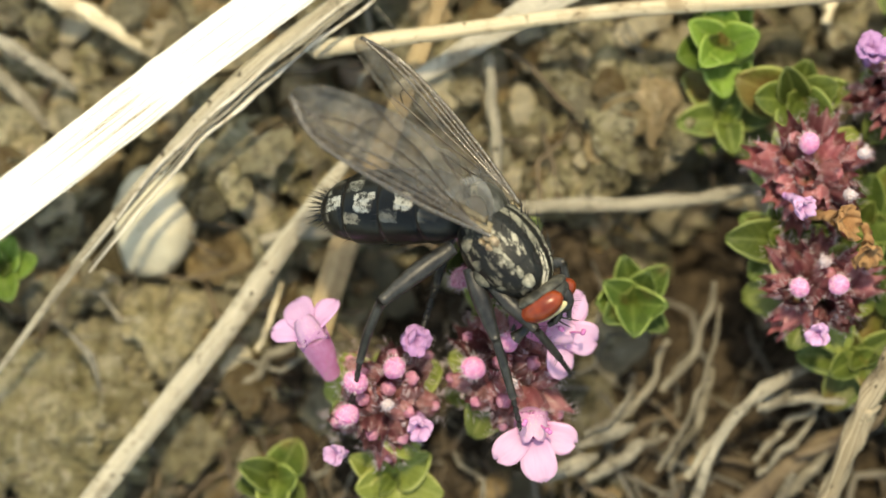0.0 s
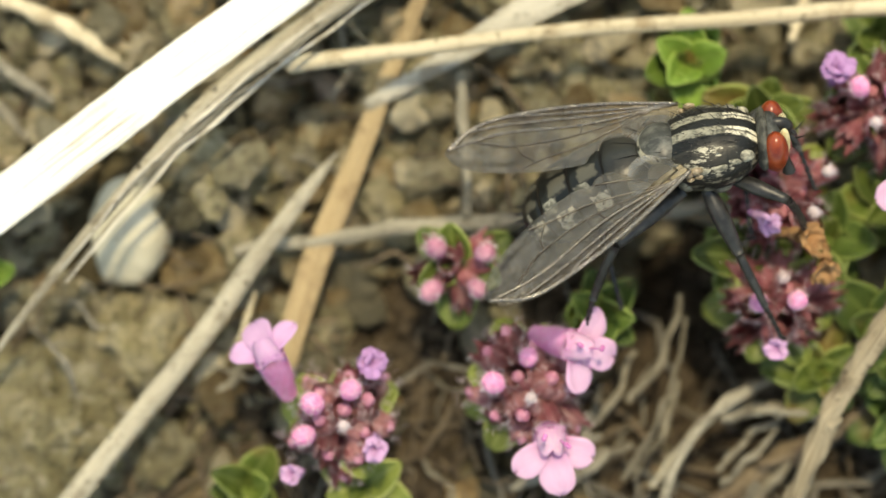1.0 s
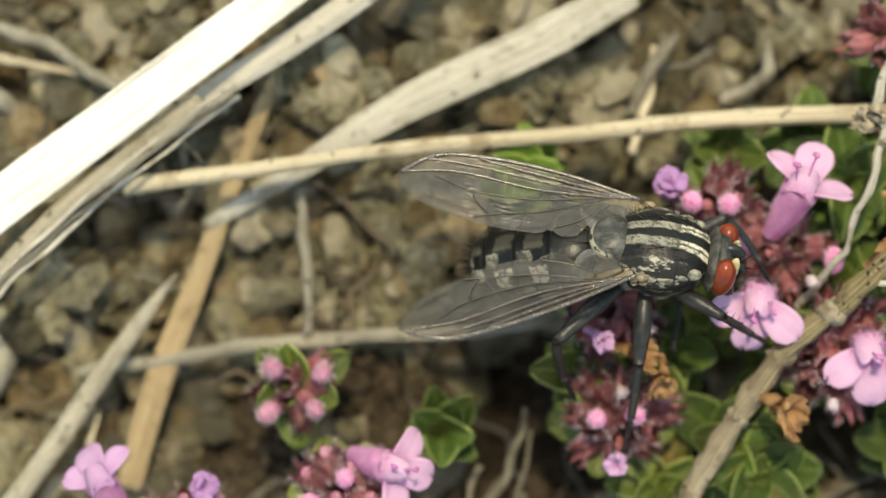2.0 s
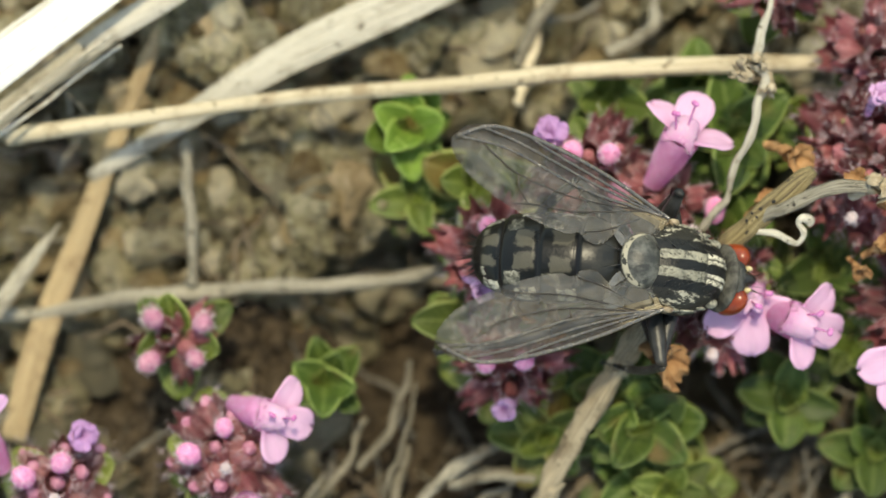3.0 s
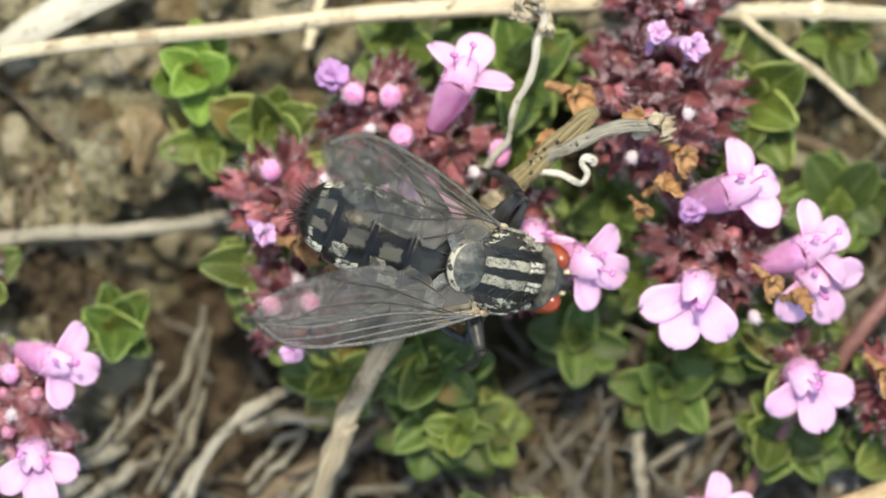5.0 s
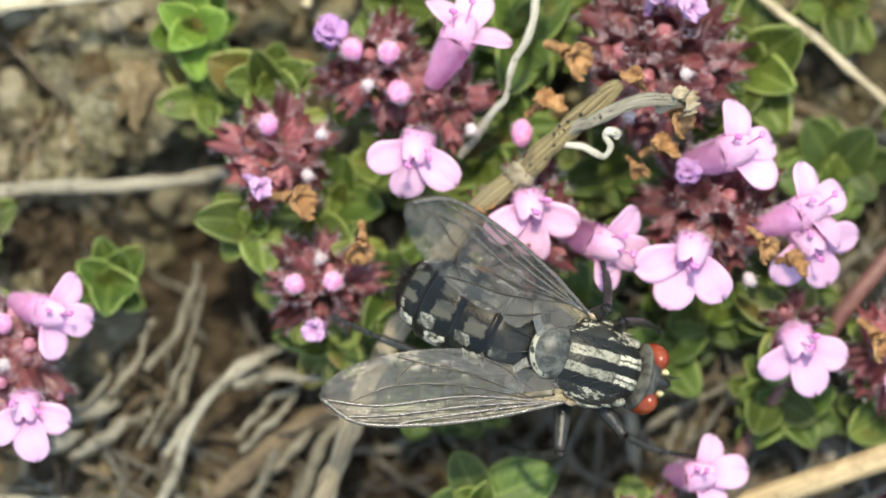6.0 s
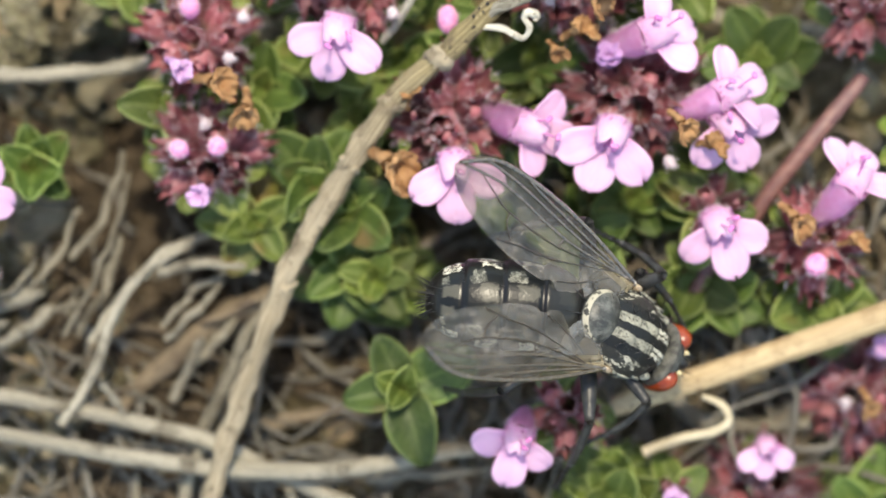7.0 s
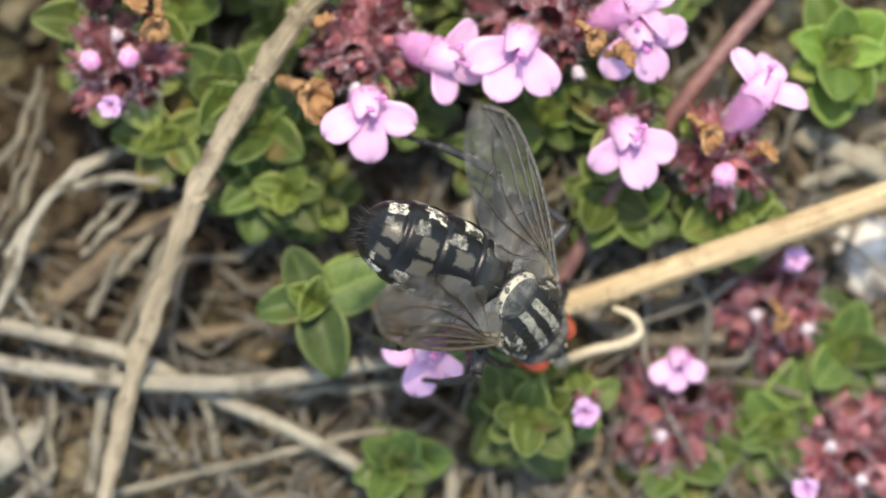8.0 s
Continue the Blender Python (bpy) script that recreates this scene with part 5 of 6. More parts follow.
# Leafy shoots without flowers.
LEAFY = "leafy green thyme shoot with small oval leaves"
for k, (at, n, leaf, size, lift, tiers) in enumerate((
    ((12.42, 9.77, 5.2), 13, "bright", 0.95, 34, 3), ((16.03, 7.17, 5.5), 9, "leaf", 1.15, 25, 2), ((8.4, -2.25, 5), 9, "deep", 1.1, 40, 2), ((23.3, -4.16, 6), 9, "deep", 1.2, 20, 2),
    ((24.74, -7.27, 5.6), 18, "leaf", 0.85, 22, 5), ((25.95, -12.59, 7.2), 4, "deep", 1.42, -14, 1), ((38.74, 8.01, 5), 9, "leaf", 1.5, 25, 2), ((50.97, -0.83, 5.6), 11, "bright", 1.15, 25, 3),
    ((39.76, -7.57, 5.4), 9, "leaf", 1.0, 15, 2), ((34.59, -5.54, 4.8), 9, "deep", 1.0, 15, 3), ((36.07, -18.08, 5.8), 20, "leaf", 1.05, 22, 5), ((23.49, -6.84, 4.6), 14, "deep", 1.1, 10, 4),
    ((21.91, -2.84, 6), 9, "deep", 1.15, 20, 2), ((25.51, -7.37, 4.2), 12, "leaf", 0.95, 10, 3), ((45.73, -8.37, 5), 12, "leaf", 1.1, 10, 3), ((27.87, 9.34, 5), 10, "deep", 1.4, 20, 2),
    ((43.07, 10.85, 3.8), 8, "leaf", 1.0, 20, 2), ((48.29, -18.86, 2.2), 12, "deep", 1.2, 10, 3), ((43.41, -19.98, 1.8), 12, "deep", 1.2, 10, 3), ((12.94, 6.57, 3.6), 8, "leaf", 1.0, 10, 2),
    ((-21.24, -0.75, 4.5), 6, "bright", 1.0, 20, 1), ((-8.2, -10.65, 4.5), 6, "leaf", 0.9, 30, 2), ((15.47, 0.61, 6.2), 8, "leaf", 1.15, 10, 2), ((18.94, -4.71, 5.4), 8, "leaf", 1.05, 10, 2),
    ((17.91, 0.66, 5.6), 8, "leaf", 1.05, 10, 2), ((40.65, -2.9, 5), 8, "leaf", 0.95, 10, 2), ((40.58, -8.23, 5), 9, "deep", 1.0, 12, 2), ((29.71, -20.45, 4), 8, "deep", 1.0, 12, 2),
    ((27.6, 4.92, 4.6), 8, "deep", 1.1, 12, 2), ((-2.8, -10.45, 5.6), 7, "bract", 1.0, 12, 1), ((51.63, -15.05, 2), 9, "deep", 1.1, 12, 2),
    ((26, 3, 4.4), 8, "deep", 1.2, 14, 2), ((22.6, 3.4, 4.6), 8, "leaf", 1.1, 14, 2), ((30.5, -3, 4.2), 8, "deep", 1.1, 14, 2), ((32.4, 3.4, 4.4), 9, "deep", 1.2, 14, 2), ((38.6, 5, 4), 8, "leaf", 1.1, 14, 2),
    ((43, 3, 4.2), 9, "deep", 1.2, 14, 2), ((37, -3.6, 4.2), 8, "deep", 1.1, 14, 2), ((26.2, 11.2, 3.8), 8, "deep", 1.1, 14, 2), ((22, 11, 4), 8, "leaf", 1.0, 14, 2), ((36.8, 10.6, 4), 8, "deep", 1.1, 14, 2),
    ((30.4, 9.8, 4.2), 8, "leaf", 1.0, 14, 2), ((19.2, 1.6, 4.8), 8, "deep", 1.1, 14, 2), ((29.5, 2.2, 4), 8, "leaf", 1.0, 14, 2), ((33.6, -0.4, 4.2), 8, "leaf", 1.0, 14, 2), ((24.2, 0.2, 4.4), 8, "leaf", 1.0, 14, 2),
)):
    sprig(at, 1.6, {"bright": "bright green young thyme shoot", "deep": "dark green shaded thyme shoot with oval leaves"}.get(leaf, LEAFY), 100 + k, 0, (), (), n, leaf, size, lift, tiers=tiers, inner=3 + k % 4, name="thyme_shoot", group="leafy thyme shoots")


# ---- the fly ----
def make_striped():
    """Thorax: three black stripes on grey dust, which is bright silver before the suture; mottled silver at the sides."""
    m = Mat("striped_thorax", 0.40, 0.22)
    s = m.put("SeparateXYZ", Vector=m.co.outputs["Object"])
    x, y, z = (m.math("MULTIPLY", o, 1 / U) for o in s.outputs[:3])
    wob = m.math("MULTIPLY", m.math("SUBTRACT", m.noise(1.2, 6, 0.75), 0.5), 0.62)
    ay = m.math("ADD", m.math("ABSOLUTE", y), m.math("MULTIPLY", wob, 0.6))
    ay = m.math("MULTIPLY", ay, m.math("MULTIPLY_ADD", x, -0.04, 1.0))
    front = m.step(m.math("ADD", x, m.math("MULTIPLY", wob, 0.5)), 1.22, 1.42)
    jet = (0.009, 0.010, 0.010)
    dust = m.mix(front, m.mix(m.step(m.noise(1.5, 5, 0.7), 0.35, 0.65), (0.15, 0.15, 0.122), (0.28, 0.27, 0.21)), (0.58, 0.55, 0.44))
    line = m.math("MULTIPLY", front, m.math("SUBTRACT", 1.0, m.step(m.math("ABSOLUTE", m.math("SUBTRACT", ay, 0.40)), 0.015, 0.075)))
    dust = m.mix(m.math("MULTIPLY", line, 0.9), dust, (0.04, 0.04, 0.035))
    long = m.put("CombineXYZ", X=m.math("MULTIPLY", x, 0.95), Y=m.math("MULTIPLY", y, 2.1), Z=m.math("MULTIPLY", z, 2.4)).outputs[0]
    streak = m.put("TexNoise", Vector=long, Scale=1.0, Detail=5.0, Roughness=0.7).outputs["Fac"]
    rim = m.mix(m.step(streak, 0.525, 0.58), (0.022, 0.022, 0.019), (0.36, 0.345, 0.275))
    stripe = m.math("MULTIPLY", m.step(ay, 0.17, 0.25), m.math("SUBTRACT", 1.0, m.step(ay, 0.58, 0.65)))
    dust = m.mix(m.math("MULTIPLY", m.step(m.noise(2.3, 5, 0.75), 0.50, 0.62), 0.75), dust, (0.03, 0.03, 0.026))
    tone = m.mix(stripe, jet, dust)
    mixd = m.mix(m.step(ay, 1.04, 1.12), tone, rim)
    mixd = m.mix(m.math("MULTIPLY", m.math("SUBTRACT", 1.0, m.step(m.math("ABSOLUTE", m.math("SUBTRACT", x, 1.28)), 0.02, 0.09)), 0.55), mixd, jet)
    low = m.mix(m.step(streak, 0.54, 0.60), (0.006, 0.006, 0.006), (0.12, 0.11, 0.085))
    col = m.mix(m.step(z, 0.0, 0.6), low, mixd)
    g = m.noise(7, 3)
    col = m.mix(m.math("MULTIPLY", m.step(g, 0.48, 0.7), 0.3), col, (0.01, 0.01, 0.01))
    return m.color(col).bump(g, 0.4, 0.06).m


def make_checked():
    """Abdomen: black with chequered grey and silver patches, ring by ring, and a bluish first ring."""
    m = Mat("chequered_abdomen", 0.30, 0.22)
    s = m.put("SeparateXYZ", Vector=m.co.outputs["Object"])
    x, y, z = (m.math("MULTIPLY", o, 1 / U) for o in s.outputs[:3])
    n = m.math("MULTIPLY", m.math("SUBTRACT", m.noise(0.85, 6, 0.72), 0.5), 2.2)
    ring = m.math("FRACT", m.math("MULTIPLY", x, -0.58))
    rw = m.math("ADD", ring, m.math("MULTIPLY", n, 0.36))
    ang = m.math("ARCTAN2", y, m.math("ADD", z, 0.5))
    aa = m.math("ADD", m.math("ABSOLUTE", ang), m.math("MULTIPLY", n, 0.24))

    def band(v, lo, hi, soft=0.05):
        return m.math("MULTIPLY", m.step(v, lo, lo + soft), m.math("SUBTRACT", 1.0, m.step(v, hi, hi + soft)))

    spot = m.noise(2.6, 5, 0.7)
    silver = m.mix(m.step(m.math("ADD", spot, m.math("MULTIPLY", m.noise(0.6, 2), 0.5)), 0.62, 0.80), (0.035, 0.035, 0.03), (0.52, 0.50, 0.415))
    col = m.mix(m.math("MULTIPLY", band(aa, 0.06, 0.40, 0.08), band(rw, 0.10, 0.58, 0.08)), (0.006, 0.007, 0.007), (0.066, 0.063, 0.05))
    col = m.mix(m.math("MULTIPLY", band(aa, 0.46, 0.72), band(rw, 0.40, 0.84)), col, m.mix(m.step(spot, 0.42, 0.66), (0.05, 0.05, 0.041), (0.27, 0.265, 0.22)))
    col = m.mix(m.math("MULTIPLY", band(aa, 0.80, 1.16), band(rw, 0.06, 0.52)), col, silver)
    col = m.mix(m.math("MULTIPLY", band(aa, 1.22, 1.46), band(rw, 0.42, 0.90)), col, m.mix(0.75, silver, (0.02, 0.02, 0.018)))
    col = m.mix(m.math("MULTIPLY", m.step(x, -1.7, -1.3), 0.85), col, (0.018, 0.019, 0.018))
    col = m.mix(m.math("SUBTRACT", 1.0, band(ring, 0.03, 0.92, 0.03)), col, (0.006, 0.006, 0.007))
    col = m.mix(m.step(m.math("MULTIPLY", x, -1.0), 5.95, 6.15), col, (0.006, 0.006, 0.006))
    g = m.noise(6, 3)
    return m.color(col).bump(g, 0.3, 0.05).m


def make_wing(name="wing_membrane", a=(0.026, 0.024, 0.020), b=(0.185, 0.18, 0.165), veil=0.50, tan=True):
    m = Mat(name, 0.27, 0.8)
    u, v = uv_axes(m)
    fold = m.put("TexNoise", Vector=m.put("CombineXYZ", X=m.math("MULTIPLY", u, 3.0), Y=m.math("MULTIPLY", v, 20.0)).outputs[0], Scale=1.0, Detail=4.0).outputs["Fac"]
    cloud = m.noise(0.55, 4)
    fine = m.put("TexWave", Vector=m.put("CombineXYZ", X=u, Y=m.math("MULTIPLY", v, 0.22)).outputs[0], Scale=26.0, Distortion=6.0, Detail=2.0).outputs["Fac"]
    fine = m.math("MULTIPLY", fine, m.math("MULTIPLY", m.step(cloud, 0.40, 0.62), m.math("SUBTRACT", 1.0, m.step(v, 0.60, 0.78))))
    # The paler grey b patches paint the sky's sheen into the membrane colour.
    col = m.mix(m.step(m.math("ADD", cloud, m.math("MULTIPLY", fold, 0.5)), 0.55, 0.95), a, b)
    share = veil
    if tan:
        col = m.mix(m.math("MULTIPLY", m.step(v, 0.62, 0.92), 0.8), col, (0.045, 0.034, 0.024))
        root = m.math("SUBTRACT", 1.0, m.step(u, 0.12, 0.25))
        col = m.mix(root, col, m.mix(m.step(fold, 0.4, 0.6), (0.16, 0.12, 0.06), (0.42, 0.36, 0.24)))
        share = m.math("MULTIPLY_ADD", root, 0.35, veil)
    m.color(col).bump(m.math("ADD", fold, m.math("MULTIPLY", fine, 0.9)), 0.85, 0.10)
    tr = m.put("BsdfTransparent", Color=(0.76, 0.72, 0.67, 1))
    mx = m.put("MixShader", Fac=share)
    m.t.links.new(tr.outputs[0], mx.inputs[1])
    m.t.links.new(m.b.outputs[0], mx.inputs[2])
    m.t.links.new(mx.outputs[0], m.t.nodes["Material Output"].inputs["Surface"])
    return m.m


THORAX, ABDOMEN, WING = make_striped(), make_checked(), make_wing()


def make_scutellum():
    """Blue-grey dusted shield with a beaded pale rear rim."""
    m = Mat("scutellum_dust", 0.42, 0.3)
    s = m.put("SeparateXYZ", Vector=m.co.outputs["Object"])
    x, y = (m.math("MULTIPLY", o, 1 / U) for o in s.outputs[:2])
    a, b = m.math("MULTIPLY", m.math("ADD", x, 1.50), 1 / 1.06), m.math("MULTIPLY", y, 1 / 1.26)
    r = m.math("ADD", m.math("MULTIPLY", a, a), m.math("MULTIPLY", b, b))
    col = m.mix(m.step(m.noise(1.5, 5, 0.7), 0.36, 0.64), (0.028, 0.030, 0.028), (0.105, 0.107, 0.096))
    mid = m.math("SUBTRACT", 1.0, m.step(m.math("ABSOLUTE", y), 0.08, 0.22))
    col = m.mix(m.math("MULTIPLY", mid, 0.6), col, (0.03, 0.032, 0.03))
    edge = m.mix(m.step(m.noise(3.4, 3), 0.40, 0.52), (0.03, 0.03, 0.025), (0.33, 0.31, 0.24))
    rear = m.math("MULTIPLY", m.step(r, 0.66, 0.74), m.math("SUBTRACT", 1.0, m.step(r, 0.90, 0.96)))
    rear = m.math("MULTIPLY", rear, m.step(m.math("MULTIPLY", x, -1.0), 1.35, 1.75))
    col = m.mix(rear, col, edge)
    col = m.mix(m.step(r, 0.93, 0.99), col, (0.008, 0.008, 0.008))
    return m.color(col).bump(m.noise(4, 4), 0.4, 0.06).m


SCUTELLUM = make_scutellum()
LOBE = make_wing("squama_membrane", (0.13, 0.135, 0.13), (0.26, 0.26, 0.25), 0.50, False)
BLACK = make_plain("black_cuticle", (0.010, 0.010, 0.010), (0.022, 0.022, 0.022), 0.35, 0.35, 2.0, 0.2)
VEIN = make_plain("wing_vein", (0.020, 0.014, 0.009), (0.050, 0.035, 0.022), 0.28, 0.8)
COSTA = make_plain("glossy_wing_vein", (0.035, 0.027, 0.018), (0.09, 0.07, 0.048), 0.2, 1.0, 5.0, 0.5)
COSTA.node_tree.nodes["Principled BSDF"].inputs["Coat Weight"].default_value = 1.0
COSTA.node_tree.nodes["Principled BSDF"].inputs["Coat Roughness"].default_value = 0.25
EYE = make_plain("red_eye", (0.11, 0.012, 0.004), (0.215, 0.034, 0.008), 0.3, 0.45, 1.6, 0.1)
POLLEN = make_plain("silver_dust", (0.06, 0.06, 0.05), (0.36, 0.345, 0.27), 0.65, 0.2, 2.6, 0.5)
PLEURA = make_plain("dusted_side_plate", (0.012, 0.012, 0.011), (0.20, 0.19, 0.145), 0.5, 0.3, 1.3, 0.5)
OCCIPUT = make_plain("grey_collar", (0.018, 0.018, 0.016), (0.11, 0.108, 0.09), 0.6, 0.3, 1.8, 0.4)
ROOT_TAN = make_plain("tan_wing_root", (0.11, 0.075, 0.04), (0.33, 0.26, 0.17), 0.3, 0.6, 2.4, 0.5)
LEG = make_plain("dusted_black_leg", (0.009, 0.009, 0.009), (0.035, 0.035, 0.033), 0.40, 0.4, 1.6, 0.4)
FACE = make_plain("silver_face", (0.42, 0.36, 0.19), (0.62, 0.55, 0.34), 0.45, 0.5)
CREAM = make_plain("cream_scale", (0.26, 0.225, 0.16), (0.38, 0.335, 0.25), 0.45, 0.4, 2.0, 0.3, 0.3)
GREY = make_plain("grey_dust", (0.010, 0.011, 0.011), (0.055, 0.058, 0.052), 0.6, 0.4, 2.2, 0.5)


def ball(bm, at, size, seg=28, rings=18, shape=None):
    made = bmesh.ops.create_uvsphere(bm, u_segments=seg, v_segments=rings, radius=1, matrix=Matrix.Rotation(math.pi / 2, 4, "Y"))["verts"]
    for v in made:
        p = v.co.copy()
        if shape:
            p = shape(p)
        v.co = Vector(at) + Vector((p.x * size[0], p.y * size[1], p.z * size[2]))
    return made


def bristles(bm, rows):
    for at, way, n, r in rows:
        spike(bm, at, way, n, r, 0.12)


def wing_half(s):
    """Front and rear edge of the wing at s from root to tip, in millimetres."""
    front = 0.30 + 0.42 * math.sin(math.pi * min(1, s)) ** 0.8 - 1.9 * max(0, s - 0.62) ** 1.9
    root = min(1.0, max(0.0, (s - 0.13) / 0.11))
    rear = -0.35 - root * root * (3 - 2 * root) * (1.55 + 0.62 * math.sin(math.pi * (s - 0.1))) + 1.3 * max(0, s - 0.5) ** 1.7
    rear += 0.28 * math.exp(-((s - 0.34) / 0.025) ** 2)
    k = math.sqrt(max(0.0, 1 - (max(0, s - 0.80) / 0.20) ** 2.6))
    mid = front * 0.45 + rear * 0.55
    return mid + (front - mid) * max(k, 0.03), mid + (rear - mid) * max(k, 0.03)


def wing_point(s, q):
    """q runs from the rear edge (0) to the front edge (1)."""
    f, r = wing_half(s)
    z = 0.16 * math.sin(s * 3.0) - 0.10 * (1 - q) ** 2 + 0.018 * math.sin(q * 14) * (1 - 0.5 * s)
    return Vector((-10.4 * s, r + (f - r) * q, z))


def build_wing(fly, side):
    bm, rows = bmesh.new(), []
    for i in range(41):
        s = i / 40
        rows.append([bm.verts.new(wing_point(s, j / 14)) for j in range(15)])
    sheet_faces(bm, rows)
    if side < 0:
        bmesh.ops.scale(bm, vec=(1, -1, 1), verts=bm.verts)
    wing = part("wing", bm, WING, fly, "smoky transparent veined wing")
    veins = ([(0, 0.95), (0.3, 0.99), (0.6, 0.99), (0.85, 0.97), (0.99, 0.6)], [(0.02, 0.85), (0.3, 0.88), (0.62, 0.93), (0.7, 0.99)], [(0.03, 0.8), (0.35, 0.78), (0.7, 0.84), (0.9, 0.93)],
             [(0.05, 0.74), (0.4, 0.66), (0.75, 0.70), (0.97, 0.62)], [(0.08, 0.66), (0.42, 0.50), (0.68, 0.44), (0.78, 0.50), (0.90, 0.68)], [(0.10, 0.58), (0.38, 0.34), (0.55, 0.20), (0.66, 0.05)],
             [(0.08, 0.5), (0.22, 0.26), (0.32, 0.06)], [(0.40, 0.68), (0.41, 0.50)], [(0.60, 0.16), (0.66, 0.30), (0.68, 0.44)], [(0.27, 0.82), (0.29, 0.90)])
    for k, v in enumerate(veins):
        bm = bmesh.new()
        tube(bm, [wing_point(s, q) + Vector((0, 0, 0.05)) for s, q in v], [0.10 if k < 1 else 0.062 if k < 4 else 0.032] * len(v), 5, 9 * len(v))
        if side < 0:
            bmesh.ops.scale(bm, vec=(1, -1, 1), verts=bm.verts)
        part("vein", bm, COSTA if k < 4 else VEIN, wing)
    bm = bmesh.new()
    rows = []
    for i in range(8):
        s = i / 7
        rows.append([bm.verts.new((-0.35 - 1.35 * s, side * (-0.05 - 1.05 * math.sin(0.5 + 2.3 * s) * j / 6), 0.16 - 0.14 * (j / 6) ** 2 - 0.08 * s + 0.05 * noise.noise((s * 4, j * 0.5, 3)))) for j in range(7)])
    sheet_faces(bm, rows)
    bmesh.ops.solidify(bm, geom=bm.faces[:], thickness=0.04)
    part("calypter", bm, CREAM, wing, "cream scale at the wing's root")
    bm, rows = bmesh.new(), []
    for i in range(13):
        s = i / 12
        reach = 1.50 * math.sin(math.pi * (0.12 + 0.86 * s)) ** 0.6
        rows.append([bm.verts.new((-0.20 - 2.35 * s, side * (-0.30 - reach * j / 8), 0.10 - 0.20 * (j / 8) ** 2 + 0.12 * math.sin(s * 3) + 0.05 * noise.noise((s * 3, j * 0.4, 8)))) for j in range(9)])
    sheet_faces(bm, rows)
    part("squama", bm, LOBE, wing, "large rounded translucent grey scale below the wing")
    return wing


def build_leg(fly, name, side, femur, shin, thick):
    """A thigh along +x from the hip, and a shin with its jointed foot along +x from the knee."""
    rnd = random.Random({"fore": 3, "mid": 5, "hind": 7}[name] + side)
    bm = bmesh.new()
    tube(bm, [(0, 0, 0), (femur * 0.45, 0, 0.12), (femur, 0, 0)], [thick * 0.75, thick, thick * 0.58], 10, 14)
    leg = part("leg", bm, LEG, fly, "bristly black leg")
    bm = bmesh.new()
    for _ in range(34):
        a = rnd.uniform(0, math.tau)
        spike(bm, (femur * rnd.uniform(0.1, 1), 0, 0), (0.7, math.cos(a), math.sin(a)), rnd.uniform(0.45, 0.8), 0.02)
    tagged(part("bristles", bm, BLACK, leg), kind="stuff")
    bm = bmesh.new()
    ankle = Vector((shin * 0.58, 0, 0.22))
    tube(bm, [(0, 0, 0), (ankle.x * 0.5, 0, 0.22), ankle], [thick * 0.52, thick * 0.50, thick * 0.42], 9, 12)
    for _ in range(40):
        a = rnd.uniform(0, math.tau)
        spike(bm, (ankle.x * rnd.uniform(0.08, 1), 0, 0.18), (0.8, math.cos(a), math.sin(a)), rnd.uniform(0.35, 0.75), 0.022)
    tibia = part("tibia", bm, LEG, leg)
    bm = bmesh.new()
    toe = Vector((shin, 0, 0))
    for k in range(5):
        p, q = ankle.lerp(toe, k / 5), ankle.lerp(toe, (k + 0.92) / 5)
        tube(bm, [p, p.lerp(q, 0.7), q], [thick * 0.24, thick * 0.34, thick * 0.26], 7, 5)
    for k in (-1, 1):
        spike(bm, toe, (1, 0.4 * k, -0.5), 0.25, 0.03)
        made = bmesh.ops.create_icosphere(bm, subdivisions=1, radius=0.11)["verts"]
        bmesh.ops.translate(bm, vec=toe + Vector((0.08, 0.1 * k, 0)), verts=made)
    foot = part("foot", bm, BLACK, leg)
    return leg, tibia, foot


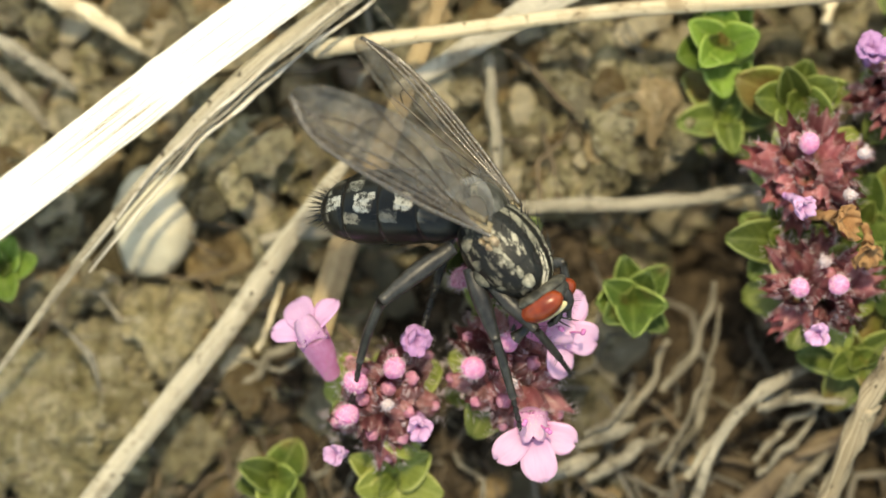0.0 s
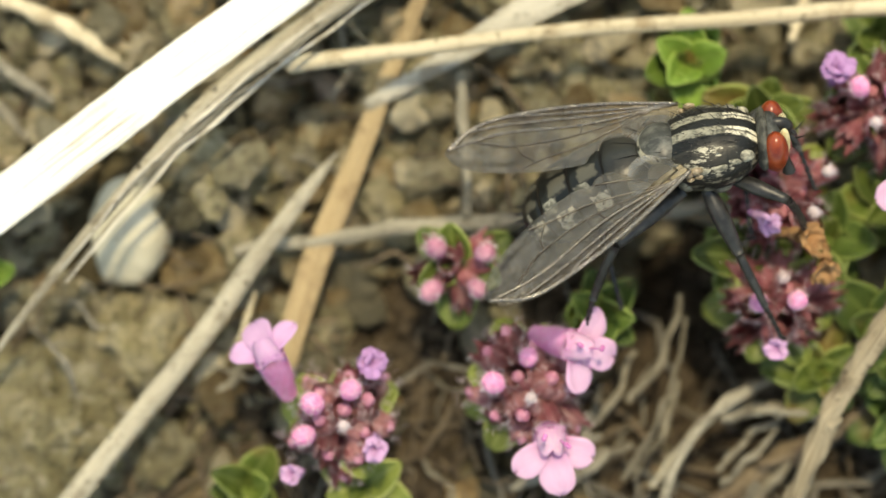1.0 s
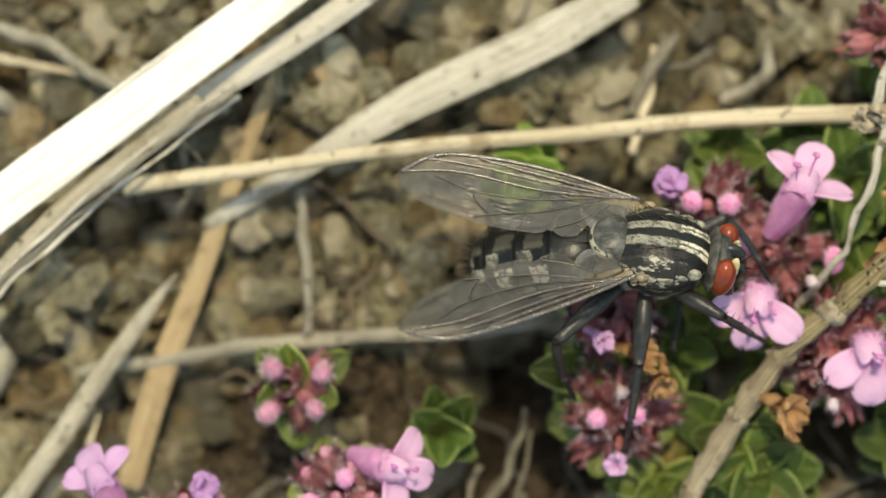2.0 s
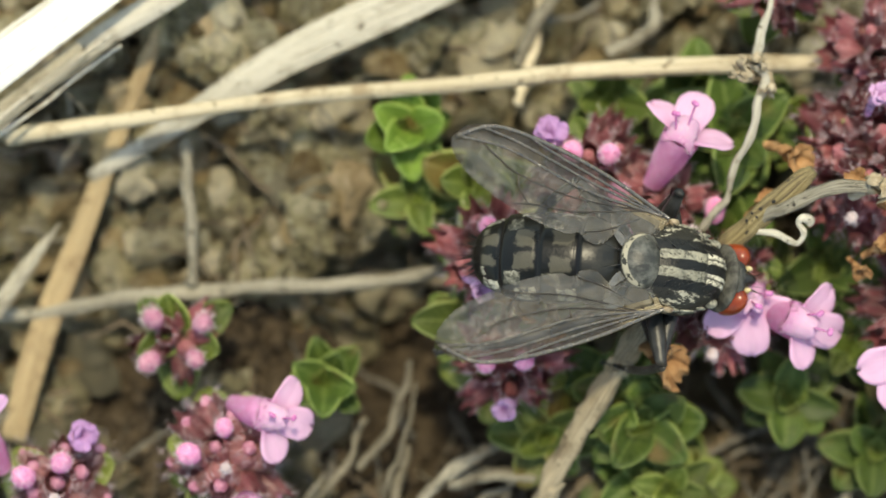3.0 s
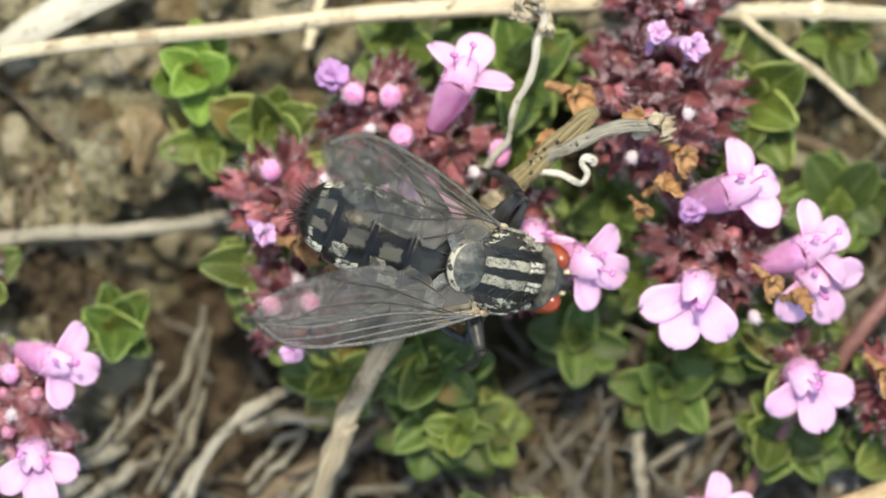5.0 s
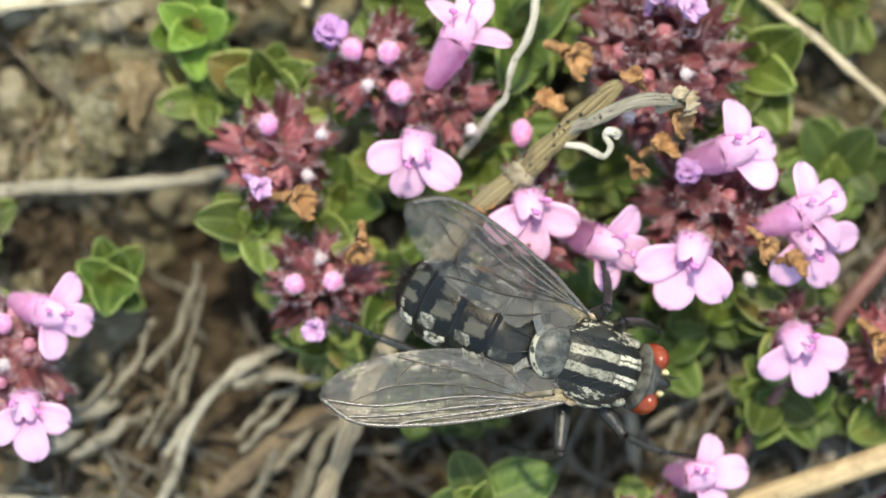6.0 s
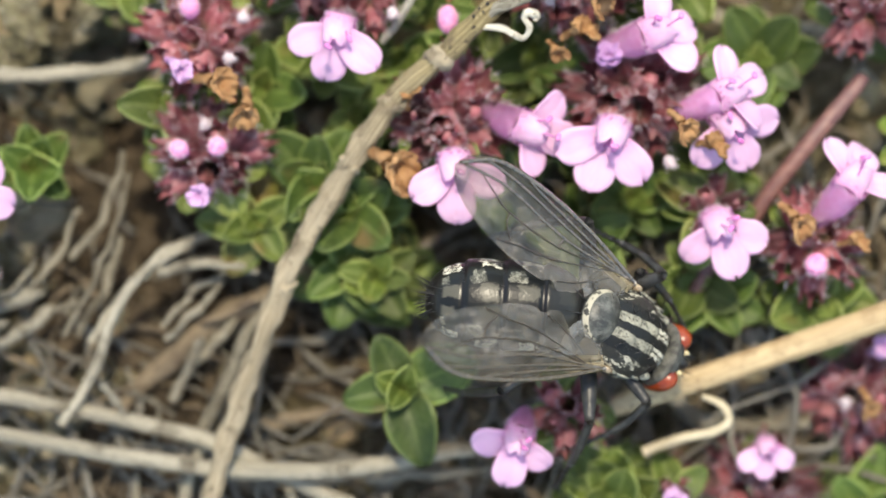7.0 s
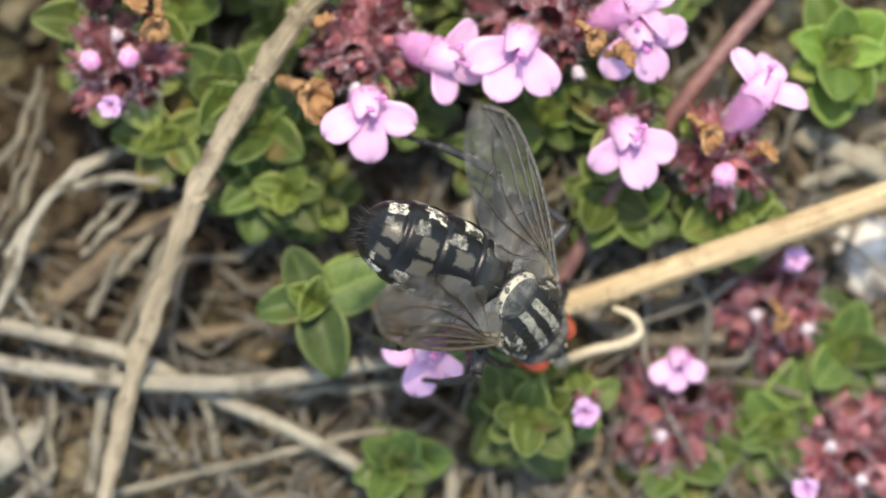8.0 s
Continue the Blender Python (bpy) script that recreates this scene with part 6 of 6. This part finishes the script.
def build_fly():
    fly = thing("flesh_fly", (0, 0, 13), "grey-black flesh fly with striped back, chequered abdomen and red eyes", "fly")
    fly.scale = (1.05, 1.05, 1.05)
    bm = bmesh.new()
    ball(bm, (0.45, 0, 0), (2.45, 1.80, 1.65), 40, 26, lambda p: Vector((p.x, p.y * (1 + 0.10 * (1 - p.x * p.x)), p.z * (0.92 if p.z > 0 else 1.05))))
    for v in bm.verts:
        v.co.z -= 0.05 * math.exp(-((v.co.x - 1.28) / 0.10) ** 2) * (v.co.z > 0.6)
        v.co += v.co.normalized() * 0.05 * noise.noise(v.co * 1.4)
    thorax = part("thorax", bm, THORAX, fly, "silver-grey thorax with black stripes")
    rnd, bm = random.Random(4), bmesh.new()
    for _ in range(320):
        a, b = rnd.uniform(0, math.tau), rnd.uniform(-0.2, 1)
        d = Vector((math.cos(a) * math.sqrt(max(0, 1 - b * b)), math.sin(a) * math.sqrt(max(0, 1 - b * b)), b))
        spike(bm, Vector((d.x * 2.45 + 0.45, d.y * 1.88, d.z * 1.52)), d + Vector((-0.9, 0, 0)), rnd.uniform(0.22, 0.45), 0.022)
    for x, y in ((1.6, 0.6), (0.7, 0.7), (-0.3, 0.7), (-1.2, 0.75), (1.2, 1.35), (0.2, 1.6), (-0.9, 1.5), (1.9, 0.9)):
        for s in (1, -1):
            z = 1.52 * math.sqrt(max(0.02, 1 - ((x - 0.45) / 2.45) ** 2 - (y / 1.85) ** 2))
            spike(bm, (x, s * y, z), (-1.0, s * 0.35, 0.75), 1.0, 0.04, 0.1)
    part("bristles", bm, BLACK, thorax)
    for s in (1, -1):
        bm = bmesh.new()
        ball(bm, (2.0, s * 1.27, 0.42), (0.40, 0.24, 0.30), 16, 12)
        part("shoulder", bm, POLLEN, thorax, "pale silver shoulder knob")
        for x, y, z, w in ((1.42, 1.58, 0.46, 0.44), (0.78, 1.79, 0.48, 0.42), (0.18, 1.83, 0.46, 0.36)):
            bm = bmesh.new()
            ball(bm, (x, s * y, z), (w, 0.10, 0.19), 14, 10)
            for v in bm.verts:
                v.co += Vector((0.08, 0.03, 0.10)) * noise.noise(v.co * 2.6)
            part("side_ridge", bm, POLLEN, thorax, "silver-dusted ridge above the side")
        for x, y, z, size in ((1.35, 1.30, -0.42, (0.56, 0.36, 0.52)), (0.30, 1.50, -0.40, (0.52, 0.36, 0.62)), (-0.62, 1.42, -0.42, (0.44, 0.32, 0.50)), (0.75, 1.36, -1.0, (0.5, 0.3, 0.42))):
            bm = bmesh.new()
            ball(bm, (x, s * y, z), size, 18, 12, lambda p: p * (1 + 0.10 * noise.noise(p * 2.2)))
            part("side_plate", bm, PLEURA, thorax, "dark side plate with grey dust")
        for x, y, z, w in ((-0.10, 1.90, 0.66, 0.26), (-0.46, 1.86, 0.50, 0.22), (-0.05, 1.86, 0.28, 0.20), (-0.42, 1.84, 0.18, 0.17)):
            bm = bmesh.new()
            ball(bm, (x, s * y, z), (w, 0.16, w * 0.75), 12, 9, lambda p: p * (1 + 0.18 * noise.noise(p * 2.5)))
            part("wing_root", bm, ROOT_TAN, thorax, "glossy tan knob at the wing's root")
    bm = bmesh.new()
    ball(bm, (-1.50, 0, 0.52), (1.06, 1.26, 0.84), 28, 18)
    scut = part("scutellum", bm, SCUTELLUM, fly, "rounded grey scutellum")
    bm = bmesh.new()
    for s in (1, -1):
        bristles(bm, [((-2.5, s * 0.3, 0.65), (-1, s * 0.2, 0.3), 1.2, 0.045), ((-2.1, s * 0.8, 0.65), (-1, s * 0.6, 0.35), 1.1, 0.045)])
    part("bristles", bm, BLACK, scut)
    bm = bmesh.new()
    ball(bm, (-1.9, 0, -0.35), (0.95, 1.0, 1.0), 18, 12)
    part("waist", bm, BLACK, fly)
    # Abdomen, its origin where it joins the waist.
    bm = bmesh.new()

    def belly(p):
        ring = (-0.58 * (p.x * 3.45 - 3.3)) % 1.0
        k = 0.965 + 0.055 * ring - 0.05 * math.exp(-(min(ring, 1 - ring) / 0.045) ** 2)
        k *= min(1.7, math.sqrt((1 - abs(p.x) ** (5 if p.x > 0 else 4.5)) / (1 - p.x * p.x + 1e-4)))
        taper = 1.0 - 0.24 * max(0, -p.x - 0.25) - 0.10 * max(0, p.x - 0.3)
        return Vector((p.x, p.y * k * taper, p.z * k * taper - 0.10 * p.x * p.x))

    ball(bm, (-3.3, 0, -0.05), (3.45, 1.95, 1.62), 44, 96, belly)
    abdomen = part("abdomen", bm, ABDOMEN, fly, "glossy black abdomen with chequered silver patches", m=pose(-2.0, 0, 0))
    rnd, bm = random.Random(6), bmesh.new()
    for _ in range(210):
        a = rnd.uniform(0, math.tau)
        x = rnd.choice((-1.8, -3.4, -4.9, -5.9, -6.3, -6.5, -6.4, -6.6)) + rnd.uniform(-0.15, 0.15)
        r = math.sqrt(max(0.03, 1 - ((x + 3.3) / 3.45) ** 2)) * (1 - 0.18 * max(0, (-x - 4.0) / 3))
        spike(bm, (x, math.cos(a) * 1.9 * r, math.sin(a) * 1.55 * r - 0.1), (-1.1, math.cos(a) * 0.6, math.sin(a) * 0.6), rnd.uniform(0.35, 0.8) * (1.35 if x < -5.5 else 1.0 if x < -4 else 0.6), 0.024, 0.1)
    part("bristles", bm, BLACK, abdomen)
    # Head.
    bm = bmesh.new()
    ball(bm, (0, 0, 0), (0.60, 1.30, 1.22), 26, 18)
    head = part("head", bm, GREY, fly, "dark head with silver face", m=pose(3.10, 0, -0.15, 0, 8, 0))
    bm = bmesh.new()
    ball(bm, (-0.30, 0, 0.02), (0.36, 1.50, 1.24), 28, 18)
    part("collar", bm, OCCIPUT, head, "grey-dusted back of the head")
    bm = bmesh.new()
    ball(bm, (0.52, 0, -0.70), (0.30, 0.52, 0.30), 16, 12)
    part("mouth_edge", bm, FACE, head, "golden lower face")
    for s in (1, -1):
        bm = bmesh.new()
        ball(bm, (0.16, s * 0.92, 0.14), (0.56, 0.66, 1.06), 30, 22)
        part("eye", bm, EYE, head, "red-brown compound eye")
        bm = bmesh.new()
        tube(bm, [(0.80, s * 0.16, 0.35), (1.05, s * 0.2, 0.0), (1.05, s * 0.22, -0.35)], [0.10, 0.15, 0.12], 8, 8)
        tube(bm, [(1.05, s * 0.2, 0.1), (1.35, s * 0.35, 0.35), (1.6, s * 0.5, 0.6)], [0.05, 0.03, 0.01], 5, 6)
        part("antenna", bm, BLACK, head)
        bm = bmesh.new()
        ball(bm, (0.58, s * 0.46, 0.12), (0.26, 0.22, 0.92), 14, 10)
        part("cheek", bm, FACE, head, "pale golden face plate")
    bm = bmesh.new()
    ball(bm, (0.34, 0, 0.66), (0.66, 0.33, 0.58), 16, 12)
    for k in range(10):
        for s in (1, -1):
            spike(bm, (0.75 - 0.11 * k, s * 0.30, 1.0 - 0.02 * k * k * 0.3), (0.5, s * 0.25, 1), 0.5, 0.02, 0.1)
    part("brow", bm, BLACK, head)
    bm = bmesh.new()
    tube(bm, [(0.45, 0, -0.9), (0.75, 0, -1.5), (0.85, 0, -2.1)], [0.26, 0.20, 0.30], 9, 10)
    part("proboscis", bm, BLACK, head)
    wings = {s: build_wing(fly, s) for s in (1, -1)}
    legs = {(k, s): build_leg(fly, k, s, *LEGS[k][1:]) for k in LEGS for s in (1, -1)}
    return fly, abdomen, wings, legs


# Hip, length of the thigh, length of shin and foot, thickness.
LEGS = {"fore": ((1.2, 0.9, -1.2), 2.7, 4.6, 0.36), "mid": ((0.1, 1.1, -1.4), 3.2, 5.2, 0.40), "hind": ((-1.0, 1.0, -1.4), 3.8, 6.0, 0.42)}
FLY, FLY_ABDOMEN, FLY_WINGS, FLY_LEGS = build_fly()


# ---- what moves ----
# Where each foot stands: seconds and the place. Feet slide or step from one hold to the next.
HOLDS = {}
HOLDS["fore", -1] = ((0, 5.4, -5.4, 10), (0.3, 5.5, -4.7, 10), (0.5, 8.2, -2.4, 10.5), (1, 17.6, 1.6, 10.5), (1.5, 23.7, 3.1, 10.5), (2, 23.3, 2.1, 10.5), (3.5, 28.9, 0.5, 10.5), (4.7, 28.6, -0.6, 10.5),
                     (6, 35.8, -10.3, 9.5), (6.5, 32.7, -13.9, 9.5), (7, 33.9, -15.3, 9.5), (7.5, 35.1, -12.7, 9.5), (8, 35.2, -15.7, 9.5))
HOLDS["mid", -1] = ((0, 3.2, -8.2, 10.5), (0.3, 2.9, -7.7, 10.5), (0.5, 3.3, -9.7, 10), (0.8, 13, -3.1, 9.5), (1, 16.6, -3.1, 10), (1.5, 16.8, -2.6, 9.8), (2, 16.9, -2.9, 9.8), (2.2, 16.8, 1.3, 9), (3.5, 23.8, -3.0, 8.5),
                    (4.7, 24.1, -3.4, 8.5), (6, 27.4, -9.9, 8.5), (6.5, 27.0, -13.5, 8), (7, 33.1, -17.1, 9), (7.5, 32.7, -16.3, 9.3), (8, 31.0, -16.3, 9.3))
HOLDS["hind", -1] = ((0, -4.5, -6.7, 10), (0.3, -5.1, -6.5, 10), (0.5, -4.9, -7.2, 9.8), (1, 7.4, -3.0, 10), (1.5, 14.7, -3.1, 9), (2, 14.6, -0.5, 9), (2.2, 13.9, 1.9, 9), (3.3, 13.0, -1.1, 10), (4.7, 13.7, -1.4, 10),
                     (6, 19.2, -3.8, 10), (6.5, 23.0, -2.8, 9), (7, 28.0, -12.6, 8), (7.5, 28.0, -12.5, 8), (8, 27.8, -13.8, 8))
HOLDS["fore", 1] = ((0, 5.1, -4.9, 9.5), (0.5, 11.0, -1.9, 9), (1, 18.0, 3.9, 10), (1.5, 22.4, 4.0, 10), (2, 23.8, 4.3, 10), (3.5, 29.0, 3.6, 10), (4.7, 28.9, 3.0, 10), (6, 34.2, -4.4, 10), (6.5, 38.0, -11.4, 9.5),
                    (7, 39.0, -9.6, 9.5), (7.5, 38.1, -8.5, 9.5), (8, 37.7, -11.8, 9))
HOLDS["mid", 1] = ((0, 2.2, -4.9, 9), (0.5, 4.6, -3.5, 9), (1, 15.2, 1.6, 9.5), (1.5, 18.1, 1.4, 9), (2, 19.2, 1.8, 9), (3.5, 25.0, 6.8, 9), (4.7, 23.9, 5.8, 9), (6, 31.5, -1.0, 10), (6.5, 39.3, -5.8, 9.5),
                   (7, 34.6, -5.1, 9.5), (7.5, 34.3, -3.8, 9.5), (8, 33.4, -6.9, 9.5))
HOLDS["hind", 1] = ((0, -1.5, -4.0, 9.5), (0.5, -0.4, -3.6, 9.5), (1, 9.2, -1.7, 9), (1.5, 14.2, 0.6, 8.5), (2, 14.5, 3.0, 8.5), (3.5, 19.0, 4.2, 8.5), (4.7, 19.8, 2.7, 8.5), (6, 26.5, -1.4, 9), (6.5, 28.9, 0.9, 10),
                    (7, 30.1, -5.5, 10), (7.5, 28.9, -2.6, 10), (8, 30.0, -4.9, 10))


def axes(x, z):
    """A turn with its x axis along x and its z axis as near to z as can be."""
    x = x.normalized()
    y = z.cross(x).normalized()
    m = Matrix((x, y, x.cross(y))).transposed()
    return m.to_4x4()


def reach(name, side, toe):
    """Thigh and shin of a leg that stands on toe, in the fly's space: the hip's pose, and the knee's in the thigh's space."""
    hip, a, b, _ = LEGS[name]
    hip = Vector(hip) * Vector((1, side, 1))
    way = toe - hip
    d = min(max(way.length, abs(a - b) + 0.4), (a + b) * 0.985)
    way.normalize()
    pole = Vector({"fore": (0.9, side * 0.9, 0.6), "mid": (0.1, side * 1.0, 0.7), "hind": (-0.7, side * 0.8, 0.8)}[name])
    pole = (pole - way * pole.dot(way)).normalized()
    c = (a * a + d * d - b * b) / (2 * a * d)
    knee = hip + (way * c + pole * math.sqrt(max(0.0, 1 - c * c))) * a
    thigh = Matrix.Translation(hip) @ axes(knee - hip, pole)
    shin = Matrix.Translation(knee) @ axes(hip + way * d - knee, pole)
    return thigh, thigh.inverted() @ shin


def motions():
    # seconds, thorax middle, heading, roll, nose down, abdomen yaw and droop, wing lift and wing splay (its left, its right)
    rows = (
        (0, (2.08, 0.63, 13.5), -50.2, -64.4, 0.5, -4, 55, -8.6, -9.6, 17.2, 26.9),
        (0.3, (3.02, 1, 13.5), -37.1, -56.6, 1.6, -6, 56, -6.9, -5.6, 14.5, 32.2),
        (0.5, (3.54, 1.21, 13.5), -10.6, -63.4, 6.7, -14, 40, 4.4, -9, 9.7, 27),
        (0.7, (3.78, 3.51, 13.5), 5.4, -48.9, 4.9, -4, 30, -4.3, -0.2, 6.2, 40.3),
        (0.8, (8.16, 4.71, 13.8), 4.1, -47.3, -2.8, 1.9, 25.2, -5.4, -1.7, 7.3, 41.3),
        (1, (12.26, 5.52, 14), 10.5, -42.6, -7.8, -2.3, 25.6, -3.6, -1.1, 7.9, 36.8),
        (1.2, (14.87, 6.47, 14), 3.6, -40, -7.7, -8.1, 37.7, -0.8, 6.7, 0.6, 41.3),
        (1.5, (17.19, 6.2, 14), -6.3, -34.3, -6, -16.5, 38.7, 4.6, 9.1, -0.7, 37.3),
        (1.8, (17.33, 6.4, 14), -8.1, -32.7, -8.9, -21.3, 42.6, 1.3, 15.4, 4.9, 38.9),
        (2, (17.73, 6.32, 14), -6.6, -34.6, -2.6, -10.4, 33, 5.1, 3.9, 3.6, 31.4),
        (2.2, (17.84, 4.73, 14), -15.6, -29.3, -5.7, -10.8, 33, 3.9, 0.6, 11.4, 30.4),
        (2.8, (21.96, 3.53, 13.6), -11.5, -16, 17, -1.6, 38.7, -0.1, -3, 15.9, 24.1),
        (3.3, (25.79, 2.45, 13.3), -8.2, -4.8, 35.8, -1.4, 43.5, -3.4, -6, 19.7, 18.9),
        (3.5, (25.71, 2.16, 13.3), -6.8, -0.4, 43.4, -1.3, 45.4, -4.7, -7.2, 21.2, 16.8),
        (4, (25.67, 1.97, 13.3), -1.3, 2.7, 45.5, -3.2, 45.8, -2.4, -6.8, 19.8, 18.7),
        (4.5, (25.55, 1.63, 13.3), 4.2, 5.8, 47.6, -5, 46.1, 0, -6.4, 18.4, 20.6),
        (4.7, (25.67, 1.66, 13.3), -2.1, 4.8, 42.5, -6.9, 41.2, 2.9, -6.2, 18, 19.2),
        (5.3, (26.18, -1.96, 13.8), -20.9, 1.8, 27.3, -12.4, 26.4, 11.6, -5.7, 16.7, 15.2),
        (5.8, (26.51, -4.94, 13.8), -36.6, -0.7, 14.6, -17.1, 14.1, 18.9, -5.2, 15.7, 11.8),
        (6, (30.33, -5.62, 13.6), -16.7, -3.4, 17.1, -12.4, 30.1, 15.6, -11.9, 18.8, 21.3),
        (6.2, (30.47, -9.25, 13.4), -37.6, -6.8, 3, -22, 12, -12, -5, 37.2, 14.9),
        (6.5, (32.35, -8.31, 13.2), -54.7, -5.1, 27.4, 5.7, 24.3, 2.6, 8, 18.7, 25.1),
        (6.8, (34.68, -9.85, 13.2), -26.1, -3.7, 31.8, 5.8, 32.1, -9.4, 0.7, 21, 22.2),
        (7, (35.59, -9.68, 13.2), -29.2, -14.1, 35.4, 20.6, 36.4, -5, 3.9, 11.5, 22.8),
        (7.2, (35.89, -8.78, 13.2), -34.6, -27, 45.4, 24.3, 42.8, -8.1, 5.6, 7.3, 23.9),
        (7.5, (35.49, -8.24, 13.2), -33.8, -24.7, 48.5, 32.6, 44.1, -11.4, 6.9, 8.8, 25.9),
        (7.6, (38.53, -8.03, 13.4), -22.3, -20, 29.1, 18.5, 20.1, -4.2, 5.5, 0.5, 29),
        (7.8, (36.5, -11.8, 13.2), -29.4, -5, 38.5, 14.2, 36.6, -10.8, 3, 17.3, 21.5),
        (8, (35.4, -12.82, 13.2), -52, -13.5, 53, 24.7, 34.3, -7.4, 6.3, 17.7, 25.2),
    )
    walk(FLY, [(t, metres(pose(*p, roll, down, head))) for t, p, head, roll, down, *_ in rows])
    walk(FLY_ABDOMEN, [(t, metres(pose(-2.0, 0, 0, 0, -droop, yaw))) for t, p, h, r, d, yaw, droop, *_ in rows])
    # Its right wing is turned with the front edge down while the fly leans on the first flowers.
    for s, k in ((1, 7), (-1, 8)):
        walk(FLY_WINGS[s], [(row[0], metres(pose(-0.55, s * 1.72, 0.80, 6 if s > 0 else np.interp(row[0], (0, 0.5, 0.8, 1.2, 2.2), (34, 34, 16, 6, -6)), row[k], -s * row[k + 2]))) for row in rows])
    for (name, s), (leg, tibia, foot) in FLY_LEGS.items():
        holds = np.array(HOLDS[name, s])
        thighs, shins = [], []
        for t, p, head, roll, down, *_ in rows:
            body = pose(*p, roll, down, head) @ Matrix.Scale(1.05, 4)
            toe = body.inverted() @ Vector([np.interp(t, holds[:, 0], holds[:, k]) for k in (1, 2, 3)])
            thigh, shin = reach(name, s, toe)
            thighs.append((t, metres(thigh)))
            shins.append((t, metres(shin)))
        walk(leg, thighs)
        walk(tibia, shins)
        walk(foot, shins)
    # The dead stem springs back when the fly leaves it.
    at = STEM.matrix_basis.translation.copy()
    bent = [(0, (-1.3, 0.7)), (2.2, (-1.3, 0.7)), (4.7, (-1.35, 0.8)), (5.8, (0.1, 0.1)), (6.2, (0.1, 0)), (8, (0, 0))]
    walk(STEM, [(t, Matrix.Translation(at + mm((x, y, 0)))) for t, (x, y) in bent])
    # A nodding flower, pushed up and aside until the fly steps over it.
    low = SPRIG_N.matrix_basis.translation.z
    up, mid, down = (35.99, -11.1, 9.8), (34.02, -14.89, 9.8), (31.41, -14.79, 9.8)
    rows = ((0, up, 112), (6.5, up, 112), (6.55, tuple((a + b) / 2 for a, b in zip(up, mid)), 75), (6.6, mid, 30), (6.7, down, 0), (8, down, 0))
    walk(SPRIG_N, [(t, Matrix.Translation((p[0] * U, p[1] * U, low)) @ Matrix.Rotation(radians(a), 4, "Z")) for t, p, a in rows])
    for ob, sway in ((SPRIG_A, [(0, (0.9, 0.5, 0)), (0.5, (1.0, 0.2, 0)), (0.7, (0.7, 0.1, 0)), (1.0, (0.2, 0, 0)), (1.5, (0, 0, 0)), (8, (0, 0, 0))]),
                     (SPRIG_B, [(0, (-1.4, 0.1, -0.4)), (0.3, (-1.3, 0.1, -0.4)), (0.5, (-0.1, 0, 0)), (0.7, (-0.3, 0.6, 0)), (1.0, (0.9, 0, 0)), (1.5, (0, 0, 0)), (8, (0, 0, 0))]),
                     (SPRIG_F, [(0, (-1.5, 1.2, 0)), (4.7, (-1.5, 1.2, 0)), (5.8, (-0.5, 0.3, 0)), (6.2, (-0.1, 0, 0)), (7.5, (0, 0, 0)), (8, (0.1, -0.8, 0))]),
                     (SPRIG_L, [(0, (0.3, 4.0, -0.6)), (4.7, (0.3, 4.0, -0.6)), (6.0, (0.4, 3.6, -0.4)), (6.5, (0.6, 1.7, 0)), (7.0, (0.6, 0, 0)), (7.5, (0, 0, 0)), (8, (0.7, -1.3, 0))]),
                     (SPRIG_C, [(0, (0, 0, 0)), (1.0, (-0.2, 0, -0.3)), (1.5, (-0.2, 0, -0.3)), (3.5, (0.4, 0.3, -0.3)), (4.7, (0.4, 0.3, -0.3)), (5.8, (0.5, 0, -0.2)), (6.0, (1.7, -0.8, 0)), (6.2, (0, 0, 0)), (8, (0, 0, 0))])):
        o = ob.matrix_basis.translation.copy()
        walk(ob, [(t, Matrix.Translation(o + mm(v))) for t, v in sway])


motions()
